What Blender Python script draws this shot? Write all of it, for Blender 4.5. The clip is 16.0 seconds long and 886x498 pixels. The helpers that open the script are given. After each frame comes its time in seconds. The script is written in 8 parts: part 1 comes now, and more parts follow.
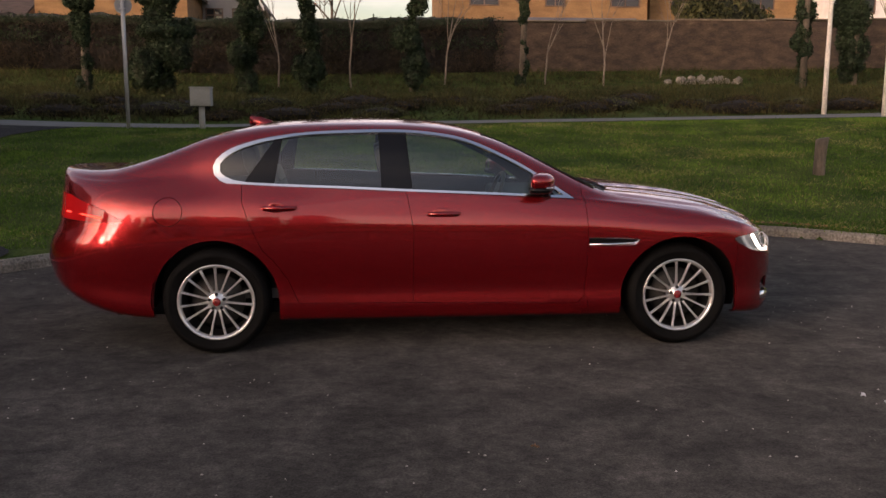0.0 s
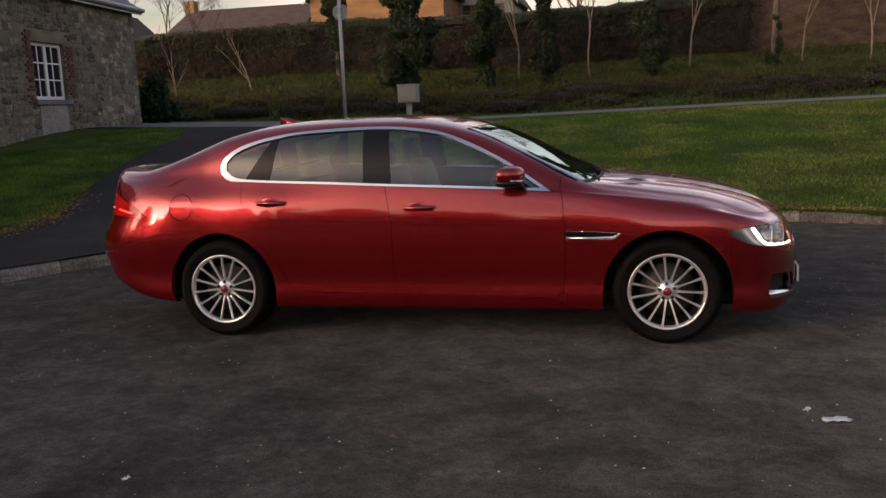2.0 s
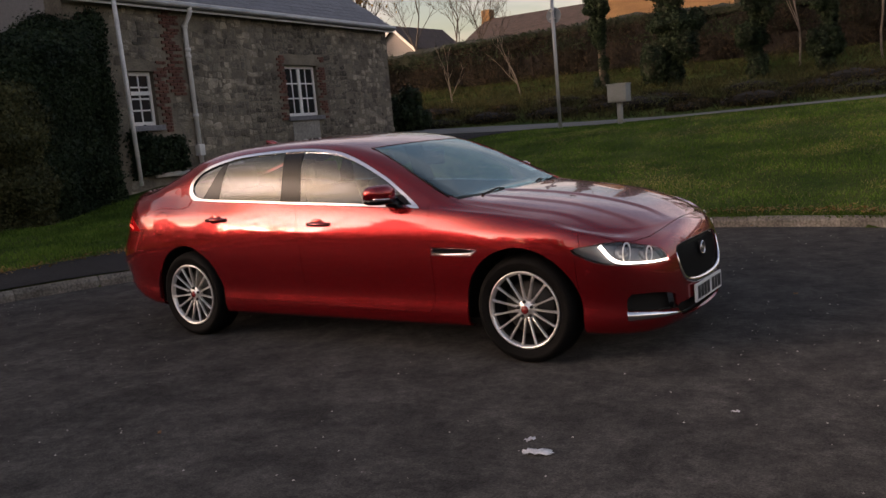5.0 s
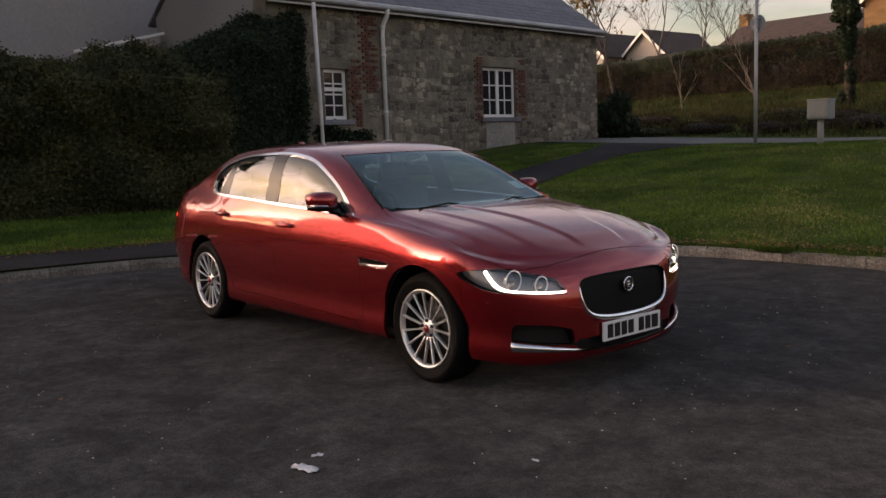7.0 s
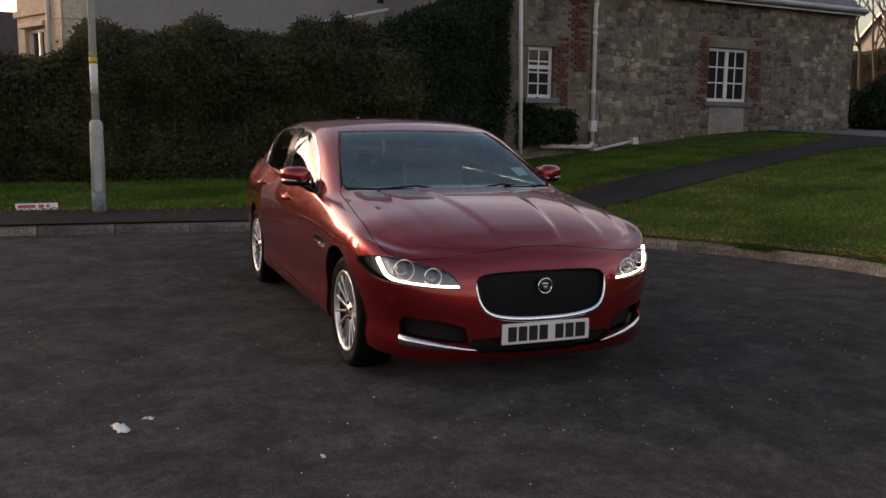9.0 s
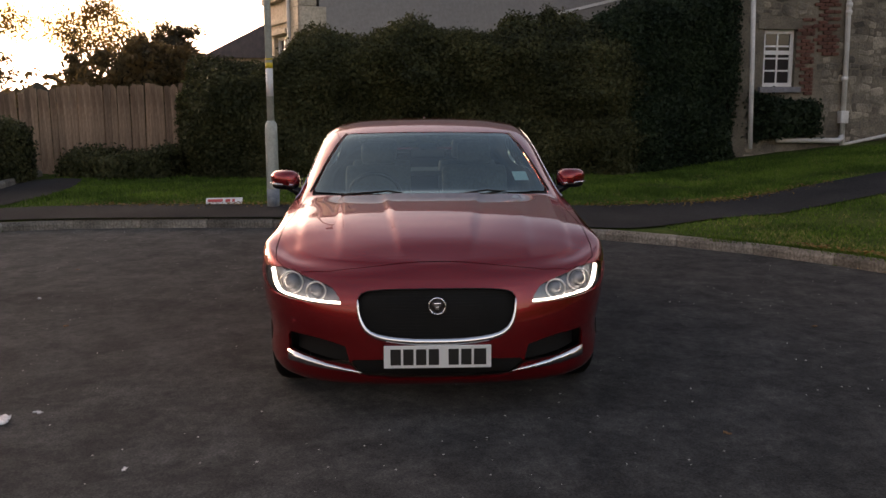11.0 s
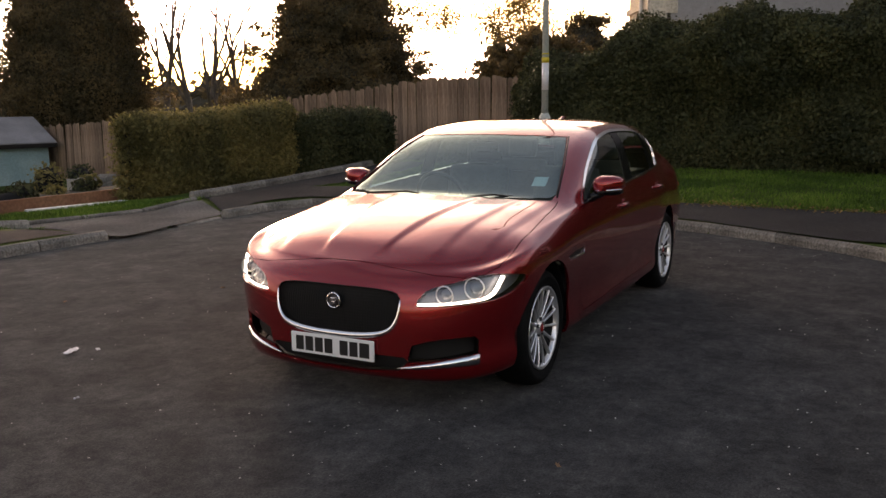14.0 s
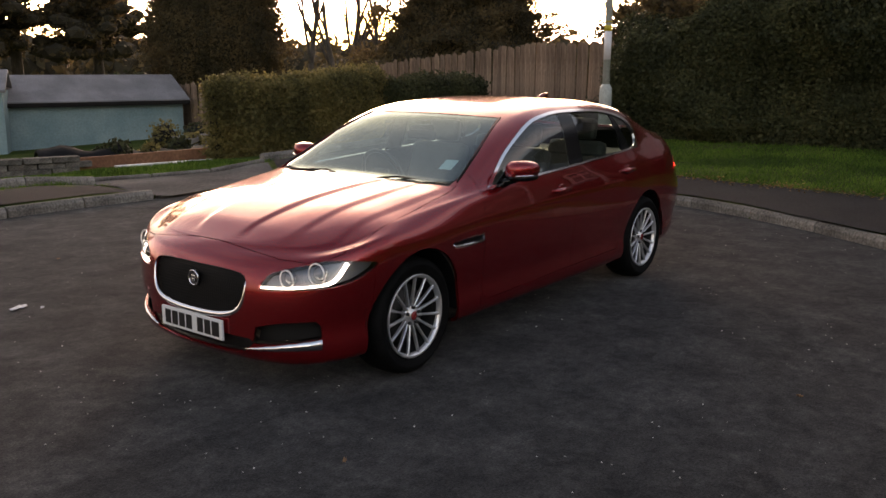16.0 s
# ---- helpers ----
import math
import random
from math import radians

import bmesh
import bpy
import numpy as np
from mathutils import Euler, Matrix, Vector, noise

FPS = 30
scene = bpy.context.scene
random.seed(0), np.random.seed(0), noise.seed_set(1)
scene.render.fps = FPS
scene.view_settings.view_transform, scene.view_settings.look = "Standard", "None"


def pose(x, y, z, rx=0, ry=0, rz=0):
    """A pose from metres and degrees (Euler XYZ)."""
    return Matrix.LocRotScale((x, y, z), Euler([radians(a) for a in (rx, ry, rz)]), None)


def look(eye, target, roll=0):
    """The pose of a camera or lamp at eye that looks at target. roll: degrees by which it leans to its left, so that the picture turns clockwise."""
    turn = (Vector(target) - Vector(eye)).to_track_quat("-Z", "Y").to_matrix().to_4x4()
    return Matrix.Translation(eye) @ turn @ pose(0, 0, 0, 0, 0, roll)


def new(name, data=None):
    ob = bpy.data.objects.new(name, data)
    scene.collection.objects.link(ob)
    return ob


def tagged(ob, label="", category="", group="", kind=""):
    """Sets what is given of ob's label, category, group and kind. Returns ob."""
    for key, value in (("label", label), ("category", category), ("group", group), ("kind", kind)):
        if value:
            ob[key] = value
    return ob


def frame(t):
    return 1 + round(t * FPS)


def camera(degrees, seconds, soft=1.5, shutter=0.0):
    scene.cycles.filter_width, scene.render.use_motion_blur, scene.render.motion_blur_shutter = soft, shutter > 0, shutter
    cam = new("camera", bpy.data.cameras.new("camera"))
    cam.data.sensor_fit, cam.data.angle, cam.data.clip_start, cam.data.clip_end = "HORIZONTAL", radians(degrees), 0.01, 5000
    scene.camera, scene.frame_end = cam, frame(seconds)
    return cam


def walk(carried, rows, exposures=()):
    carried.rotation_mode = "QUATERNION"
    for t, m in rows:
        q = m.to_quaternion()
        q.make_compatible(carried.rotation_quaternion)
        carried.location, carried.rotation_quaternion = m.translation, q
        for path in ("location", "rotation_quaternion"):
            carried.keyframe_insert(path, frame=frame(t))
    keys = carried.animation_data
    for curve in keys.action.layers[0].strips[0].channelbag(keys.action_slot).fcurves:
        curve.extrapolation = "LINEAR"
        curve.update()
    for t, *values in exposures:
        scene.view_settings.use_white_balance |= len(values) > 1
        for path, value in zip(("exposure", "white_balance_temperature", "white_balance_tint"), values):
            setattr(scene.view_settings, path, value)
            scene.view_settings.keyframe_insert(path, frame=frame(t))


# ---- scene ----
cam = camera(53.3, 16.0)
PATH = [
    (0, (-0.565, -6.364, 1.498), (-0.385, -4.395, 1.196), 0.1),
    (0.5, (-0.081, -6.37, 1.492), (-0.112, -4.389, 1.215), -1.6),
    (1, (0.377, -6.34, 1.496), (0.267, -4.363, 1.215), -1.6),
    (1.5, (0.837, -6.308, 1.501), (0.57, -4.342, 1.249), -1.7),
    (2, (1.338, -6.346, 1.505), (0.895, -4.421, 1.19), -2.3),
    (2.5, (1.769, -6.274, 1.475), (1.299, -4.353, 1.176), -1.0),
    (3, (2.245, -6.17, 1.488), (1.61, -4.293, 1.222), -2.8),
    (3.5, (2.734, -6.088, 1.513), (2.011, -4.245, 1.232), -3.1),
    (4, (3.154, -5.911, 1.489), (2.304, -4.125, 1.191), -1.2),
    (4.2, (3.323, -5.829, 1.499), (2.399, -4.08, 1.207), -2.5),
    (6.3, (5.062, -4.617, 1.422), (3.712, -3.163, 1.169), -1.5),
    (6.5, (5.196, -4.468, 1.434), (3.781, -3.076, 1.193), -1.1),
    (7, (5.543, -4.067, 1.433), (4.012, -2.803, 1.194), -1.9),
    (7.5, (5.848, -3.681, 1.44), (4.234, -2.523, 1.208), -2.2),
    (8, (6.071, -3.21, 1.445), (4.402, -2.138, 1.194), -1.8),
    (8.5, (6.315, -2.726, 1.453), (4.548, -1.828, 1.186), -0.5),
    (9, (6.413, -2.224, 1.431), (4.573, -1.492, 1.15), 0.7),
    (9.5, (6.518, -1.718, 1.439), (4.614, -1.165, 1.18), -0.6),
    (9.7, (6.566, -1.505, 1.464), (4.639, -1.043, 1.192), 0.0),
    (11.8, (6.429, 0.658, 1.492), (4.457, 0.429, 1.253), -1.7),
    (12, (6.433, 0.844, 1.485), (4.474, 0.508, 1.26), -1.8),
    (12.5, (6.458, 1.357, 1.57), (4.542, 0.85, 1.3), -1.5),
    (13, (6.304, 1.744, 1.531), (4.397, 1.184, 1.315), 2.1),
    (13.5, (6.219, 2.133, 1.575), (4.4, 1.333, 1.349), -1.8),
    (14, (6.104, 2.586, 1.612), (4.346, 1.691, 1.283), -0.4),
    (14.5, (5.837, 2.906, 1.6), (4.138, 1.917, 1.231), 0.2),
    (15, (5.59, 3.225, 1.644), (3.916, 2.184, 1.305), -0.1),
    (15.5, (5.41, 3.61, 1.715), (3.81, 2.478, 1.317), -0.4),
    (16, (5.174, 3.875, 1.73), (3.617, 2.69, 1.315), 0.4),
]
walk(cam, [(t, look(eye, target, roll)) for t, eye, target, roll in PATH], exposures=[(0, 1.30, 7900, 18), (4, 1.22, 8000, 18), (7, 1.24, 8200, 18), (9.7, 1.46, 8400, 18), (12, 1.68, 8700, 17), (16, 1.80, 8800, 17)])

# ---- light ----
world = bpy.data.worlds.new("dusk_sky")
scene.world = world
world.use_nodes = True
wn, wl = world.node_tree.nodes, world.node_tree.links
sky = wn.new("ShaderNodeTexSky")
sky.sky_type = "NISHITA"
sky.sun_disc = False
sky.sun_elevation = radians(6.0)
sky.sun_rotation = radians(227.0)
sky.air_density, sky.dust_density, sky.ozone_density = 1.0, 2.5, 1.0
# thin broken cloud over the clear sky
wtc = wn.new("ShaderNodeTexCoord")
wmap = wn.new("ShaderNodeMapping")
wmap.inputs["Scale"].default_value = (1.0, 1.0, 3.2)
cloud = wn.new("ShaderNodeTexNoise")
cloud.inputs["Scale"].default_value, cloud.inputs["Detail"].default_value = 2.3, 6.0
cramp = wn.new("ShaderNodeValToRGB")
cramp.color_ramp.elements[0].position, cramp.color_ramp.elements[1].position = 0.44, 0.60
wmix = wn.new("ShaderNodeMix")
wmix.data_type, wmix.blend_type = "RGBA", "MIX"
wfac = wn.new("ShaderNodeMath")
wfac.operation = "MULTIPLY"
wfac.inputs[1].default_value = 0.85
wgrey = wn.new("ShaderNodeMix")
wgrey.data_type, wgrey.blend_type = "RGBA", "MULTIPLY"
wgrey.inputs["Factor"].default_value = 1.0
# the cloud is warm low down and bluer overhead
wxyz, wtint = wn.new("ShaderNodeSeparateXYZ"), wn.new("ShaderNodeValToRGB")
wtint.color_ramp.elements[0].position, wtint.color_ramp.elements[1].position = 0.10, 0.60
wtint.color_ramp.elements[0].color, wtint.color_ramp.elements[1].color = (2.28, 1.90, 2.08, 1.0), (1.80, 1.86, 2.20, 1.0)
wl.new(wtc.outputs["Generated"], wxyz.inputs["Vector"])
wl.new(wxyz.outputs["Z"], wtint.inputs["Fac"])
wl.new(wtint.outputs["Color"], wgrey.inputs["B"])
bg = wn["Background"]
bg.inputs["Strength"].default_value = 0.12
wl.new(wtc.outputs["Generated"], wmap.inputs["Vector"])
wl.new(wmap.outputs["Vector"], cloud.inputs["Vector"])
wl.new(cloud.outputs["Fac"], cramp.inputs["Fac"])
# less cloud towards the zenith, where the clear sky is blue
wclear, wthin, wblue = wn.new("ShaderNodeValToRGB"), wn.new("ShaderNodeMath"), wn.new("ShaderNodeMix")
wclear.color_ramp.elements[0].position, wclear.color_ramp.elements[1].position = 0.30, 0.72
wclear.color_ramp.elements[0].color, wclear.color_ramp.elements[1].color = (1, 1, 1, 1), (0.35, 0.35, 0.35, 1)
wthin.operation = "MULTIPLY"
wl.new(wxyz.outputs["Z"], wclear.inputs["Fac"])
wl.new(cramp.outputs["Color"], wthin.inputs[0])
wl.new(wclear.outputs["Color"], wthin.inputs[1])
wl.new(wthin.outputs["Value"], wfac.inputs[0])
wblue.data_type, wblue.blend_type = "RGBA", "MULTIPLY"
wblue.inputs["Factor"].default_value = 1.0
wblue.inputs["B"].default_value = (1.12, 1.15, 1.38, 1.0)
wl.new(wfac.outputs["Value"], wmix.inputs["Factor"])
whsv2 = wn.new("ShaderNodeHueSaturation")
whsv2.inputs["Saturation"].default_value = 0.95
wl.new(sky.outputs["Color"], whsv2.inputs["Color"])
whsv = wn.new("ShaderNodeHueSaturation")
whsv.inputs["Saturation"].default_value = 0.22
wl.new(sky.outputs["Color"], whsv.inputs["Color"])
wl.new(whsv.outputs["Color"], wgrey.inputs["A"])
wl.new(whsv2.outputs["Color"], wblue.inputs["A"])
wl.new(wblue.outputs["Result"], wmix.inputs["A"])
wl.new(wgrey.outputs["Result"], wmix.inputs["B"])
# the broad glow of the low sun through thin cloud
SUN_WAY = (-0.727, -0.678, 0.105)
wdot = wn.new("ShaderNodeVectorMath")
wdot.operation = "DOT_PRODUCT"
wdot.inputs[1].default_value = SUN_WAY
wnrm = wn.new("ShaderNodeVectorMath")
wnrm.operation = "NORMALIZE"
wpow, wmax, wadd = wn.new("ShaderNodeMath"), wn.new("ShaderNodeMath"), wn.new("ShaderNodeMix")
wpow.operation, wpow.inputs[1].default_value = "POWER", 12.0
wmax.operation, wmax.inputs[1].default_value = "MAXIMUM", 0.0
wadd.data_type, wadd.blend_type, wadd.clamp_result = "RGBA", "ADD", False
wadd.inputs["B"].default_value = (8.0, 5.8, 2.9, 1.0)
wl.new(wtc.outputs["Generated"], wnrm.inputs[0])
wl.new(wnrm.outputs["Vector"], wdot.inputs[0])
wl.new(wdot.outputs["Value"], wmax.inputs[0])
wl.new(wmax.outputs["Value"], wpow.inputs[0])
wl.new(wpow.outputs["Value"], wadd.inputs["Factor"])
wl.new(wmix.outputs["Result"], wadd.inputs["A"])
wpow2, wadd2 = wn.new("ShaderNodeMath"), wn.new("ShaderNodeMix")
wpow2.operation, wpow2.inputs[1].default_value = "POWER", 5.0
wadd2.data_type, wadd2.blend_type, wadd2.clamp_result = "RGBA", "ADD", False
wadd2.inputs["B"].default_value = (3.6, 2.6, 1.45, 1.0)
# this wider glow lies flat along the horizon
wflat, wnrm2, wdot2, wmax2 = wn.new("ShaderNodeVectorMath"), wn.new("ShaderNodeVectorMath"), wn.new("ShaderNodeVectorMath"), wn.new("ShaderNodeMath")
wflat.operation, wnrm2.operation, wdot2.operation, wmax2.operation = "MULTIPLY", "NORMALIZE", "DOT_PRODUCT", "MAXIMUM"
wflat.inputs[1].default_value, wdot2.inputs[1].default_value, wmax2.inputs[1].default_value = (1.0, 1.0, 2.3), SUN_WAY, 0.0
wl.new(wnrm.outputs["Vector"], wflat.inputs[0])
wl.new(wflat.outputs["Vector"], wnrm2.inputs[0])
wl.new(wnrm2.outputs["Vector"], wdot2.inputs[0])
wl.new(wdot2.outputs["Value"], wmax2.inputs[0])
wl.new(wmax2.outputs["Value"], wpow2.inputs[0])
wl.new(wpow2.outputs["Value"], wadd2.inputs["Factor"])
wl.new(wadd.outputs["Result"], wadd2.inputs["A"])
wl.new(wadd2.outputs["Result"], bg.inputs["Color"])

sun = new("sun", bpy.data.lights.new("sun", "SUN"))
sun.data.energy, sun.data.angle, sun.data.color = 0.22, radians(8.0), (1.0, 0.72, 0.45)
sun.matrix_world = look((0, 0, 0), (0.73, 0.68, -0.105))

# ---- materials ----


def rgba(c):
    return (c[0], c[1], c[2], 1.0)


def surface(name, c1, c2, scale=2.0, rough=0.85, bump=0.25, fine=10.0, metal=0.0, vary=0.0, dirt=None, stretch=(1, 1, 1), spec=0.5, grain=0.25, height=0.01):
    """A matt material with blotches, fine grain and relief; vary: lightness from piece to piece."""
    m = bpy.data.materials.new(name)
    m.use_nodes = True
    n, l = m.node_tree.nodes, m.node_tree.links
    p = n["Principled BSDF"]
    tc = n.new("ShaderNodeTexCoord")
    mp = n.new("ShaderNodeMapping")
    mp.inputs["Scale"].default_value = stretch
    l.new(tc.outputs["Object"], mp.inputs["Vector"])
    big = n.new("ShaderNodeTexNoise")
    big.inputs["Scale"].default_value, big.inputs["Detail"].default_value = scale, 5.0
    small = n.new("ShaderNodeTexNoise")
    small.inputs["Scale"].default_value, small.inputs["Detail"].default_value = scale * fine, 4.0
    for t in (big, small):
        l.new(mp.outputs["Vector"], t.inputs["Vector"])
    ramp = n.new("ShaderNodeValToRGB")
    ramp.color_ramp.elements[0].position, ramp.color_ramp.elements[1].position = 0.35, 0.68
    ramp.color_ramp.elements[0].color, ramp.color_ramp.elements[1].color = rgba(c1), rgba(c2)
    if dirt:
        e = ramp.color_ramp.elements.new(0.9)
        e.color = rgba(dirt)
    l.new(big.outputs["Fac"], ramp.inputs["Fac"])
    hsv = n.new("ShaderNodeHueSaturation")
    l.new(ramp.outputs["Color"], hsv.inputs["Color"])
    rng = n.new("ShaderNodeMapRange")
    rng.inputs["From Min"].default_value, rng.inputs["From Max"].default_value = 0.3, 0.7
    rng.inputs["To Min"].default_value, rng.inputs["To Max"].default_value = 1.0 - grain, 1.0 + grain
    l.new(small.outputs["Fac"], rng.inputs["Value"])
    val = rng.outputs["Result"]
    if vary:
        info = n.new("ShaderNodeObjectInfo")
        vr = n.new("ShaderNodeMapRange")
        vr.inputs["To Min"].default_value, vr.inputs["To Max"].default_value = 1.0 - vary, 1.0 + vary
        l.new(info.outputs["Random"], vr.inputs["Value"])
        geo = n.new("ShaderNodeNewGeometry")
        vi = n.new("ShaderNodeMapRange")
        vi.inputs["To Min"].default_value, vi.inputs["To Max"].default_value = 1.0 - vary, 1.0 + vary
        l.new(geo.outputs["Random Per Island"], vi.inputs["Value"])
        a = n.new("ShaderNodeMath")
        a.operation = "MULTIPLY"
        b = n.new("ShaderNodeMath")
        b.operation = "MULTIPLY"
        l.new(val, a.inputs[0])
        l.new(vr.outputs["Result"], a.inputs[1])
        l.new(a.outputs["Value"], b.inputs[0])
        l.new(vi.outputs["Result"], b.inputs[1])
        val = b.outputs["Value"]
    l.new(val, hsv.inputs["Value"])
    l.new(hsv.outputs["Color"], p.inputs["Base Color"])
    p.inputs["Roughness"].default_value, p.inputs["Metallic"].default_value = rough, metal
    p.inputs["Specular IOR Level"].default_value = spec
    if bump:
        bp = n.new("ShaderNodeBump")
        bp.inputs["Strength"].default_value, bp.inputs["Distance"].default_value = bump, height
        l.new(small.outputs["Fac"], bp.inputs["Height"])
        l.new(bp.outputs["Normal"], p.inputs["Normal"])
    return m


def plain(name, c, rough=0.5, metal=0.0, coat=0.0, spec=0.5):
    """A plain manufactured surface with faint unevenness of gloss."""
    m = bpy.data.materials.new(name)
    m.use_nodes = True
    n, l = m.node_tree.nodes, m.node_tree.links
    p = n["Principled BSDF"]
    p.inputs["Base Color"].default_value = rgba(c)
    p.inputs["Metallic"].default_value = metal
    p.inputs["Specular IOR Level"].default_value = spec
    p.inputs["Coat Weight"].default_value = coat
    p.inputs["Coat Roughness"].default_value = 0.03
    tc, t, r = n.new("ShaderNodeTexCoord"), n.new("ShaderNodeTexNoise"), n.new("ShaderNodeMapRange")
    t.inputs["Scale"].default_value = 9.0
    r.inputs["To Min"].default_value, r.inputs["To Max"].default_value = rough * 0.8, min(1.0, rough * 1.2)
    l.new(tc.outputs["Object"], t.inputs["Vector"])
    l.new(t.outputs["Fac"], r.inputs["Value"])
    l.new(r.outputs["Result"], p.inputs["Roughness"])
    return m


def leafy(name, c1, c2, rough=0.55, through_light=0.25):
    """Leaves: each its own shade, a little light passing through."""
    m = bpy.data.materials.new(name)
    m.use_nodes = True
    n, l = m.node_tree.nodes, m.node_tree.links
    p = n["Principled BSDF"]
    geo = n.new("ShaderNodeNewGeometry")
    ramp = n.new("ShaderNodeValToRGB")
    ramp.color_ramp.elements[0].color, ramp.color_ramp.elements[1].color = rgba(c1), rgba(c2)
    l.new(geo.outputs["Random Per Island"], ramp.inputs["Fac"])
    tc, t, mx = n.new("ShaderNodeTexCoord"), n.new("ShaderNodeTexNoise"), n.new("ShaderNodeMix")
    t.inputs["Scale"].default_value = 0.9
    mx.data_type, mx.blend_type = "RGBA", "MULTIPLY"
    mx.inputs["Factor"].default_value = 0.8
    l.new(tc.outputs["Object"], t.inputs["Vector"])
    l.new(ramp.outputs["Color"], mx.inputs["A"])
    shade = n.new("ShaderNodeValToRGB")
    shade.color_ramp.elements[0].position, shade.color_ramp.elements[1].position = 0.35, 0.65
    shade.color_ramp.elements[0].color, shade.color_ramp.elements[1].color = (0.55, 0.60, 0.60, 1), (1.45, 1.35, 1.2, 1)
    l.new(t.outputs["Fac"], shade.inputs["Fac"])
    l.new(shade.outputs["Color"], mx.inputs["B"])
    l.new(mx.outputs["Result"], p.inputs["Base Color"])
    p.inputs["Roughness"].default_value, p.inputs["Specular IOR Level"].default_value = rough, 0.15
    if through_light:
        tr, mix, out = n.new("ShaderNodeBsdfTranslucent"), n.new("ShaderNodeMixShader"), n["Material Output"]
        mix.inputs["Fac"].default_value = through_light
        l.new(mx.outputs["Result"], tr.inputs["Color"])
        l.new(p.outputs["BSDF"], mix.inputs[1])
        l.new(tr.outputs["BSDF"], mix.inputs[2])
        l.new(mix.outputs["Shader"], out.inputs["Surface"])
    return m


def glassy(name, tint, rough=0.0, ior=1.5, sheen=(1.0, 1.0, 1.0)):
    """A clear pane: see-through tint with the mirror gloss of glass."""
    m = bpy.data.materials.new(name)
    m.use_nodes = True
    n, l = m.node_tree.nodes, m.node_tree.links
    n.remove(n["Principled BSDF"])
    clear, gloss, mix, lw = n.new("ShaderNodeBsdfTransparent"), n.new("ShaderNodeBsdfGlossy"), n.new("ShaderNodeMixShader"), n.new("ShaderNodeLayerWeight")
    clear.inputs["Color"].default_value = rgba(tint)
    gloss.inputs["Roughness"].default_value = rough
    gloss.inputs["Color"].default_value = rgba(sheen)
    f0 = 2 * ((ior - 1) / (ior + 1)) ** 2
    pw, ma = n.new("ShaderNodeMath"), n.new("ShaderNodeMath")
    pw.operation, pw.inputs[1].default_value = "POWER", 4.5
    ma.operation, ma.inputs[1].default_value, ma.inputs[2].default_value = "MULTIPLY_ADD", 1 - f0, f0
    l.new(lw.outputs["Facing"], pw.inputs[0])
    l.new(pw.outputs["Value"], ma.inputs[0])
    l.new(ma.outputs["Value"], mix.inputs["Fac"])
    l.new(clear.outputs["BSDF"], mix.inputs[1])
    l.new(gloss.outputs["BSDF"], mix.inputs[2])
    l.new(mix.outputs["Shader"], n["Material Output"].inputs["Surface"])
    return m


def glowing(name, c, strength):
    m = bpy.data.materials.new(name)
    m.use_nodes = True
    p = m.node_tree.nodes["Principled BSDF"]
    p.inputs["Base Color"].default_value = rgba(c)
    p.inputs["Emission Color"].default_value = rgba(c)
    p.inputs["Emission Strength"].default_value = strength
    return m


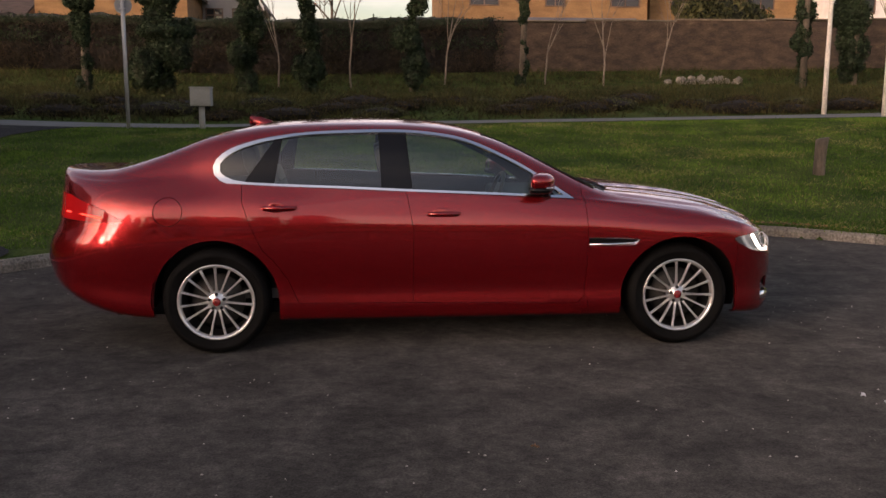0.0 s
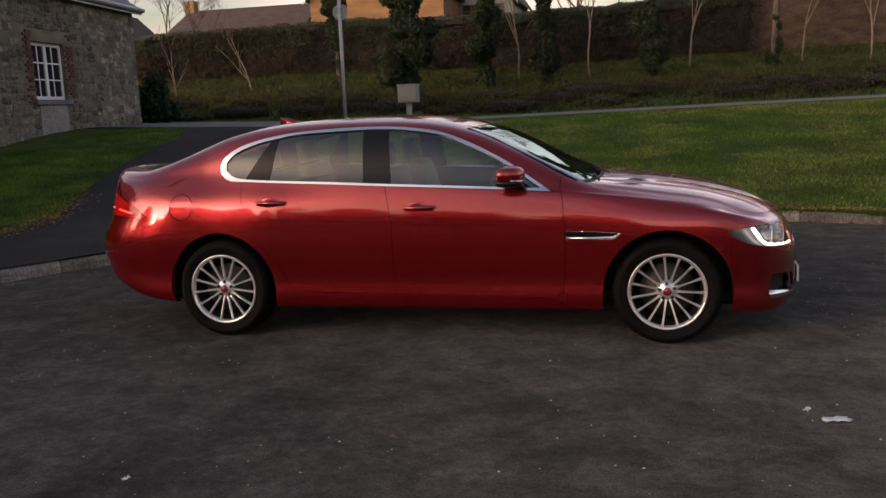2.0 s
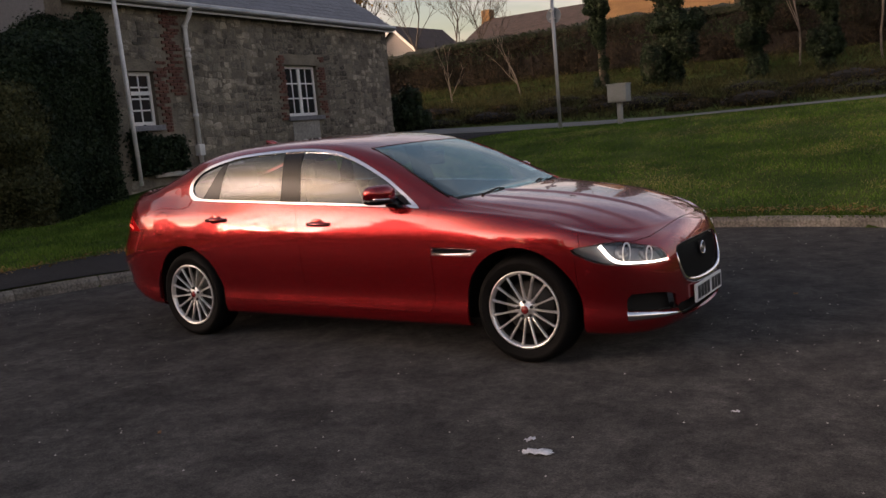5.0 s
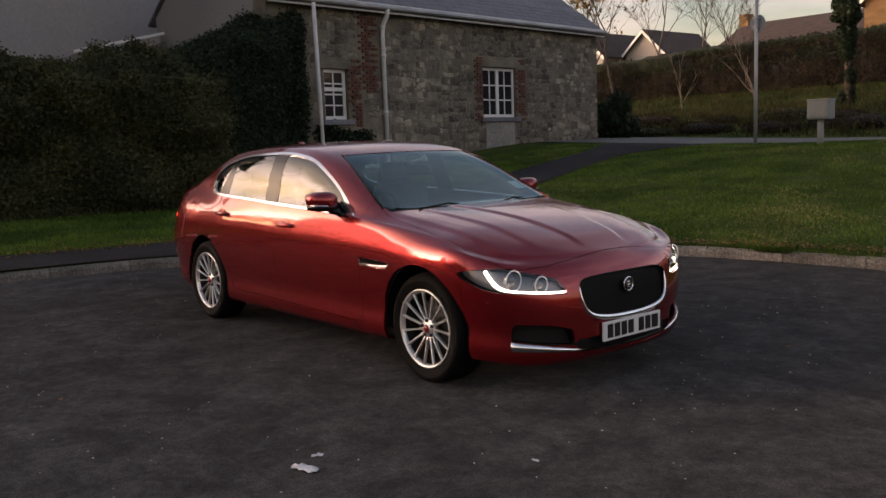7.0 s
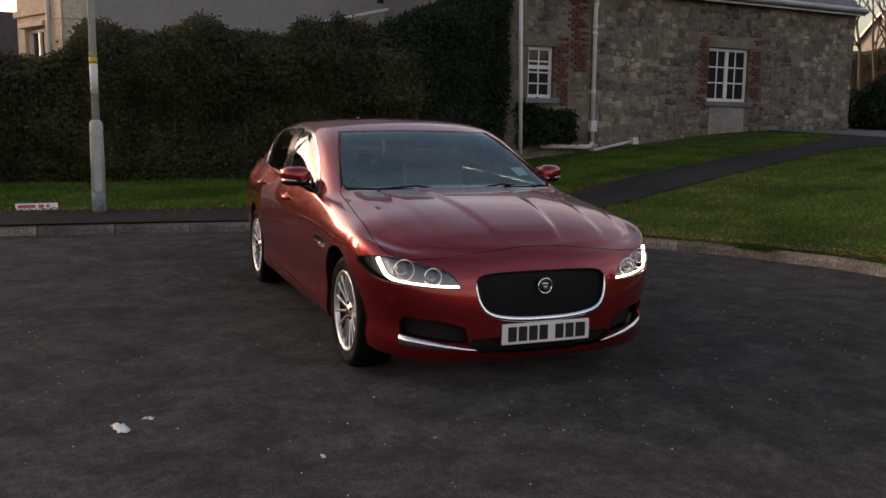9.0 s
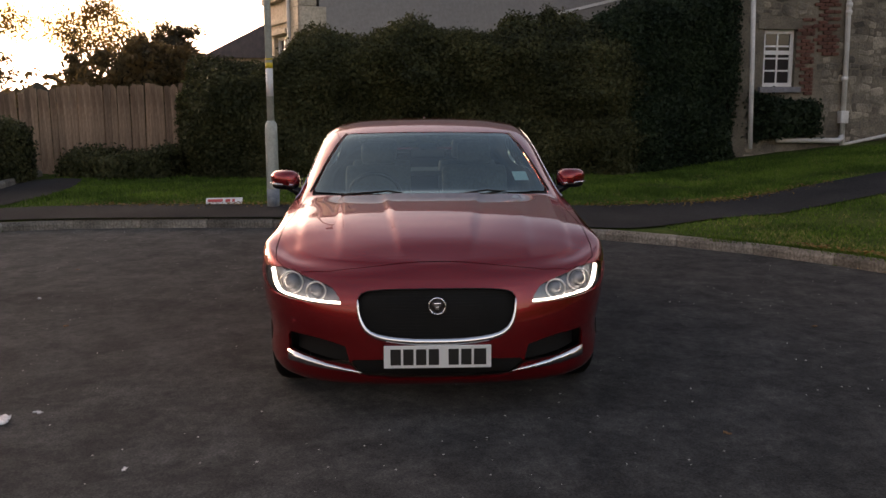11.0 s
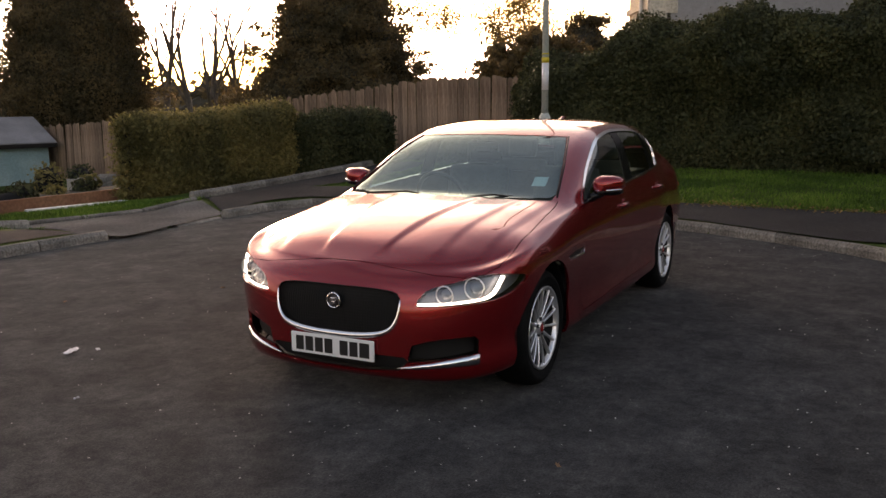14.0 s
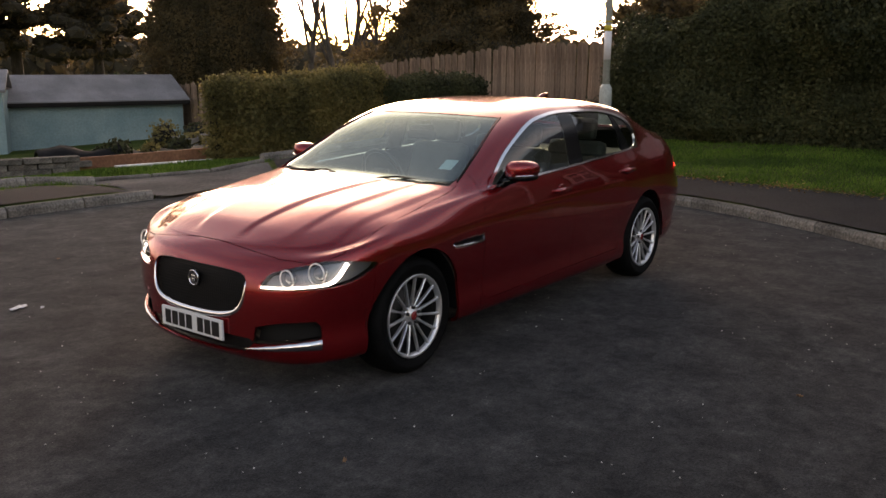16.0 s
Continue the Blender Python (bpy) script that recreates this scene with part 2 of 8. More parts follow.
def asphalt_court():
    """Old tarmac: dark binder, scuffed paler patches with ragged edges, damp darker blots and grit; brighter light
    painted in towards -y.
    """
    m = bpy.data.materials.new("worn_asphalt")
    m.use_nodes = True
    n, l = m.node_tree.nodes, m.node_tree.links
    p = n["Principled BSDF"]
    tc = n.new("ShaderNodeTexCoord")

    def tex(scale, detail, rough, dist=0.0):
        t = n.new("ShaderNodeTexNoise")
        t.inputs["Scale"].default_value, t.inputs["Detail"].default_value, t.inputs["Roughness"].default_value, t.inputs["Distortion"].default_value = scale, detail, rough, dist
        l.new(tc.outputs["Object"], t.inputs["Vector"])
        return t.outputs["Fac"]

    def ramp(fac, p0, p1, c0, c1):
        r = n.new("ShaderNodeValToRGB")
        r.color_ramp.elements[0].position, r.color_ramp.elements[1].position = p0, p1
        r.color_ramp.elements[0].color, r.color_ramp.elements[1].color = c0, c1
        l.new(fac, r.inputs["Fac"])
        return r.outputs["Color"]

    def mix(kind, fac, a, b):
        x = n.new("ShaderNodeMix")
        x.data_type, x.blend_type = "RGBA", kind
        if hasattr(fac, "links"):
            l.new(fac, x.inputs["Factor"])
        else:
            x.inputs["Factor"].default_value = fac
        l.new(a, x.inputs["A"])
        l.new(b, x.inputs["B"])
        return x.outputs["Result"]
    base = ramp(tex(0.45, 4.0, 0.55), 0.35, 0.65, (0.039, 0.039, 0.038, 1), (0.056, 0.055, 0.053, 1))
    worn = ramp(tex(1.5, 13.0, 0.82, 0.4), 0.47, 0.62, (0, 0, 0, 1), (0.75, 0.75, 0.75, 1))
    pale = ramp(tex(9.0, 6.0, 0.75), 0.3, 0.7, (0.045, 0.045, 0.044, 1), (0.088, 0.086, 0.082, 1))
    col = mix("MIX", worn, base, pale)
    blotch = ramp(tex(17.0, 5.0, 0.7), 0.32, 0.68, (0.70, 0.70, 0.71, 1), (1.30, 1.29, 1.28, 1))
    col = mix("MULTIPLY", 1.0, col, blotch)
    grit = ramp(tex(85.0, 3.0, 0.6), 0.30, 0.72, (0.62, 0.62, 0.63, 1), (1.40, 1.39, 1.37, 1))
    col = mix("MULTIPLY", 1.0, col, grit)
    mott = ramp(tex(3.6, 6.0, 0.65, 0.4), 0.36, 0.64, (0.72, 0.72, 0.73, 1), (1.28, 1.27, 1.25, 1))
    col = mix("MULTIPLY", 1.0, col, mott)
    damp = ramp(tex(0.6, 9.0, 0.7, 0.2), 0.32, 0.40, (0.58, 0.58, 0.59, 1), (1, 1, 1, 1))
    col = mix("MULTIPLY", 1.0, col, damp)
    # stronger light on the near side, painted in: colour brightens towards -y
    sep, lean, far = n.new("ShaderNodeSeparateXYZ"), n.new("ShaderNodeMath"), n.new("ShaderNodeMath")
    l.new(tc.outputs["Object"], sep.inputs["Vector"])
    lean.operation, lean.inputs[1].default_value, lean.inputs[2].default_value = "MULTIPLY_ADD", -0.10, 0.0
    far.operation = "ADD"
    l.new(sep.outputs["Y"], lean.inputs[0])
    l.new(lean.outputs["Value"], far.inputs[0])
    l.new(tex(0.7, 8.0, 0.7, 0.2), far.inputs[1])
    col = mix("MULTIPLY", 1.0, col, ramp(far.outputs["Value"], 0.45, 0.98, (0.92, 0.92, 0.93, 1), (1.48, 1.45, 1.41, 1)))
    l.new(col, p.inputs["Base Color"])
    p.inputs["Roughness"].default_value, p.inputs["Specular IOR Level"].default_value, p.inputs["Diffuse Roughness"].default_value = 0.92, 0.07, 1.0
    bp = n.new("ShaderNodeBump")
    bp.inputs["Strength"].default_value, bp.inputs["Distance"].default_value = 0.6, 0.010
    l.new(tex(60.0, 5.0, 0.7), bp.inputs["Height"])
    l.new(bp.outputs["Normal"], p.inputs["Normal"])
    return m


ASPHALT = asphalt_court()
DRIVE_TAR = surface("drive_tarmac", (0.055, 0.054, 0.054), (0.12, 0.115, 0.108), 0.9, 0.95, 0.6, 40, grain=0.4, spec=0.1)
PATH_TAR = surface("path_asphalt", (0.018, 0.018, 0.019), (0.034, 0.033, 0.033), 0.8, 0.95, 0.9, 48, grain=0.45, height=0.012, spec=0.12)
ROAD_TAR = surface("road_asphalt", (0.09, 0.09, 0.09), (0.13, 0.13, 0.125), 0.6, 0.9, 0.3, 40)
PAVING = surface("pale_paving", (0.085, 0.082, 0.074), (0.15, 0.145, 0.13), 0.9, 0.9, 0.3, 30)
KERB = surface("kerb_concrete", (0.090, 0.082, 0.070), (0.200, 0.182, 0.155), 3.0, 0.95, 0.8, 14, vary=0.25, grain=0.45, spec=0.2)
SOIL = surface("lawn_soil", (0.026, 0.050, 0.010), (0.068, 0.084, 0.022), 0.9, 0.95, 0.5, 24, dirt=(0.10, 0.088, 0.036), grain=0.4, height=0.03, spec=0.05)
EARTH = surface("garden_earth", (0.035, 0.028, 0.018), (0.075, 0.058, 0.034), 1.2, 0.95, 0.6, 12, height=0.05)
STONE = surface("rubble_stone", (0.068, 0.060, 0.049), (0.205, 0.176, 0.137), 1.8, 0.95, 0.8, 14, vary=0.52, dirt=(0.28, 0.25, 0.21), grain=0.3, height=0.02)
MORTAR = surface("lime_mortar", (0.10, 0.086, 0.066), (0.20, 0.170, 0.130), 1.4, 0.95, 0.6, 18, height=0.02)
BRICK = surface("red_brick", (0.085, 0.034, 0.025), (0.15, 0.060, 0.042), 3.0, 0.9, 0.4, 14, vary=0.25)
FARBRICK = surface("buff_brick", (0.19, 0.108, 0.050), (0.265, 0.158, 0.074), 0.9, 0.9, 0.3, 16, stretch=(1, 1, 3), grain=0.2)
SLATE = surface("roof_slate", (0.10, 0.10, 0.115), (0.17, 0.17, 0.185), 1.5, 0.6, 0.3, 12, vary=0.15)
TILE = surface("brown_roof_tile", (0.042, 0.030, 0.026), (0.078, 0.054, 0.045), 1.5, 0.85, 0.5, 12, stretch=(1, 3, 1))
WHITE = surface("white_paint", (0.64, 0.63, 0.62), (0.76, 0.75, 0.74), 2.0, 0.5, 0.15, 20, grain=0.06)
OLDWHITE = surface("weathered_white_pipe", (0.52, 0.51, 0.50), (0.68, 0.67, 0.65), 2.5, 0.55, 0.15, 14, grain=0.12)
RENDER_GREY = surface("grey_render", (0.25, 0.235, 0.23), (0.31, 0.295, 0.28), 0.25, 0.95, 0.3, 60, grain=0.1)
DRESSED = surface("dressed_sandstone", (0.34, 0.29, 0.22), (0.48, 0.42, 0.33), 1.5, 0.9, 0.4, 12, vary=0.12)
OLDWOOD = surface("weathered_fence_wood", (0.17, 0.108, 0.072), (0.34, 0.235, 0.165), 1.6, 0.9, 0.5, 9, stretch=(6, 6, 0.6), vary=0.3, grain=0.3)
BARK = surface("bark", (0.055, 0.045, 0.036), (0.12, 0.10, 0.08), 4.0, 0.95, 0.8, 7, stretch=(1, 1, 0.3), height=0.02)
GALV = surface("galvanised_steel", (0.30, 0.31, 0.32), (0.42, 0.43, 0.44), 2.0, 0.55, 0.1, 20, metal=0.4, grain=0.1)
LAMP_PAINT = surface("pale_green_post_paint", (0.34, 0.37, 0.33), (0.46, 0.48, 0.44), 2.5, 0.6, 0.2, 12, grain=0.15)
BOXGREY = surface("grey_cabinet", (0.19, 0.20, 0.19), (0.26, 0.27, 0.255), 2.5, 0.6, 0.1, 14, grain=0.08)
SHEDBLUE = surface("faded_blue_boards", (0.17, 0.27, 0.28), (0.24, 0.34, 0.345), 1.2, 0.8, 0.3, 14, grain=0.12)
FELT = surface("roof_felt", (0.17, 0.165, 0.165), (0.26, 0.25, 0.25), 1.2, 0.9, 0.3, 30)
SLEEPER = surface("orange_brown_timber", (0.22, 0.095, 0.05), (0.30, 0.14, 0.075), 2.0, 0.85, 0.4, 9)
CONCRETE = surface("old_concrete", (0.20, 0.19, 0.175), (0.30, 0.28, 0.255), 0.9, 0.9, 0.4, 24)
# near-black foliage cores: the shade between the leaves is put into their colour
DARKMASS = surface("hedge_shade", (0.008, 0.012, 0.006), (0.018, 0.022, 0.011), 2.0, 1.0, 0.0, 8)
# tree crown cores: inner shade put into a darker brown than the needles
INNERLEAF_SHADE = surface("inner_foliage_shade", (0.030, 0.025, 0.013), (0.052, 0.042, 0.022), 2.0, 1.0, 0.0, 8)
# cores behind twigs and thin leaves, shade painted in as near-black
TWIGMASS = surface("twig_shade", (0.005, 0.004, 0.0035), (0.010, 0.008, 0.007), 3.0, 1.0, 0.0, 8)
HEDGELEAF = leafy("laurel_leaves", (0.026, 0.034, 0.015), (0.085, 0.088, 0.042))
IVYLEAF = leafy("ivy_leaves", (0.010, 0.022, 0.012), (0.032, 0.052, 0.028))
PRIVET = leafy("privet_leaves", (0.125, 0.112, 0.045), (0.30, 0.250, 0.105), 0.5, 0.5)
CONIFER = leafy("conifer_needles", (0.085, 0.066, 0.034), (0.135, 0.105, 0.056), through_light=0.40)
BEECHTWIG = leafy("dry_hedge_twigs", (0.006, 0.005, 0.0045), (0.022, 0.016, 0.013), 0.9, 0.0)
RUSTTWIG = leafy("reddish_twigs", (0.035, 0.018, 0.012), (0.095, 0.045, 0.030), 0.9, 0.0)
GOLDLEAF = leafy("golden_leaves", (0.12, 0.068, 0.018), (0.30, 0.185, 0.050), 0.6, 0.3)
AUTUMN = leafy("autumn_leaves", (0.13, 0.075, 0.026), (0.30, 0.19, 0.07))
GRASS = leafy("grass_blades", (0.036, 0.092, 0.012), (0.128, 0.200, 0.040), 0.8, 0.35)
STRAW = leafy("straw_blades", (0.13, 0.135, 0.045), (0.30, 0.27, 0.12), 0.85, 0.3)
BRAMBLE = leafy("brown_bramble", (0.016, 0.015, 0.008), (0.060, 0.046, 0.024), 0.9, 0.1)
DRYGRASS = leafy("dry_grass", (0.022, 0.029, 0.010), (0.066, 0.062, 0.027), 0.9, 0.1)
DARKGLASS = plain("dark_window_glass", (0.02, 0.022, 0.025), 0.06)

# ---- building helpers ----
rng = np.random.default_rng(7)


def mesh_of(name, verts, faces, smooth=False):
    me = bpy.data.meshes.new(name)
    me.from_pydata([tuple(v) for v in verts], [], [tuple(f) for f in faces])
    me.update()
    if smooth:
        me.shade_smooth()
    return me


def link(name, me, material=None, parent=None, label="", smooth=False):
    """Links a mesh, a bmesh or nothing (an Empty) as one object."""
    if isinstance(me, bmesh.types.BMesh):
        b, me = me, bpy.data.meshes.new(name)
        bmesh.ops.recalc_face_normals(b, faces=b.faces)
        b.to_mesh(me)
        b.free()
        if smooth:
            me.shade_smooth()
    ob = new(name, me)
    if material and me is not None and not me.materials:
        me.materials.append(material)
    if parent:
        ob.parent = parent
    if label:
        ob["label"] = label
    return ob


def part(name, me, material, parent, label="", smooth=False):
    return link(name, me, material, parent, label, smooth)


def thing(name, at, label, category, group="", kind="", turn=0.0):
    ob = new(name)
    ob.matrix_world = pose(at[0], at[1], at[2], 0, 0, turn)
    ob.empty_display_size = 0.1
    return tagged(ob, label, category, group, kind)


def box(bm, x0, x1, y0, y1, z0, z1, bevel=0.0):
    r = bmesh.ops.create_cube(bm, size=1.0)
    bmesh.ops.scale(bm, vec=(x1 - x0, y1 - y0, z1 - z0), verts=r["verts"])
    bmesh.ops.translate(bm, vec=((x0 + x1) / 2, (y0 + y1) / 2, (z0 + z1) / 2), verts=r["verts"])
    if bevel:
        es = list({e for v in r["verts"] for e in v.link_edges})
        bmesh.ops.bevel(bm, geom=es, offset=bevel, segments=2, affect="EDGES", profile=0.6)
    return bm


def boxed(x0, x1, y0, y1, z0, z1, bevel=0.0):
    return box(bmesh.new(), x0, x1, y0, y1, z0, z1, bevel)


def tube(bm, path, radii, sides=10, closed=False):
    """A round bar along a path; radii: one number or one a point."""
    pts = [Vector(p) for p in path]
    rs = radii if hasattr(radii, "__len__") else [radii] * len(pts)
    rings, up, n = [], None, len(pts)
    for i, p in enumerate(pts):
        a, b = (pts[(i - 1) % n], pts[(i + 1) % n]) if closed else (pts[max(i - 1, 0)], pts[min(i + 1, n - 1)])
        d = (b - a).normalized()
        if up is None:
            up = d.orthogonal().normalized()
        up = (up - d * up.dot(d)).normalized()
        side = d.cross(up)
        rings.append([bm.verts.new(p + (up * math.cos(k * math.tau / sides) + side * math.sin(k * math.tau / sides)) * rs[i]) for k in range(sides)])
    for i in range(n if closed else n - 1):
        a, b = rings[i], rings[(i + 1) % n]
        for k in range(sides):
            bm.faces.new((a[k], a[(k + 1) % sides], b[(k + 1) % sides], b[k]))
    if not closed:
        bm.faces.new(rings[0][::-1])
        bm.faces.new(rings[-1])
    return bm


def prism(bm, outline, axis, a, b):
    """An outline in the plane across an axis ('x', 'y' or 'z'), pulled from a to b."""
    def at(p, t):
        return {"x": (t, p[0], p[1]), "y": (p[0], t, p[1]), "z": (p[0], p[1], t)}[axis]
    lo, hi = [bm.verts.new(at(p, a)) for p in outline], [bm.verts.new(at(p, b)) for p in outline]
    bm.faces.new(lo)
    bm.faces.new(hi[::-1])
    for i in range(len(lo)):
        j = (i + 1) % len(lo)
        bm.faces.new((lo[i], hi[i], hi[j], lo[j]))
    return bm


def curve(*pts):
    """A smooth curve through (x, value) knots, without overshoot."""
    xs, ys = np.array([p[0] for p in pts], float), np.array([p[1] for p in pts], float)
    d = np.diff(ys) / np.diff(xs)
    m = np.zeros(len(xs))
    m[0], m[-1] = d[0], d[-1]
    for i in range(1, len(xs) - 1):
        if d[i - 1] * d[i] > 0:
            w1, w2 = 2 * (xs[i + 1] - xs[i]) + xs[i] - xs[i - 1], xs[i + 1] - xs[i] + 2 * (xs[i] - xs[i - 1])
            m[i] = (w1 + w2) / (w1 / d[i - 1] + w2 / d[i])

    def f(x):
        if x <= xs[0]:
            return ys[0]
        if x >= xs[-1]:
            return ys[-1]
        i = int(np.searchsorted(xs, x, side="right")) - 1
        h = xs[i + 1] - xs[i]
        t = (x - xs[i]) / h
        return ((1 + 2 * t) * (1 - t) ** 2 * ys[i] + t * (1 - t) ** 2 * h * m[i] + t * t * (3 - 2 * t) * ys[i + 1] + t * t * (t - 1) * h * m[i + 1])
    return f


def leaf_mesh(name, places, out, size, spread=0.8, long=1.6):
    """Many small pointed leaves: at places, facing roughly out (n x 3), of about that size."""
    n = len(places)
    nrm = out + rng.normal(0, spread, (n, 3))
    nrm /= np.linalg.norm(nrm, axis=1, keepdims=True) + 1e-9
    ref = rng.normal(0, 1, (n, 3))
    u = np.cross(nrm, ref)
    u /= np.linalg.norm(u, axis=1, keepdims=True) + 1e-9
    v = np.cross(nrm, u)
    s = (size * rng.uniform(0.6, 1.4, n))[:, None]
    quad = np.stack([places - u * s * long / 2, places + v * s * 0.5, places + u * s * long / 2, places - v * s * 0.5], 1)
    quad[:, 1] += nrm * s * 0.15
    quad[:, 3] += nrm * s * 0.15
    return quad_mesh(name, quad)


def quad_mesh(name, quad):
    n = len(quad)
    me = bpy.data.meshes.new(name)
    me.vertices.add(4 * n)
    me.vertices.foreach_set("co", quad.reshape(-1).astype(np.float32))
    me.loops.add(4 * n)
    me.loops.foreach_set("vertex_index", np.arange(4 * n, dtype=np.int32))
    me.polygons.add(n)
    me.polygons.foreach_set("loop_start", np.arange(0, 4 * n, 4, dtype=np.int32))
    me.update(calc_edges=True)
    me.validate()
    return me


def tri_mesh(name, tri):
    n = len(tri)
    me = bpy.data.meshes.new(name)
    me.vertices.add(3 * n)
    me.vertices.foreach_set("co", tri.reshape(-1).astype(np.float32))
    me.loops.add(3 * n)
    me.loops.foreach_set("vertex_index", np.arange(3 * n, dtype=np.int32))
    me.polygons.add(n)
    me.polygons.foreach_set("loop_start", np.arange(0, 3 * n, 3, dtype=np.int32))
    me.update(calc_edges=True)
    me.validate()
    return me


def wobble(p, s, seed=0.0):
    return noise.noise(Vector((p[0] * s + seed, p[1] * s - seed, p[2] * s + 0.7 * seed)))


def clump_bush(name, at, label, category, lumps, leaf, leafmat, count, corem=None, group="", size_spread=1.0):
    """A bush or crown of many clumps: dark inner lumps and leaves round them. lumps: (x, y, z, rx, ry, rz)."""
    root = thing(name, at, label, category, group)
    bm = bmesh.new()
    vol = np.array([l[3] * l[4] + l[4] * l[5] + l[3] * l[5] for l in lumps])
    cs, os = [], []
    for l, w in zip(lumps, vol / vol.sum()):
        c, r = np.array(l[:3]), np.array(l[3:])
        res = bmesh.ops.create_icosphere(bm, subdivisions=2, radius=1.0)
        for v in res["verts"]:
            k = 0.78 + 0.25 * wobble(v.co, 2.1, float(c.sum()))
            v.co = Vector(c + np.array(v.co) * r * k)
        m = max(8, int(count * w))
        d = rng.normal(0, 1, (m, 3))
        d /= np.linalg.norm(d, axis=1, keepdims=True)
        rad = rng.uniform(0.72, 1.08, (m, 1)) + 0.12 * np.sin(d[:, :1] * 7 + d[:, 1:2] * 5 + c.sum())
        cs.append(c + d * r * rad)
        os.append(d)
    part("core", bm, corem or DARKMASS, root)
    p, o = np.concatenate(cs), np.concatenate(os)
    part("leaves", leaf_mesh("leaves", p, o, leaf), leafmat, root)
    return root

# ---- the lie of the land ----
north_rise = curve((4.9, 0.0), (10.0, 0.50), (15.4, 0.97), (21.5, 1.0), (24.0, 1.35), (34.5, 2.30), (42.0, 3.45), (55.0, 4.3), (90.0, 6.0), (400.0, 14.0))
south_fall = curve((7.0, 0.0), (22.0, 1.28), (40.0, 1.9), (120.0, 3.0), (400.0, 2.0))


def ease(t):
    t = min(1.0, max(0.0, t))
    return t * t * (3 - 2 * t)


def land(x, y):
    """Height of the ground."""
    z = 0.115 + 0.03 * min(max(0.0, -x - 5.2), 10.0)
    if y > 4.9:
        z += north_rise(y) + 0.016 * min(max(0.0, x + 8.0), 50.0) * min(1.0, (y - 4.9) / 10.5)
    if y < -7.0:
        z -= south_fall(-y)
    # the drive dips to the court
    if -9.0 < y < -4.0:
        z -= 0.088 * ease((x + 4.5) / 0.7) * ease((-0.9 - x) / 0.6) * ease((y + 9.0) / 1.6)
    return z


# kerb line of the turning court, from the far side of the drive round to the lawn
KERB_LINE = [(-3.6, -5.85), (-5.1, -5.75), (-5.55, -5.0), (-5.62, -3.8), (-5.55, -2.6), (-5.42, -1.2), (-5.28, -0.3), (-5.05, 0.35), (-4.72, 1.1), (-4.2, 2.0), (-3.72, 2.62), (-3.2, 3.2),
             (-2.6, 3.75), (-1.9, 4.22), (-1.2, 4.6), (-0.4, 4.92), (0.5, 5.04), (1.5, 5.08), (2.5, 4.98), (3.5, 4.72), (4.4, 4.3), (5.1, 3.75), (5.7, 3.1), (6.5, 2.2), (8.5, 1.2), (12.0, 0.6), (30.0, 0.0)]
NIB_LINE = [(30.0, -5.5), (9.0, -5.72), (0.64, -5.86), (-1.42, -5.80)]


def smooth_line(pts, step):
    """Evenly spaced points along a rounded line."""
    p = np.array(pts, float)
    q = []
    for i in range(len(p) - 1):
        a, b, c, d = p[max(i - 1, 0)], p[i], p[i + 1], p[min(i + 2, len(p) - 1)]
        for t in np.linspace(0, 1, 12, endpoint=False):
            q.append(0.5 * (2 * b + (c - a) * t + (2 * a - 5 * b + 4 * c - d) * t * t + (3 * b - a - 3 * c + d) * t ** 3))
    q.append(p[-1])
    q = np.array(q)
    s = np.concatenate([[0], np.cumsum(np.linalg.norm(np.diff(q, axis=0), axis=1))])
    at = np.linspace(0, s[-1], max(2, int(round(s[-1] / step)) + 1))
    return np.stack([np.interp(at, s, q[:, k]) for k in range(p.shape[1])], 1)


kerb_pts = smooth_line(KERB_LINE, 0.915)
nib_pts = smooth_line(NIB_LINE, 0.915)
COURT = [tuple(p) for p in smooth_line(KERB_LINE, 0.3)] + [tuple(p) for p in smooth_line(NIB_LINE, 0.3)]
court_arr = np.array(COURT)


def inside(poly, x, y):
    """Which of the points x, y lie in a polygon (arrays)."""
    x, y = np.asarray(x, float), np.asarray(y, float)
    hit = np.zeros(x.shape, bool)
    px, py = poly[:, 0], poly[:, 1]
    j = len(px) - 1
    for i in range(len(px)):
        cross = ((py[i] > y) != (py[j] > y)) & (x < (px[j] - px[i]) * (y - py[i]) / (py[j] - py[i] + 1e-12) + px[i])
        hit ^= cross
        j = i
    return hit


def axis_steps(fine0, fine1, fine, far):
    mid = list(np.arange(fine0, fine1 + 1e-6, fine))
    lo, hi, s = [], [], fine
    a, b = fine0, fine1
    while a > -far:
        s *= 1.22
        a -= s
        lo.append(a)
    s = fine
    while b < far:
        s *= 1.22
        b += s
        hi.append(b)
    return np.array(lo[::-1] + mid + hi)


gx, gy = axis_steps(-9.0, 9.0, 0.14, 900.0), axis_steps(-8.0, 16.0, 0.16, 900.0)
GX, GY = np.meshgrid(gx, gy, indexing="ij")
low = inside(court_arr, GX, GY)
gv = [(x, y, -0.07 if low[i, j] else land(x, y) + 0.012 * noise.noise((x * 1.3, y * 1.3, 0))) for i, x in enumerate(gx) for j, y in enumerate(gy)]
ny = len(gy)
gf = [(i * ny + j, (i + 1) * ny + j, (i + 1) * ny + j + 1, i * ny + j + 1) for i in range(len(gx) - 1) for j in range(ny - 1)]
ground = link("ground", mesh_of("ground", gv, gf, True), SOIL)
tagged(ground, "short green lawn and rough grass on a gentle slope", "ground", kind="structure")

bm = bmesh.new()
bm.faces.new([bm.verts.new((x, y, 0.0)) for x, y in COURT])
bmesh.ops.triangulate(bm, faces=bm.faces)
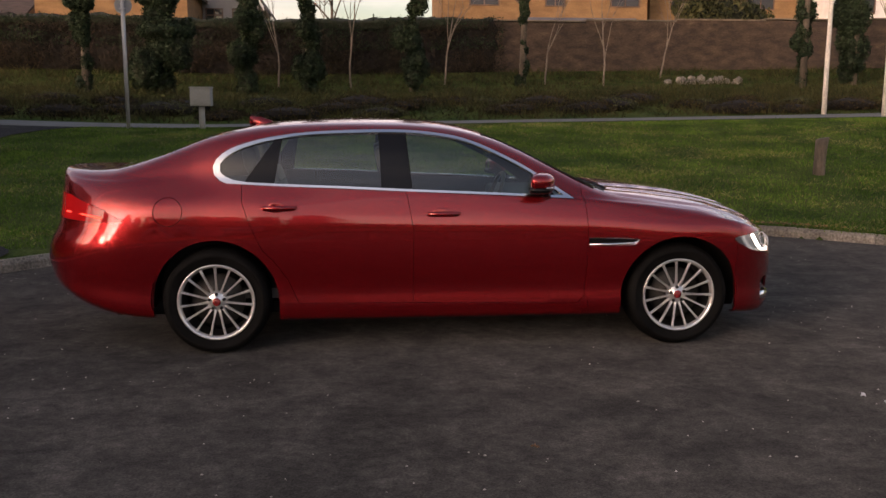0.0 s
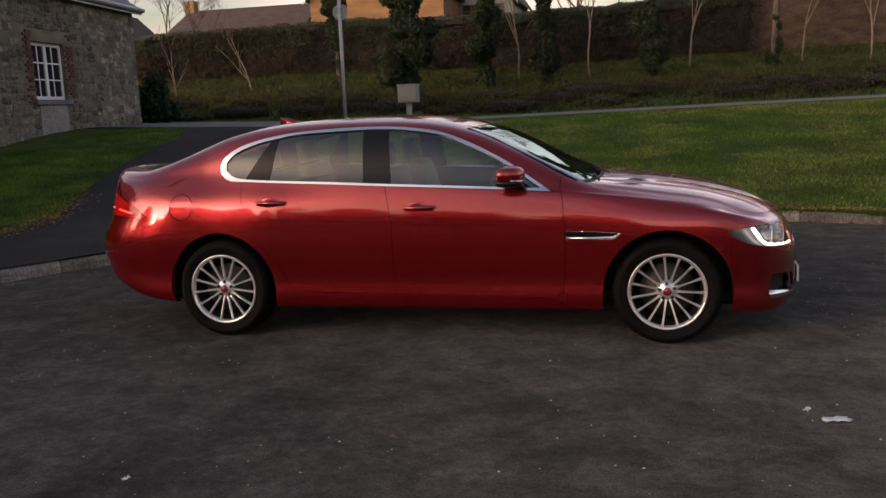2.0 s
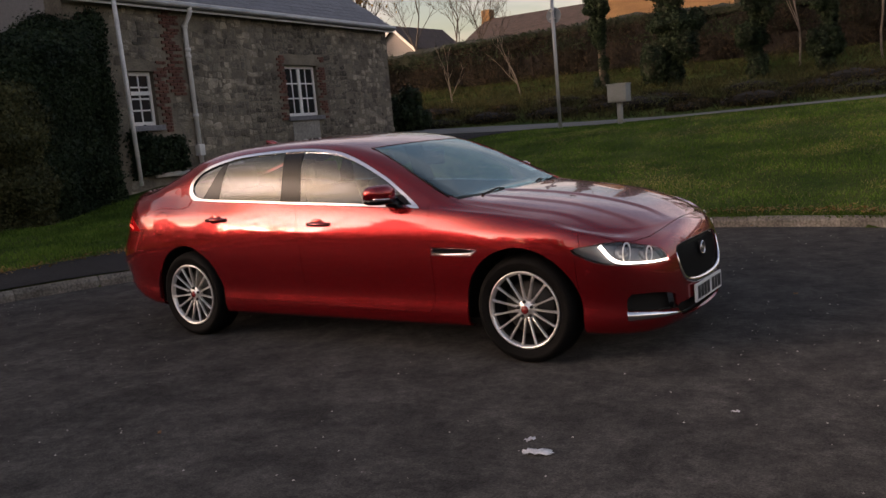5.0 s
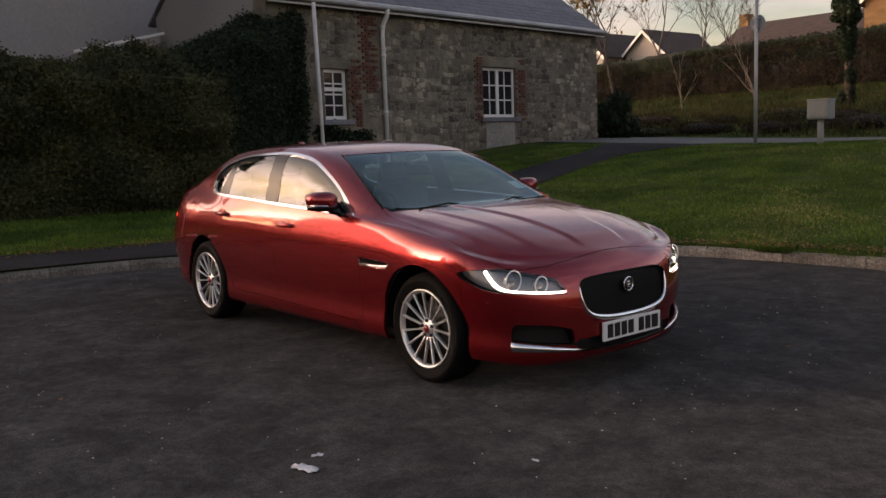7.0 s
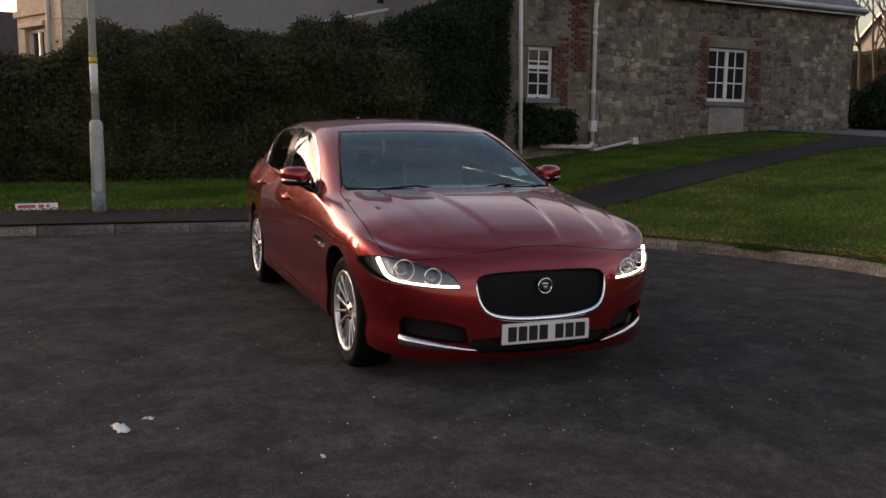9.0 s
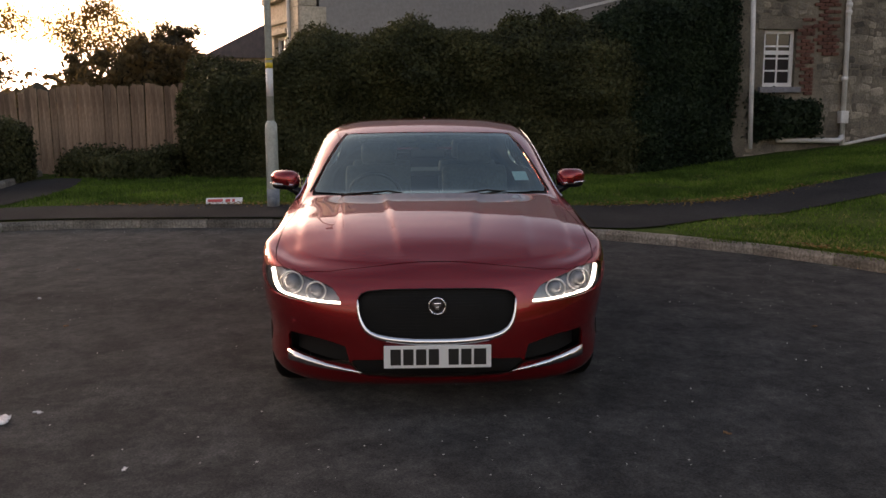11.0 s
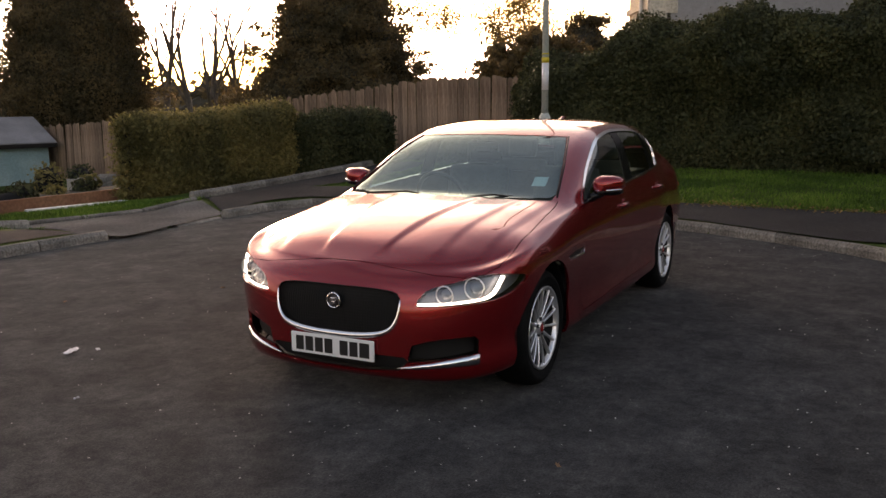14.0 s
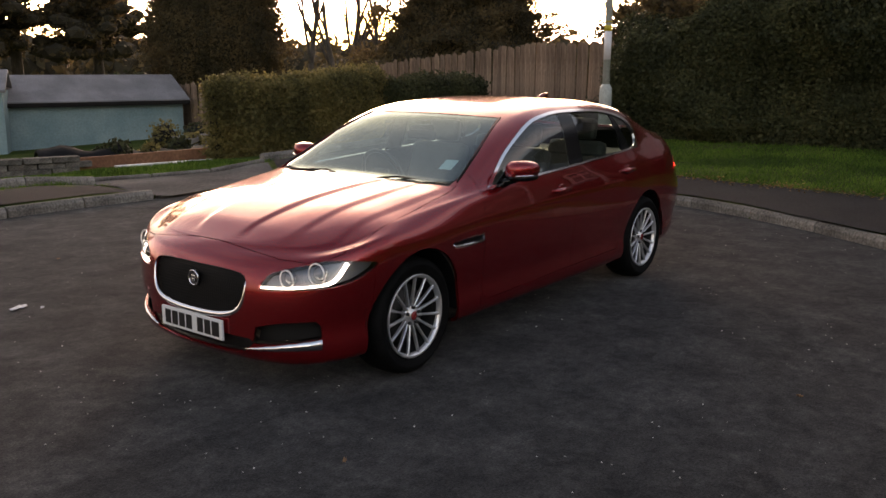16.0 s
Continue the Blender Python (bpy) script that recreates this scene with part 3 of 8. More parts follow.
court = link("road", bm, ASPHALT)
tagged(court, "worn dark grey asphalt turning court with paler patches", "road", kind="structure")


def ribbon(name, line, width, lift, material, label, category, step=0.4, cross=4):
    """A strip of surface laid on the ground along a line; width: number or one a knot."""
    w = width if hasattr(width, "__len__") else [width] * len(line)
    c = smooth_line([(x, y, k) for (x, y), k in zip(line, w)], step)
    vs, fs = [], []
    for i in range(len(c)):
        a, b = c[max(i - 1, 0), :2], c[min(i + 1, len(c) - 1), :2]
        d = (b - a) / np.linalg.norm(b - a)
        nrm = np.array([-d[1], d[0]])
        for k in range(cross + 1):
            p = c[i, :2] + nrm * c[i, 2] * (k / cross - 0.5)
            vs.append((p[0], p[1], land(p[0], p[1]) + lift))
    for i in range(len(c) - 1):
        for k in range(cross):
            a = i * (cross + 1) + k
            fs.append((a, a + 1, a + cross + 2, a + cross + 1))
    ob = link(name, mesh_of(name, vs, fs, True), material)
    return tagged(ob, label, category, kind="structure")


FOOT_OUT = [(-4.75, -7.25), (-6.2, -6.95), (-6.9, -5.0), (-6.85, -2.5), (-6.55, 0.0), (-6.4, 1.5), (-6.42, 2.6), (-6.5, 3.4), (-6.8, 4.4), (-7.25, 5.6), (-7.85, 7.0), (-8.5, 8.8), (-9.05, 10.9), (-9.5, 13.2), (-10.8, 15.7)]
FOOT_IN = [(-3.75, -5.95), (-5.15, -5.85), (-5.5, -5.0), (-5.48, -2.5), (-5.22, 0.0), (-4.45, 1.5), (-4.05, 2.6), (-5.0, 4.0), (-5.65, 5.7), (-6.3, 7.4), (-7.15, 9.7), (-7.75, 11.7), (-7.9, 13.2), (-7.0, 15.7)]
FOOT_Z = 0.022


def strip_between(name, one, two, n, lift, material, label, category, cross=8):
    """A surface on the ground between two edge lines."""
    ends = []
    for line in (one, two):
        q = smooth_line(line, 0.05)
        ends.append(np.stack([np.interp(np.linspace(0, 1, n), np.linspace(0, 1, len(q)), q[:, k]) for k in (0, 1)], 1))
    a, b = ends
    dv = [a[i] + (b[i] - a[i]) * k / cross for i in range(n) for k in range(cross + 1)]
    c = cross + 1
    ob = link(name, mesh_of(name, [(x, y, land(x, y) + lift) for x, y in dv], [(i * c + k, i * c + k + 1, i * c + k + c + 1, i * c + k + c) for i in range(n - 1) for k in range(cross)], True), material)
    tagged(ob, label, category, kind="structure")
    return np.concatenate([a, b[::-1]])


foot_arr = strip_between("pavement", FOOT_OUT, FOOT_IN, 110, FOOT_Z, PATH_TAR, "dark tarmac footway that climbs through the lawn", "pavement")
side_arr = strip_between("pavement", [(-4.6, -7.36), (-7.2, -7.32), (-9.2, -7.42), (-11.4, -7.75)], [(-5.7, -6.8), (-7.2, -6.25), (-9.0, -6.1), (-11.0, -6.5)], 40, 0.018, PATH_TAR, "dark leaf-strewn path along the kerb below the clipped hedge", "pavement")
verge_path = ribbon("pavement", [(-60, 16.15), (-12, 16.0), (0, 16.15), (14, 16.6), (60, 19.0)], 1.0, 0.03, PAVING, "pale footway strip along the top of the lawn", "pavement", 1.0)
road_n = ribbon("road", [(-60, 19.0), (-12, 18.9), (0, 19.1), (14, 19.6), (60, 22.0)], 4.6, 0.02, ROAD_TAR, "grey road behind the lawn", "road", 1.0)
nib = ribbon("pavement", [(30, -6.55), (9, -6.72), (0.6, -6.82), (-1.5, -6.72)], 1.7, 0.016, PATH_TAR, "gritty tarmac footway between two kerbs", "pavement")
# the drive: from the dropped kerb, widening, then away behind the footway
DRIVE_A = [(-3.75, -5.93), (-2.6, -5.78), (-1.42, -5.62), (-1.52, -6.6), (-1.75, -7.5), (-0.3, -7.85), (6.0, -7.95), (20.0, -8.2)]
DRIVE_B = [(-4.15, -6.6), (-4.45, -7.12), (-4.1, -7.32), (-3.4, -7.50), (-2.2, -7.85), (-0.2, -8.55), (6.0, -9.7), (20.0, -10.3)]
drive_arr = strip_between("road", DRIVE_A, DRIVE_B, 60, 0.016, DRIVE_TAR, "worn grey tarmac drive with a patched mouth", "road")

# kerb stones
def kerb_stone_mesh(top):
    b = bmesh.new()
    drop = min(0.045, top * 0.6)
    prism(b, [(-0.066, -0.15), (-0.066, top - drop), (-0.028, top), (0.028, top), (0.066, top - drop), (0.066, -0.15)], "x", -0.45, 0.45)
    bmesh.ops.bevel(b, geom=list(b.edges), offset=0.008, segments=1, affect="EDGES")
    bmesh.ops.recalc_face_normals(b, faces=b.faces)
    me = bpy.data.meshes.new("kerb_stone")
    b.to_mesh(me)
    b.free()
    me.materials.append(KERB)
    return me


KERB_HIGH, KERB_LOW = kerb_stone_mesh(0.118), kerb_stone_mesh(0.035)
kerb_run = thing("kerb", (0, 0, 0), "weathered pale concrete kerb round the asphalt court", "kerb", kind="structure")


def lay_kerb(pts, me, lift=0.0, base=None):
    for a, b in zip(pts[:-1], pts[1:]):
        if base is None:
            za = zb = lift
        else:
            za, zb = land(*a) + base, land(*b) + base
        d = Vector((b[0] - a[0], b[1] - a[1], zb - za))
        ob = link("kerb_stone", me, parent=kerb_run)
        ob.matrix_world = pose((a[0] + b[0]) / 2, (a[1] + b[1]) / 2, (za + zb) / 2 + random.uniform(-0.004, 0.004), 0, -math.degrees(math.asin(d.z / d.length)), math.degrees(math.atan2(d.y, d.x)) + random.uniform(-0.4, 0.4))




lay_kerb(kerb_pts, KERB_HIGH)
lay_kerb(nib_pts, KERB_HIGH)
lay_kerb(smooth_line([(-1.42, -5.80), (-3.6, -5.86)], 0.915), KERB_LOW)
lay_kerb(smooth_line([(14.0, -7.72), (4.0, -7.72), (-0.5, -7.60), (-1.6, -7.40)], 0.915), KERB_HIGH, base=0.02)
lay_kerb(smooth_line([(-4.55, -7.22), (-3.2, -7.60), (-1.95, -7.98), (0.0, -8.68), (6.0, -9.8), (12.0, -10.2)], 0.915), KERB_LOW, base=0.03)
lay_kerb(smooth_line([(-4.72, -7.46), (-7.2, -7.42), (-9.2, -7.52), (-12.6, -8.0)], 0.915), KERB_HIGH, base=0.02)

# ---- the stone house ----
H_TURN = 96.0
house = thing("stone_house", (-12.85, 7.8, 0.0), "old grey rubble-stone house with red brick dressings and a slate roof", "house", turn=H_TURN)
EAVE, H_BASE, H_END, H_BACK, H_RISE = 4.95, 0.35, 11.2, 5.0, 1.86
W1, W2 = (5.5, 7.0, 2.12, 3.55), (-0.24, 0.50, 2.08, 3.30)


def wall_with_holes(x0, x1, z0, z1, holes, y0, y1):
    """A wall along x with rectangular openings right through it."""
    b = bmesh.new()
    xs = sorted({x0, x1, *[h[0] for h in holes], *[h[1] for h in holes]})
    for a, c in zip(xs[:-1], xs[1:]):
        cuts = sorted([(h[2], h[3]) for h in holes if h[0] < (a + c) / 2 < h[1]])
        z = z0
        for lo, hi in cuts + [(z1, z1)]:
            if lo > z:
                box(b, a, c, y0, y1, z, lo)
            z = hi
    return b


for x0, x1, z0, z1 in ((-1.8, W2[0], H_BASE, EAVE), (W2[1], W1[0], H_BASE, EAVE), (W1[1], H_END, H_BASE, EAVE), (W2[0], W2[1], H_BASE, W2[2]), (W2[0], W2[1], W2[3], EAVE), (W1[0], W1[1], H_BASE, W1[2]), (W1[0], W1[1], W1[3], EAVE)):
    part("wall_section", boxed(x0, x1, 0.0, 0.5, z0, z1), MORTAR, house)
gb = bmesh.new()
prism(gb, [(0.5, H_BASE), (H_BACK, H_BASE), (H_BACK, EAVE), (H_BACK / 2, EAVE + H_RISE), (0.5, EAVE + 0.2)], "x", H_END - 0.5, H_END)
part("gable_wall", gb, MORTAR, house)
gb = bmesh.new()
prism(gb, [(0.5, H_BASE), (H_BACK, H_BASE), (H_BACK, EAVE), (H_BACK / 2, EAVE + H_RISE), (0.5, EAVE + 0.2)], "x", -1.8, -1.3)
part("gable_wall", gb, RENDER_GREY, house)
part("back_wall", boxed(-1.3, H_END - 0.5, H_BACK - 0.5, H_BACK, H_BASE, EAVE), MORTAR, house)
pitch = math.atan2(H_RISE, H_BACK / 2)
for sgn in (1, -1):
    rb = bmesh.new()
    o = -0.28 if sgn > 0 else H_BACK + 0.28
    z_o = EAVE + 0.08 - 0.28 * math.tan(pitch)
    prism(rb, [(o, z_o), (H_BACK / 2, EAVE + H_RISE + 0.08), (H_BACK / 2, EAVE + H_RISE), (o, z_o - 0.08)], "x", -1.9, H_END + 0.14)
    part("roof_slope", rb, SLATE, house)
gut = bmesh.new()
tube(gut, [(-1.9, -0.33, EAVE - 0.12), (H_END + 0.1, -0.33, EAVE - 0.12)], 0.062, 12)
part("gutter", gut, GALV, house, "grey metal gutter", True)
part("fascia_board", boxed(-1.9, H_END + 0.1, -0.26, -0.235, EAVE - 0.25, EAVE - 0.02, 0.004), OLDWHITE, house)


def sash(w, cols, rows, split, name_parent):
    """A white timber window with glazing bars set into its opening."""
    x0, x1, z0, z1 = w
    win = thing("window", (0, 0, 0), "", "")
    win.parent = name_parent
    win.matrix_world = name_parent.matrix_world
    f = bmesh.new()
    t = 0.085
    box(f, x0, x1, 0.10, 0.18, z0, z0 + t, 0.006)
    box(f, x0, x1, 0.10, 0.18, z1 - t, z1, 0.006)
    box(f, x0, x0 + t, 0.098, 0.182, z0 + t, z1 - t, 0.006)
    box(f, x1 - t, x1, 0.098, 0.182, z0 + t, z1 - t, 0.006)
    if split == "v":
        box(f, (x0 + x1) / 2 - 0.06, (x0 + x1) / 2 + 0.06, 0.095, 0.185, z0 + t, z1 - t, 0.006)
    if split == "h":
        box(f, x0 + t, x1 - t, 0.095, 0.185, (z0 + z1) / 2 + 0.08, (z0 + z1) / 2 + 0.17, 0.006)
    part("window_frame", f, WHITE, win)
    for i in range(1, cols):
        x = x0 + t + (x1 - x0 - 2 * t) * i / cols
        if not (split == "v" and cols % 2 == 0 and i == cols // 2):
            part("glazing_bar", boxed(x - 0.018, x + 0.018, 0.112, 0.15, z0 + t, z1 - t), WHITE, win)
    for i in range(1, rows):
        z = z0 + t + (z1 - z0 - 2 * t) * i / rows
        part("glazing_bar", boxed(x0 + t, x1 - t, 0.114, 0.148, z - 0.018, z + 0.018), WHITE, win)
    part("pane", boxed(x0 + t, x1 - t, 0.128, 0.134, z0 + t, z1 - t), DARKGLASS, win)
    part("window_sill", boxed(x0 - 0.10, x1 + 0.12, -0.09, 0.11, z0 - 0.13, z0 - 0.005, 0.012), SLATE, win, "dark slate sill")
    return win


sash(W1, 4, 3, "v", house)
sash(W2, 2, 4, "h", house)
part("curtain", boxed(W1[0] + 0.1, W1[1] - 0.1, 0.30, 0.31, W1[2], W1[3]), TWIGMASS, house)
part("rendered_patch", boxed(W1[0] + 0.08, W1[1] - 0.12, -0.022, 0.0, 1.15, W1[2] - 0.14, 0.006), CONCRETE, house, "smooth pale cement patch under the window")
for w in (W1, W2):
    part("lintel", boxed(w[0] - 0.16, w[1] + 0.16, -0.03, 0.10, w[3] + 0.004, w[3] + 0.20, 0.01), MORTAR, house)

pipe = bmesh.new()
tube(pipe, [(1.62, -0.33, EAVE - 0.14), (1.62, -0.31, EAVE - 0.30), (1.63, -0.10, EAVE - 0.55), (1.63, -0.09, EAVE - 0.8), (1.66, -0.09, 0.80)], 0.055, 12)
for z in (3.62, 3.78, 2.2, EAVE - 0.62):
    tube(pipe, [(1.64, -0.09, z), (1.64, -0.09, z + 0.09)], 0.072, 12)
box(pipe, 1.56, 1.74, -0.17, -0.01, 1.28, 1.55, 0.012)
part("downpipe", pipe, OLDWHITE, house, "white plastic downpipe", True)
low = bmesh.new()
tube(low, [(1.66, -0.10, 1.00), (1.55, -0.12, 0.90), (0.1, -0.12, 0.93)], 0.06, 12)
tube(low, [(1.70, -0.12, 0.82), (2.85, -0.14, 1.04)], 0.035, 10)
box(low, 2.85, 3.03, -0.22, -0.04, 0.97, 1.14, 0.012)
part("waste_pipe", low, OLDWHITE, house, "white waste pipe along the foot of the wall", True)
wp = bmesh.new()
tube(wp, [(-0.66, -0.40, 0.75), (-0.70, -0.40, 2.6), (-0.76, -0.40, 4.75)], 0.05, 10)
part("downpipe", wp, OLDWHITE, house, "white pipe with peeling paint between the ivy", True)

# ---- tall evergreen hedge and ivy beside the house ----


def hedge(name, label, category, line, tops, thick, leafmat, core, leaf, count, lump=0.22, lean=0.0, seed=0.0, group="", base_drop=0.1, spread=0.8):
    """A leafy bank along a line (its front face), heights above the ground one a knot, thick metres deep to the left of the line."""
    c = smooth_line([(x, y, t) for (x, y), t in zip(line, tops)], 0.28)
    nv = 17
    P = np.zeros((len(c), nv, 3))
    for i in range(len(c)):
        a, b = c[max(i - 1, 0), :2], c[min(i + 1, len(c) - 1), :2]
        d = (b - a) / np.linalg.norm(b - a)
        back = np.array([-d[1], d[0]])
        end = min(1.0, 0.35 + 0.65 * min(i, len(c) - 1 - i) * 0.28 / 0.5)
        for k in range(nv):
            f = k / (nv - 1)
            if f < 0.45:
                q, h = 0.0, f / 0.45
            elif f < 0.55:
                q, h = (f - 0.45) / 0.10, 1.0
            else:
                q, h = 1.0, (1 - f) / 0.45
            rnd = 0.16 * (max(0.0, h - 0.75) / 0.25) ** 2
            depth = thick * (0.5 + (q - 0.5) * end * (1 - rnd * 1.4))
            p = c[i, :2] + back * (depth + lean * h)
            z = land(p[0], p[1]) - base_drop + (c[i, 2] + base_drop) * h * (1.0 - 0.5 * rnd * abs(2 * q - 1))
            P[i, k] = (p[0], p[1], z)
    # uneven outline at two scales
    N = np.zeros_like(P)
    N[1:-1, 1:-1] = np.cross(P[2:, 1:-1] - P[:-2, 1:-1], P[1:-1, 2:] - P[1:-1, :-2])
    N /= np.linalg.norm(N, axis=2, keepdims=True) + 1e-9
    for i in range(len(c)):
        for k in range(1, nv - 1):
            p = P[i, k]
            P[i, k] = p + N[i, k] * lump * (1.2 * wobble(p, 0.7, seed) + 0.7 * wobble(p, 1.9, seed + 3))
    root = thing(name, (0, 0, 0), label, category, group)
    fs = [(i * nv + k, i * nv + k + 1, (i + 1) * nv + k + 1, (i + 1) * nv + k) for i in range(len(c) - 1) for k in range(nv - 1)]
    fs += [tuple(range(nv)), tuple(range((len(c) - 1) * nv + nv - 1, (len(c) - 1) * nv - 1, -1))]
    inner = P - N * 0.10
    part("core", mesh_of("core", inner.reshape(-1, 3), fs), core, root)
    iu = rng.uniform(0, len(c) - 1.001, count)
    ik = rng.uniform(0, (nv - 1) * 0.72, count)
    i0, k0 = iu.astype(int), ik.astype(int)
    fu, fk = (iu - i0)[:, None], (ik - k0)[:, None]
    pp = (P[i0, k0] * (1 - fu) + P[i0 + 1, k0] * fu) * (1 - fk) + (P[i0, k0 + 1] * (1 - fu) + P[i0 + 1, k0 + 1] * fu) * fk
    nn = N[i0, k0]
    pp = pp + nn * rng.normal(0.0, 0.06, (count, 1)) + rng.normal(0, 0.03, (count, 3))
    for e, way in ((0, P[0, 8] - P[3, 8]), (len(c) - 1, P[-1, 8] - P[-4, 8])):
        m = int(count * 0.05)
        ka, f = rng.integers(0, nv // 2, m), rng.random((m, 1))
        cap = P[e, ka] * (1 - f) + P[e, nv - 1 - ka] * f
        way = way / np.linalg.norm(way)
        pp = np.concatenate([pp, cap + way * rng.normal(0.02, 0.06, (m, 1)) + rng.normal(0, 0.05, (m, 3))])
        nn = np.concatenate([nn, np.repeat(way[None], m, 0)])
    part("leaves", leaf_mesh("leaves", pp, nn, leaf, spread), leafmat, root)
    return root


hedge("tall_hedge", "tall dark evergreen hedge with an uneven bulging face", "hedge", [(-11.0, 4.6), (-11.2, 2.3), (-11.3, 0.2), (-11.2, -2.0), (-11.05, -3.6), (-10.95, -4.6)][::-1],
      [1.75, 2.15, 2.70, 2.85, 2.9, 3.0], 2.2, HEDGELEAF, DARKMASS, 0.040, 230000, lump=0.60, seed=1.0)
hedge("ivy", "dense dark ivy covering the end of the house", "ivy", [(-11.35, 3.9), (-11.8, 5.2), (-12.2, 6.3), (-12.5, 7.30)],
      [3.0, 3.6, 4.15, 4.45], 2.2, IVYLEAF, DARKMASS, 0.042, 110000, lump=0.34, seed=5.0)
hedge("ivy", "ivy tuft hanging below the small house window", "ivy", [(-12.6, 7.35), (-12.6, 8.75)], [1.35, 1.0], 0.3, IVYLEAF, DARKMASS, 0.055, 6000, lump=0.14, seed=9.0, base_drop=-0.35)
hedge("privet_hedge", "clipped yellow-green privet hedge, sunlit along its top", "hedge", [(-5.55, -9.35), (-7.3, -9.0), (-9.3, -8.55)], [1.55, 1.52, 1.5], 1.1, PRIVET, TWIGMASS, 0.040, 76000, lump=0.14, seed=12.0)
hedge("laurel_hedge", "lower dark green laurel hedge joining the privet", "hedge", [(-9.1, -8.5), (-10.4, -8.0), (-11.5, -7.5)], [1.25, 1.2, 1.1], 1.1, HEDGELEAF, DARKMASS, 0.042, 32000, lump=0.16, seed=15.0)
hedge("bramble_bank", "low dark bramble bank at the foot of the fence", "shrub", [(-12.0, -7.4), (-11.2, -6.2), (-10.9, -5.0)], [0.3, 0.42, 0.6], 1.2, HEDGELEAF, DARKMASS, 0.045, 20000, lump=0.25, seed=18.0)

# ---- the tall house behind the hedge ----
terrace = thing("tall_house", (-15.49, -2.45, 0.0), "tall house with blank grey rendered side and sandstone front", "house", turn=26)
part("side_wall", boxed(0.0, 0.5, 0.0, 13.2, 0.0, 8.0), RENDER_GREY, terrace)
part("rear_wall", boxed(-9.0, 0.0, 12.7, 13.2, 0.0, 8.0), RENDER_GREY, terrace)
part("front_wall", wall_with_holes(-1.85, 0.0, 0.0, 8.0, [(-1.45, -0.45, 1.2, 3.46), (-1.45, -0.45, 4.70, 6.8)], -0.5, 0.0), DRESSED, terrace)
part("return_wall", boxed(-1.85, -1.4, 0.0, 3.2, 0.0, 8.0), DRESSED, terrace)
part("main_front_wall", boxed(-9.0, -1.85, 2.8, 3.2, 0.0, 8.0), DRESSED, terrace)
for z in range(1, 17):
    part("quoin", boxed(0.5, 0.53, -0.5, -0.5 + (0.42 if z % 2 else 0.66), z * 0.45, z * 0.45 + 0.44, 0.008), DRESSED, terrace)
    part("quoin", boxed(0.0 if z % 2 else -0.12, 0.5, -0.53, -0.5, z * 0.45, z * 0.45 + 0.44, 0.008), DRESSED, terrace)
for z0, z1 in ((1.2, 3.46), (4.70, 6.8)):
    win = thing("window", (0, 0, 0), "", "")
    win.parent = terrace
    win.matrix_world = terrace.matrix_world
    part("pane", boxed(-1.40, -0.50, -0.34, -0.32, z0, z1), DARKGLASS, win)
    f = bmesh.new()
    for x in (-1.45, -0.99, -0.53):
        box(f, x, x + 0.08, -0.40, -0.30, z0, z1, 0.004)
    for z in (z0, (z0 + z1) / 2, z1 - 0.08):
        box(f, -1.37, -0.53, -0.395, -0.305, z, z + 0.08, 0.004)
    part("frame", f, WHITE, win)
    part("hood", boxed(-1.62, -0.28, -0.60, -0.50, z1 + 0.02, z1 + 0.14, 0.02), DRESSED, win)
for z, d in ((4.28, 0.16), (3.74, 0.07)):
    part("string_course", boxed(-1.92, -0.14, -0.5 - d, -0.5, z, z + 0.15, 0.02), DRESSED, terrace)
b = bmesh.new()
tube(b, [(-0.07, -0.57, 0.2), (-0.07, -0.57, 7.9)], 0.05, 10)
part("downpipe", b, OLDWHITE, terrace, "white downpipe", True)
for sgn, y0 in ((1, -0.9), (-1, 13.6)):
    rb = bmesh.new()
    prism(rb, [(y0, 7.85), (6.35, 10.6), (6.35, 10.75), (y0, 8.0)], "x", -9.3, 0.8)
    part("roof_slope", rb, SLATE, terrace)
gb = bmesh.new()
prism(gb, [(0.0, 8.0), (12.7, 8.0), (6.35, 10.55)], "x", 0.0, 0.5)
part("gable", gb, RENDER_GREY, terrace)
far_roof = thing("brown_roofed_house", (-31.5, -6.6, 0.0), "low house with a brown tiled hipped roof beyond the hedge", "house", turn=7)
part("wall", boxed(-6.0, 0.0, -1.9, 5.5, -1.0, 3.95, 0.02), DRESSED, far_roof)
hb_ = bmesh.new()
hv = [hb_.verts.new(q) for q in ((-6.3, -2.2, 3.9), (0.3, -2.2, 3.9), (0.3, 5.8, 3.9), (-6.3, 5.8, 3.9), (-3.0, 0.7, 5.75), (-3.0, 3.0, 5.75))]
for q in ((0, 1, 4), (1, 2, 5, 4), (2, 3, 5), (3, 0, 4, 5), (3, 2, 1, 0)):
    hb_.faces.new([hv[k] for k in q])
part("roof", hb_, TILE, far_roof)
wr = thing("rear_extension", (-21.8, 8.9, 0.0), "white rendered rear extension behind the ivy", "house")
part("wall", boxed(-3.0, 0.0, 0.0, 3.6, 0.0, 8.5), WHITE, wr)
part("roof", boxed(-3.2, 0.2, -0.1, 3.8, 8.5, 8.65, 0.03), SLATE, wr)
lean = thing("lean_to_roof", (-17.0, 3.2, 0.0), "lean-to with a pale ridge edge seen over the hedge", "outbuilding")
lb = bmesh.new()
prism(lb, [(0.0, 3.9), (2.1, 4.4), (2.1, 0.3), (0.0, 0.3)], "x", -0.7, 0.0)
part("wall", lb, RENDER_GREY, lean)
part("verge_board", prism(bmesh.new(), [(-0.1, 3.9), (2.2, 4.45), (2.2, 4.52), (-0.1, 3.97)], "x", -0.02, 0.05), WHITE, lean)

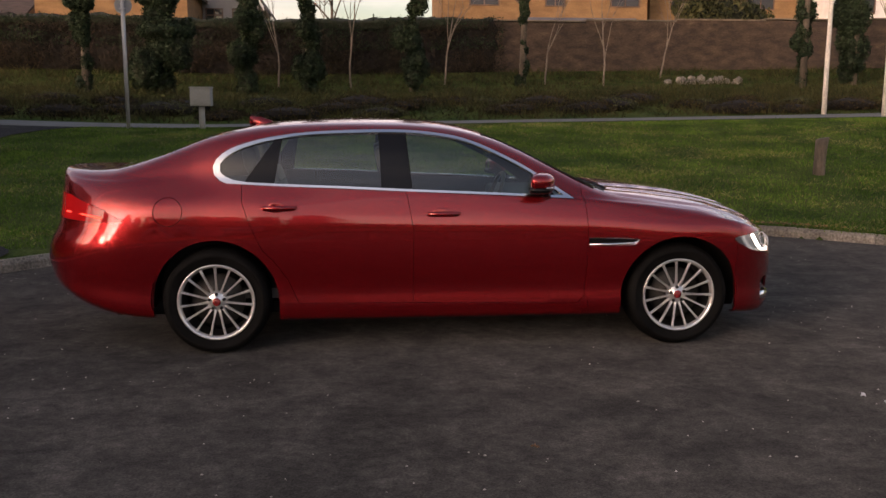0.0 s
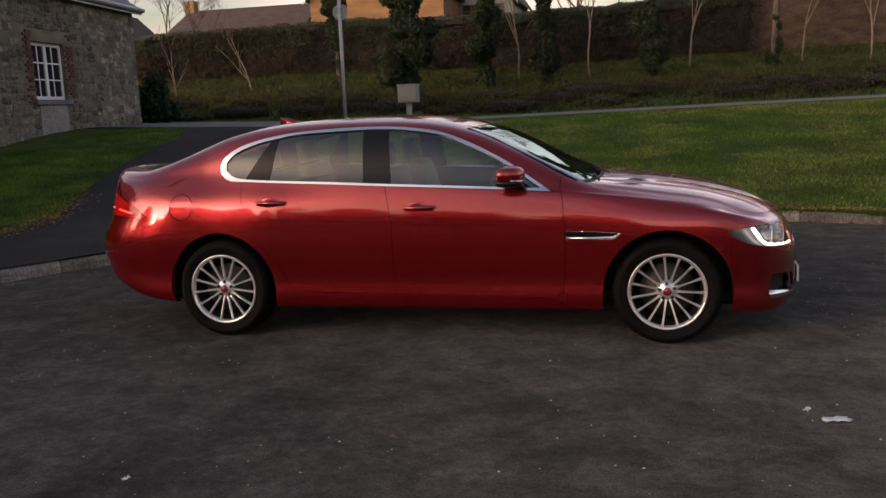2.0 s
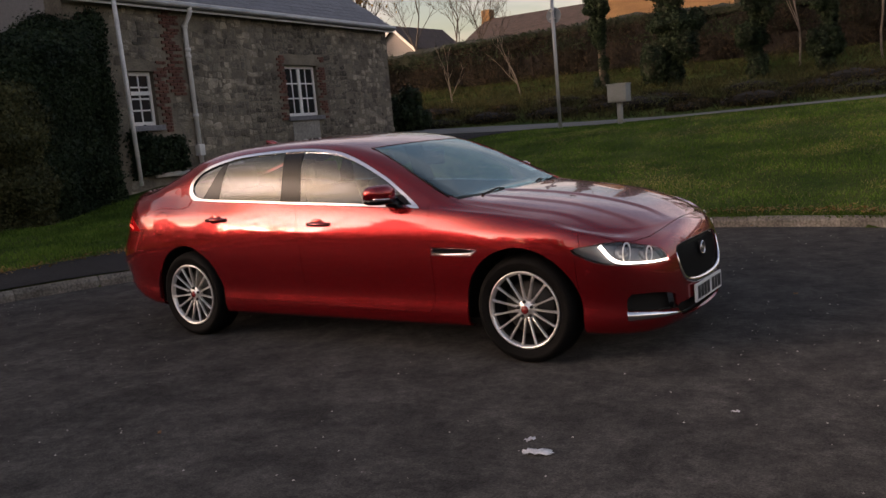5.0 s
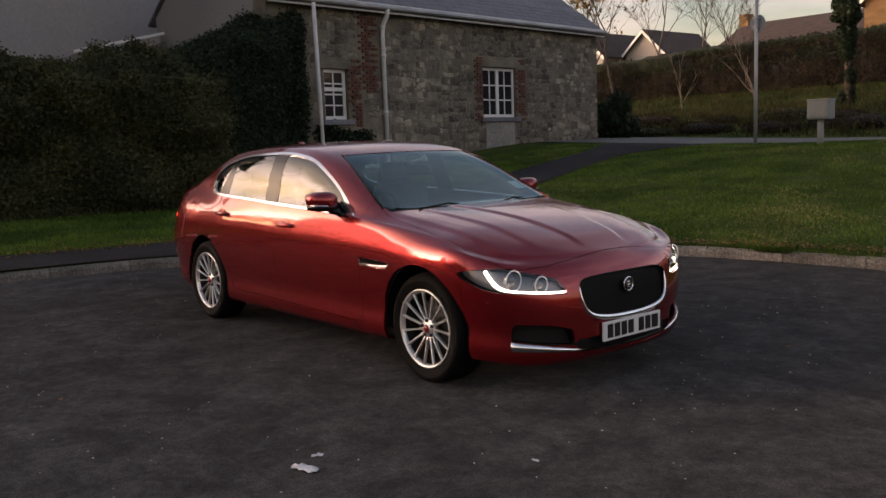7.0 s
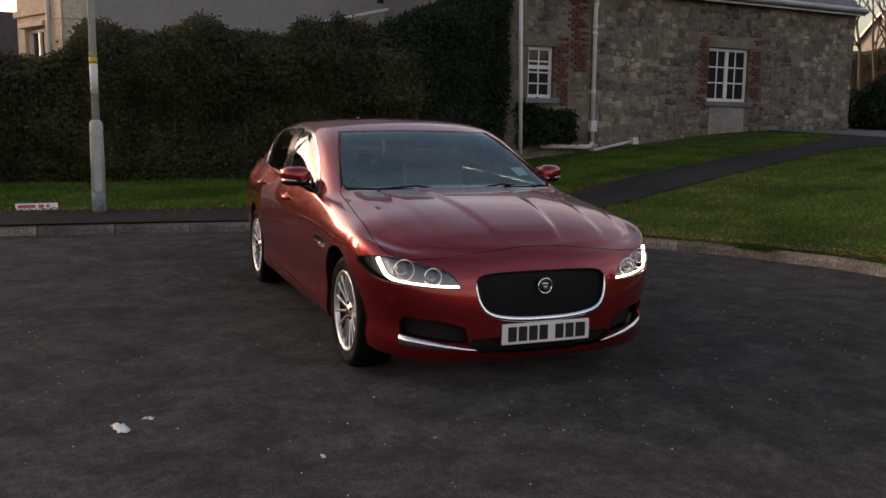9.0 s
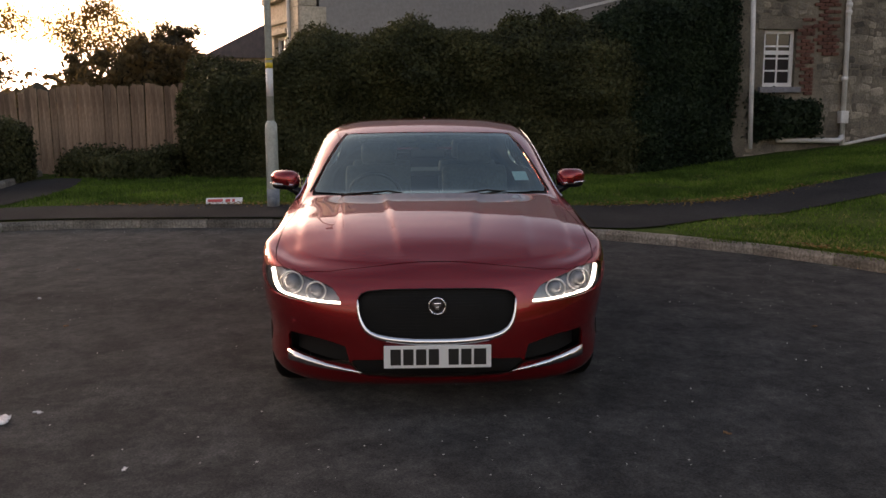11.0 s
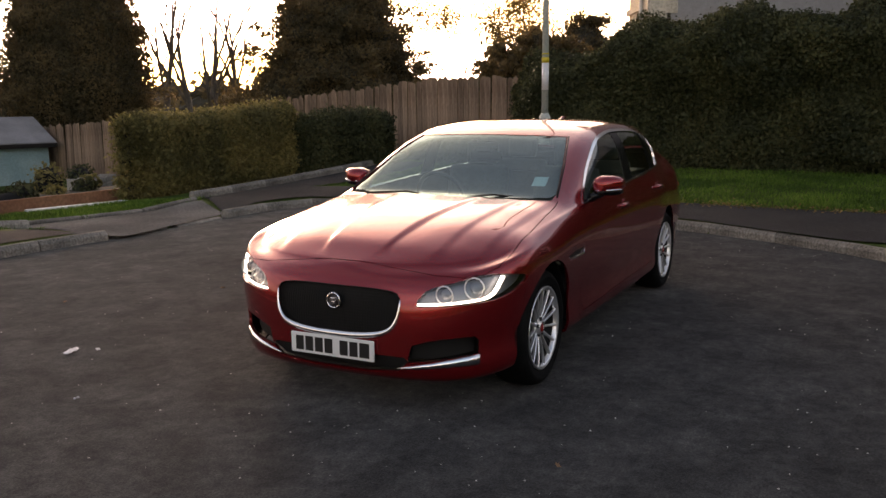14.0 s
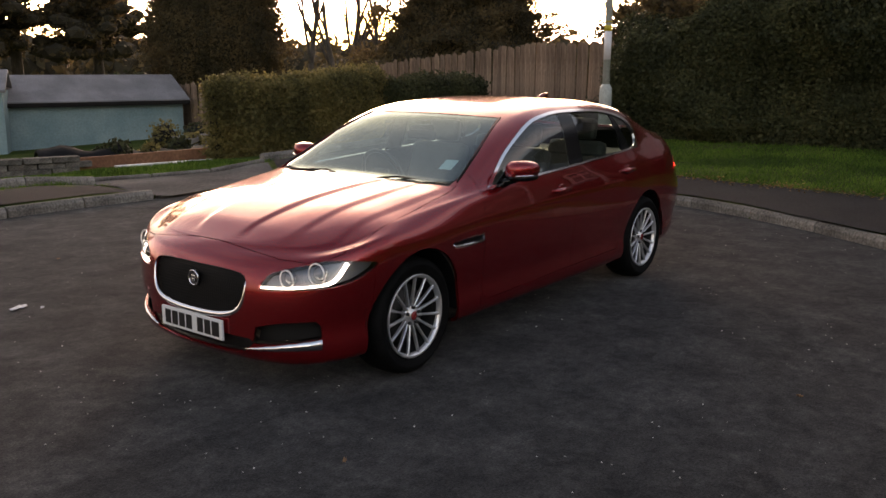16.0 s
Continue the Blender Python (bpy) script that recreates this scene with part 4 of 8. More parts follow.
# ---- street furniture ----
lamp = thing("lamp_post", (-6.62, -2.15, land(-6.62, -2.15)), "pale painted steel lamp post with a thicker base", "lamp post")
b = bmesh.new()
tube(b, [(0, 0, -0.1), (0, 0, 1.12), (0, 0, 1.22), (0, 0, 1.27)], [0.092, 0.090, 0.085, 0.055], 16)
part("base", b, LAMP_PAINT, lamp, "", True)
b = bmesh.new()
tube(b, [(0, 0, 1.25), (0.0, 0, 3.5), (0.0, 0, 6.2)], [0.052, 0.047, 0.036], 14)
part("pole", b, LAMP_PAINT, lamp, "", True)
b = bmesh.new()
tube(b, [(0, 0, 2.02), (0, 0, 2.10)], 0.0545, 16)
tube(b, [(0, 0, 2.14), (0, 0, 2.16)], 0.0545, 16)
part("tape_band", b, plain("yellow_tape", (0.55, 0.42, 0.03), 0.5), lamp, "yellow tape band", True)
b = bmesh.new()
tube(b, [(0, 0, 1.62), (0, 0, 2.02)], 0.0525, 16)
part("sleeve", b, WHITE, lamp, "white sleeve", True)
part("door", boxed(0.085, 0.098, -0.05, 0.05, 0.30, 0.85, 0.004), LAMP_PAINT, lamp)
b = bmesh.new()
tube(b, [(0, 0, 0.0), (0, 0, 0.28)], [0.0935, 0.0930], 16)
part("stained_foot", b, surface("blue_grey_stain", (0.12, 0.15, 0.19), (0.30, 0.32, 0.33), 9.0, 0.8, 0.2), lamp, "", True)
b = bmesh.new()
tube(b, [(0, 0, 6.2), (0, 0, 6.35), (0.15, 0, 6.45), (0.7, 0, 6.5)], [0.036, 0.036, 0.034, 0.03], 12)
part("bracket", b, LAMP_PAINT, lamp, "", True)
part("lantern", boxed(0.6, 1.05, -0.11, 0.11, 6.42, 6.56, 0.03), GALV, lamp)

sign = thing("fallen_sign", (-6.95, -2.95, land(-6.95, -2.95) + 0.02), "small white and red notice lying by the lamp post", "sign", turn=96)
sb = boxed(-0.27, 0.27, -0.02, 0.16, 0.0, 0.012, 0.003)
bmesh.ops.rotate(sb, cent=(0, 0, 0), matrix=Matrix.Rotation(radians(25), 3, "X"), verts=sb.verts)
part("board", sb, WHITE, sign)
for x0, x1 in ((-0.24, -0.02), (0.02, 0.09), (0.12, 0.16)):
    sb = boxed(x0, x1, 0.03, 0.11, 0.014, 0.016)
    bmesh.ops.rotate(sb, cent=(0, 0, 0), matrix=Matrix.Rotation(radians(25), 3, "X"), verts=sb.verts)
    part("print_bar", sb, plain("red_print", (0.45, 0.03, 0.03), 0.5), sign)

pole = thing("sign_post", (-6.07, 15.35, land(-6.07, 15.35)), "tall grey steel post with a round sign seen from behind", "sign post")
b = bmesh.new()
tube(b, [(0, 0, -0.2), (0, 0, 3.7)], 0.045, 12)
part("post", b, GALV, pole, "", True)
b = bmesh.new()
tube(b, [(0, 0.05, 2.85), (0, 0.065, 2.85)], 0.20, 28)
part("round_sign", b, plain("sign_back_grey", (0.16, 0.19, 0.22), 0.5), pole)
for z in (2.75, 2.95):
    part("clip", boxed(-0.07, 0.07, -0.055, 0.06, z, z + 0.03, 0.004), GALV, pole)
cab = thing("post_box_cabinet", (-4.3, 15.05, land(-4.3, 15.05)), "grey metal cabinet on a short thick post", "utility cabinet")
b = bmesh.new()
tube(b, [(0, 0, -0.2), (0, 0, 0.56)], 0.07, 14)
part("post", b, BOXGREY, cab, "", True)
part("cabinet", boxed(-0.24, 0.24, -0.17, 0.17, 0.54, 0.95, 0.025), BOXGREY, cab)
part("lid", boxed(-0.255, 0.255, -0.185, 0.185, 0.945, 0.985, 0.015), BOXGREY, cab)
part("door_panel", boxed(-0.20, 0.20, -0.182, -0.168, 0.58, 0.91, 0.006), BOXGREY, cab)

# slender concrete posts beyond the road
for (x, y, h, r) in ((14.6, 21.8, 9.0, 0.085), (13.8, 17.0, 8.0, 0.12), (20.5, 48.0, 8.0, 0.09)):
    sp = thing("lamp_post", (x, y, land(x, y)), "slender pale lamp post beyond the road", "lamp post", "roadside lamp posts")
    b = bmesh.new()
    tube(b, [(0, 0, -0.3), (0, 0, 1.5), (0.05, 0, h)], [r, r * 0.9, r * 0.5], 12)
    part("pole", b, surface("pale_post_paint", (0.42, 0.41, 0.37), (0.55, 0.53, 0.48), 2.0, 0.7, 0.2, 12), sp, "", True)
    b = bmesh.new()
    tube(b, [(0.05, 0, h), (0.2, -0.2, h + 0.2), (0.3, -0.9, h + 0.25)], [r * 0.5, r * 0.45, r * 0.4], 10)
    part("arm", b, GALV, sp, "", True)

stump = thing("timber_stump", (7.15, 8.0, land(7.15, 8.0)), "short weathered timber stump standing in the lawn", "stump")
b = bmesh.new()
tube(b, [(0, 0, -0.1), (0.0, 0, 0.2), (0.01, 0, 0.45), (0.03, 0, 0.60)], [0.105, 0.098, 0.10, 0.115], 12)
for v in b.verts:
    v.co.x += 0.012 * wobble(v.co, 6.0)
    if v.co.z > 0.55:
        v.co.z += 0.35 * v.co.x
part("log", b, BARK, stump, "", True)

# ---- garden side: fence, shed, trees ----
FENCE = [(-12.6, -4.3), (-12.7, -5.1), (-13.2, -9.2), (-14.0, -16.0), (-15.0, -24.0), (-15.8, -29.0)]
fence_pts = smooth_line(FENCE, 0.148)
fence = thing("board_fence", (0, 0, 0), "weathered brown close-board timber fence stepping down the slope", "fence")
board_meshes = []
for k in range(6):
    bb = bmesh.new()
    w = 0.068 + 0.004 * (k % 3)
    prism(bb, [(-w, 0.0), (w, 0.0), (w, 1.78 + 0.02 * (k % 4)), (w * 0.2, 1.80 + 0.015 * k), (-w, 1.77 + 0.018 * (k % 5))], "y", -0.010, 0.010)
    me = bpy.data.meshes.new("board")
    bmesh.ops.recalc_face_normals(bb, faces=bb.faces)
    bb.to_mesh(me)
    bb.free()
    me.materials.append(OLDWOOD)
    board_meshes.append(me)
for i, (a, b) in enumerate(zip(fence_pts[:-1], fence_pts[1:])):
    ob = link("board", board_meshes[random.randrange(6)], parent=fence)
    ob.matrix_world = pose((a[0] + b[0]) / 2, (a[1] + b[1]) / 2, land(*a) + random.uniform(-0.03, 0.03), random.uniform(-1.5, 1.5), random.uniform(-0.8, 0.8), math.degrees(math.atan2(b[1] - a[1], b[0] - a[0])) + random.uniform(-3, 3))
for i in range(0, len(fence_pts) - 1, 16):
    x, y = fence_pts[i]
    ob = part("post", boxed(-0.16, -0.04, -0.05, 0.05, 0.0, 1.7, 0.006), OLDWOOD, fence)
    ob.matrix_world = pose(x, y, land(x, y))

shed = thing("garden_shed", (-14.35, -22.6, -1.35), "low faded blue garden shed with a grey felt roof", "shed", turn=-16)
# local x to the shed's long side, local y to its depth
part("wall", boxed(0.0, 9.0, -3.0, 0.0, -0.3, 1.72, 0.01), SHEDBLUE, shed)
for k in range(7):
    part("weatherboard", boxed(0.0, 9.0, 0.0, 0.012, -0.1 + k * 0.26, 0.148 + k * 0.26, 0.004), SHEDBLUE, shed)
rb = bmesh.new()
prism(rb, [(0.22, 1.66), (-1.5, 2.48), (-3.2, 1.66), (-3.2, 1.74), (-1.5, 2.56), (0.22, 1.74)], "x", -0.2, 9.2)
part("roof", rb, FELT, shed)
part("fascia", boxed(-0.2, 9.2, 0.215, 0.24, 1.56, 1.70, 0.004), TWIGMASS, shed)
annex = thing("shed_annex", (-8.2, -23.0, -1.25), "pale blue shed porch with a dark opening", "shed", turn=-32)
part("wall", wall_with_holes(0.0, 1.5, -0.2, 2.0, [(0.55, 0.95, 0.8, 1.5)], -0.15, 0.0), SHEDBLUE, annex)
part("side_wall", boxed(0.0, 0.12, -2.0, -0.15, -0.2, 2.0), SHEDBLUE, annex)
pr = bmesh.new()
prism(pr, [(0.15, 1.98), (-1.2, 2.6), (-2.2, 2.0), (-2.2, 2.06), (-1.2, 2.66), (0.15, 2.06)], "x", -0.1, 1.7)
part("roof", pr, FELT, annex)

bed = thing("raised_bed", (-3.2, -10.42, land(-3.2, -10.42)), "long raised bed edged with orange-brown timber", "planter", turn=-4)
part("front_board", boxed(-3.3, 0.1, 0.0, 0.06, -0.1, 0.26, 0.008), SLEEPER, bed)
part("soil", boxed(-3.3, 0.1, -0.9, 0.0, -0.1, 0.22, 0.02), EARTH, bed)
stack = thing("stone_block_stack", (-1.75, -10.74, land(-1.75, -10.74)), "stack of grey garden wall blocks", "wall", turn=-17)
blk = bpy.data.meshes.new("block")
tb = boxed(-0.22, 0.22, -0.11, 0.11, 0.0, 0.095, 0.012)
tb.to_mesh(blk)
tb.free()
blk.materials.append(KERB)
for k in range(4):
    for i in range(7 - (1 if k == 3 else 0)):
        ob = link("block", blk, parent=stack)
        ob.matrix_world = stack.matrix_world @ pose(-1.4 + i * 0.45 + (0.22 if k % 2 else 0) + random.uniform(-0.02, 0.02), random.uniform(-0.02, 0.02), -0.05 + k * 0.098, 0, 0, random.uniform(-2, 2))
tarp = thing("black_tarpaulin", (-3.45, -10.95, land(-3.45, -10.95) + 0.12), "black plastic sheet folded over the raised bed", "tarpaulin", turn=-20)
tb = bmesh.new()
bmesh.ops.create_grid(tb, x_segments=10, y_segments=6, size=0.5)
for v in tb.verts:
    v.co = Vector((v.co.x * 1.35, v.co.y * 0.6, 0.30 + 0.10 * wobble(v.co, 3.0) - 0.5 * (v.co.y * 1.2) ** 2 + 0.10 * v.co.x))
bmesh.ops.solidify(tb, geom=list(tb.faces), thickness=0.03)
part("sheet", tb, plain("black_plastic", (0.006, 0.006, 0.006), 0.8, 0.0, 0.0, 0.2), tarp, "", True)
for i, (x, y, r) in enumerate(((-4.15, -10.8, 0.26), (-4.9, -10.85, 0.2), (-5.6, -10.9, 0.24), (-8.6, -15.6, 0.4), (-9.5, -15.5, 0.35), (-7.2, -12.6, 0.25), (-3.9, -10.95, 0.2))):
    clump_bush("garden_shrub", (x, y, land(x, y)), "small leafy garden shrub in the bed", "shrub", [(0, 0, r, r, r, r), (r * 0.6, 0.1, r * 0.7, r * 0.6, r * 0.6, r * 0.6)], 0.06, PRIVET if i % 2 else HEDGELEAF, 500, TWIGMASS, "garden shrubs")
for i, (x, y) in enumerate(((-7.4, -12.9), (-8.2, -13.4), (-6.9, -12.4))):
    cr = thing("garden_crate", (x, y, land(x, y)), "old slatted crate among the garden clutter", "crate", "garden crates", turn=20 * i)
    for z in (0.02, 0.16, 0.30):
        part("slat", boxed(-0.35, 0.35, -0.2, -0.18, z, z + 0.10, 0.004), CONCRETE, cr)
        part("slat", boxed(-0.35, 0.35, 0.18, 0.2, z, z + 0.10, 0.004), CONCRETE, cr)
    part("end_board", boxed(-0.37, -0.35, -0.2, 0.2, 0.0, 0.42, 0.004), CONCRETE, cr)
    part("end_board", boxed(0.35, 0.37, -0.2, 0.2, 0.0, 0.42, 0.004), CONCRETE, cr)
lawn_plank = thing("plank", (-4.4, -9.7, land(-4.4, -9.7) + 0.02), "pale plank lying on the garden grass", "plank", turn=-12)
part("board", boxed(-0.9, 0.9, -0.06, 0.06, 0.0, 0.04, 0.006), OLDWHITE, lawn_plank)


def limb_tree(name, at, height, label, category, seed, material=BARK, spread=0.45, levels=4, first=0.35, trunk_r=0.12, group="", lean=(0, 0), leaves=None, leaf=0.08, per_twig=0, splits=3):
    """A tree of tapered limbs that fork again and again; leaves on the last twigs if given."""
    r = random.Random(seed)
    root = thing(name, at, label, category, group)
    b = bmesh.new()
    tips = []

    def grow(p, d, length, rad, level):
        pts, rs, q = [p], [rad], p
        n = 4 if level else 6
        for i in range(n):
            d = (d + Vector((r.uniform(-1, 1), r.uniform(-1, 1), r.uniform(-0.3, 0.6))) * 0.13).normalized()
            q = q + d * length / n
            pts.append(q)
            rs.append(rad * (1 - 0.5 * (i + 1) / n))
        tube(b, pts, rs, 7 if level == 0 else (5 if level == 1 else 3))
        if level >= levels:
            tips.append((pts[-1], d))
            tips.append((pts[len(pts) // 2], d))
            return
        k = splits if level else splits + 2
        for j in range(k):
            f = r.uniform(first if level == 0 else 0.35, 1.0) if j else 1.0
            i = min(n - 1, int(f * n))
            base = pts[i].lerp(pts[i + 1], f * n - i) if f < 1 else pts[-1]
            turn = Vector((r.uniform(-1, 1), r.uniform(-1, 1), r.uniform(-0.2, 0.8)))
            grow(base, (d * (1 - spread) + turn * spread).normalized(), length * r.uniform(0.5, 0.75), max(0.011, rs[min(i, n)] * 0.63), level + 1)
    grow(Vector((0, 0, -0.2)), Vector((lean[0], lean[1], 1)).normalized(), height * 0.55, trunk_r, 0)
    part("trunk", b, material, root, "", True)
    if leaves:
        ps = np.array([t[0] for t in tips for _ in range(per_twig)]) + rng.normal(0, 0.22, (len(tips) * per_twig, 3))
        part("crown", leaf_mesh("crown", ps, rng.normal(0, 1, ps.shape), leaf), leaves, root)
    return root


def conifer(name, at, height, width, label, seed, foot=0.08, ragged=0.35, count=60000, leaf=0.085, leafmat=CONIFER):
    """A dense evergreen: trunk, whorls of limbs and clumps of needles on each."""
    r = random.Random(seed)
    root = thing(name, at, label, "tree")
    b = bmesh.new()
    tube(b, [(0, 0, -0.3), (0, 0, height * 0.5), (0, 0, height * 0.97)], [height * 0.022, height * 0.014, 0.02], 9)
    lumps = []
    n = 64
    for i in range(n):
        f = foot + (0.97 - foot) * (i + r.random()) / n
        reach = width / 2 * (1 - f) ** 0.55 * (1 + ragged * r.uniform(-1, 0.9)) * min(1.0, 0.55 + f * 2.2)
        a = r.uniform(0, math.tau) + i * 2.4
        tip = Vector((math.cos(a) * reach, math.sin(a) * reach, height * f + reach * r.uniform(-0.1, 0.2)))
        tube(b, [(0, 0, height * f * 0.96), tuple(tip * 0.55 + Vector((0, 0, height * f * 0.44))), tuple(tip)], [0.06, 0.04, 0.015], 4)
        for k in (0.35, 0.62, 0.95):
            c = Vector((tip.x * k, tip.y * k, height * f * 0.97 * (1 - k) + tip.z * k))
            s = (0.30 + 0.16 * reach) * r.uniform(0.7, 1.25)
            lumps.append((c.x, c.y, c.z, s * 1.15, s * 1.15, s * 0.75))
    part("trunk", b, BARK, root, "", True)
    cs, os, cb = [], [], bmesh.new()
    for l in lumps:
        c, s = np.array(l[:3]), np.array(l[3:])
        m = count // len(lumps)
        d = rng.normal(0, 1, (m, 3))
        d /= np.linalg.norm(d, axis=1, keepdims=True)
        cs.append(c + d * s * rng.uniform(0.35, 1.1, (m, 1)))
        os.append(d)
        res = bmesh.ops.create_icosphere(cb, subdivisions=1, radius=1.0)
        for v in res["verts"]:
            v.co = Vector(c + np.array(v.co) * s * 0.72)
    part("core", cb, INNERLEAF_SHADE, root)
    part("crown", leaf_mesh("crown", np.concatenate(cs), np.concatenate(os), leaf, 0.9, 2.0), leafmat, root)
    return root


def dense_tree(name, at, profile, label, seed, count, leaf, ragged=0.15, tufts=0, leafmat=CONIFER):
    """A close-set evergreen: profile gives the crown's radius by height; tufts stand out from it."""
    r = random.Random(seed)
    root = thing(name, at, label, "tree")
    f = curve(*profile)
    z0, z1 = profile[0][0], profile[-1][0]
    b = bmesh.new()
    tube(b, [(0, 0, -0.4), (0, 0, z1 * 0.5), (0, 0, z1 * 0.96)], [0.26, 0.16, 0.02], 9)

    def skin(z, a):
        d = (math.cos(a), math.sin(a), z * 0.5)
        return f(z) * (1 + ragged * (1.3 * wobble(d, 1.6, seed) + 0.9 * wobble((d[0], d[1], z), 2.4, seed + 4)))
    nz, na = 44, 40
    rows = []
    cb = bmesh.new()
    for i in range(nz):
        z = z0 + (z1 - z0) * i / (nz - 1)
        rows.append([cb.verts.new((0.86 * skin(z, k * math.tau / na) * math.cos(k * math.tau / na), 0.86 * skin(z, k * math.tau / na) * math.sin(k * math.tau / na), z)) for k in range(na)])
    for p, q in zip(rows[:-1], rows[1:]):
        for k in range(na):
            cb.faces.new((p[k], p[(k + 1) % na], q[(k + 1) % na], q[k]))
    cb.faces.new(rows[0][::-1])
    part("core", cb, INNERLEAF_SHADE, root)
    zs = np.linspace(z0, z1, 200)
    wt = np.array([max(0.05, f(z)) for z in zs])
    zz = np.clip(rng.choice(zs, count, p=wt / wt.sum()) + rng.normal(0, 0.05, count), z0, z1)
    aa = rng.uniform(0, math.tau, count)
    rr = np.array([skin(z, a) for z, a in zip(zz, aa)]) * rng.uniform(0.84, 1.06, count)
    ps = [np.stack([rr * np.cos(aa), rr * np.sin(aa), zz], 1) + rng.normal(0, 0.05, (count, 3))]
    os = [np.stack([np.cos(aa), np.sin(aa), 0.3 + 0 * aa], 1)]
    for i in range(tufts):
        z, a = z0 + (z1 - z0) * r.random() ** 1.2 * 0.98, r.uniform(0, math.tau)
        reach = f(z) * r.uniform(0.95, 1.38) + 0.12
        c = np.array((reach * math.cos(a), reach * math.sin(a), z + r.uniform(-0.1, 0.3)))
        tube(b, [(0, 0, z - 0.3), tuple(c * (0.6, 0.6, 1.0)), tuple(c)], [0.05, 0.035, 0.012], 4)
        s = r.uniform(0.16, 0.42)
        m = int(560 * s)
        d = rng.normal(0, 1, (m, 3)) * (s, s, s * 0.6)
        ps.append(c + d * 0.8)
        os.append(d / (np.linalg.norm(d, axis=1, keepdims=True) + 1e-6))
    part("trunk", b, BARK, root, "", True)
    part("crown", leaf_mesh("crown", np.concatenate(ps), np.concatenate(os), leaf, 0.9, 2.0), leafmat, root)
    return root


dense_tree("pine_tree", (-24.0, -17.4, land(-24.0, -17.4)), ((0.0, 3.3), (2.0, 3.5), (3.3, 3.0), (4.8, 2.3), (6.5, 1.7), (7.8, 1.4), (9.6, 0.8), (11.0, 0.05)), "tall dark dense pine with a ragged outline against the sunset", 3, 70000, 0.065, 0.25, 190)
dense_tree("cypress_tree", (-17.6, -24.7, land(-17.6, -24.7)), ((0.0, 1.5), (1.2, 2.0), (3.4, 2.5), (5.0, 2.35), (6.8, 1.7), (9.0, 1.0), (11.0, 0.05)), "huge dark rounded cypress behind the shed", 5, 80000, 0.058, 0.07, 60)
for i, (x, y, h, w) in enumerate(((-30.5, -23.0, 3.6, 3.4), (-24.0, -9.0, 3.9, 3.2), (-36.0, -11.0, 5.4, 5.0), (-34.6, -15.1, 4.3, 0.8))):
    dense_tree("evergreen_tree", (x, y, land(x, y)), ((0.0, w * 0.42), (h * 0.35, w * 0.5), (h * 0.7, w * 0.36), (h, 0.05)), "dark evergreen tree beyond the garden fence", 20 + i, 7000, 0.11, 0.3, 30)
limb_tree("autumn_tree", (-36.1, -16.2, land(-36.1, -16.2)), 7.4, "rounded tree with sparse golden autumn leaves", "tree", 11, leaves=GOLDLEAF, per_twig=9, leaf=0.085, levels=5, spread=0.60, first=0.35, splits=3, trunk_r=0.13)
for i, (x, y, h) in enumerate(((-33.25, -35.65, 14.5), (-34.3, -34.6, 11.5), (-34.95, -33.85, 14.0), (-36.0, -32.65, 12.5))):
    limb_tree("bare_tree", (x, y, land(x, y)), h, "bare leafless tree against the low sun", "tree", 47 + i, levels=5, spread=0.30, group="bare trees", trunk_r=0.21, first=0.22)
for i, (x, y, h) in enumerate(((-19.5, -36.0, 13.0), (-16.5, -38.0, 14.0), (-13.0, -37.0, 12.5), (-10.0, -40.0, 13.5), (-22.0, -40.0, 14.0), (-6.5, -41.0, 13.0), (-2.5, -43.0, 14.0), (-11.5, -34.0, 12.0), (-7.5, -37.0, 12.5))):
    conifer("pine_tree", (x, y, land(x, y)), h, 4.6, "tall thin pine with light between its limbs", 60 + i, foot=0.25, ragged=0.7, count=9000, leaf=0.13)
clump_bush("far_shrubs", (-14.5, -29.5, land(-14.5, -29.5)), "dark shrubs behind the shed", "shrub", [(i * 1.6 - 4, 0.6 * math.sin(i * 2.0), 0.9, 1.3, 1.2, 1.0 + 0.5 * math.sin(i * 1.7)) for i in range(9)], 0.16, HEDGELEAF, 7000)

# woods on the skyline, all round the sunset side
ps, os_ = [], []
wr_ = random.Random(9)
cb = bmesh.new()
for i in range(190):
    a = radians(180 + 150 * i / 190 - 25)
    d = wr_.uniform(70, 115)
    x, y = d * math.cos(a), d * math.sin(a)
    h = wr_.uniform(3.5, 7.0)
    c, s = np.array((x, y, land(x, y) + h * 0.45)), np.array((wr_.uniform(2.5, 4.5), wr_.uniform(2.5, 4.5), h * 0.6))
    dd = rng.normal(0, 1, (230, 3))
    dd /= np.linalg.norm(dd, axis=1, keepdims=True)
    ps.append(c + dd * s * rng.uniform(0.7, 1.1, (230, 1)))
    os_.append(dd)
    res = bmesh.ops.create_icosphere(cb, subdivisions=1, radius=1.0)
    for v in res["verts"]:
        v.co = Vector(c + np.array(v.co) * s * 0.85)
woods = thing("far_woods", (0, 0, 0), "distant dark woods along the skyline", "woods", kind="stuff")
part("core", cb, INNERLEAF_SHADE, woods)
part("leaves", leaf_mesh("leaves", np.concatenate(ps), np.concatenate(os_), 0.55), CONIFER, woods)

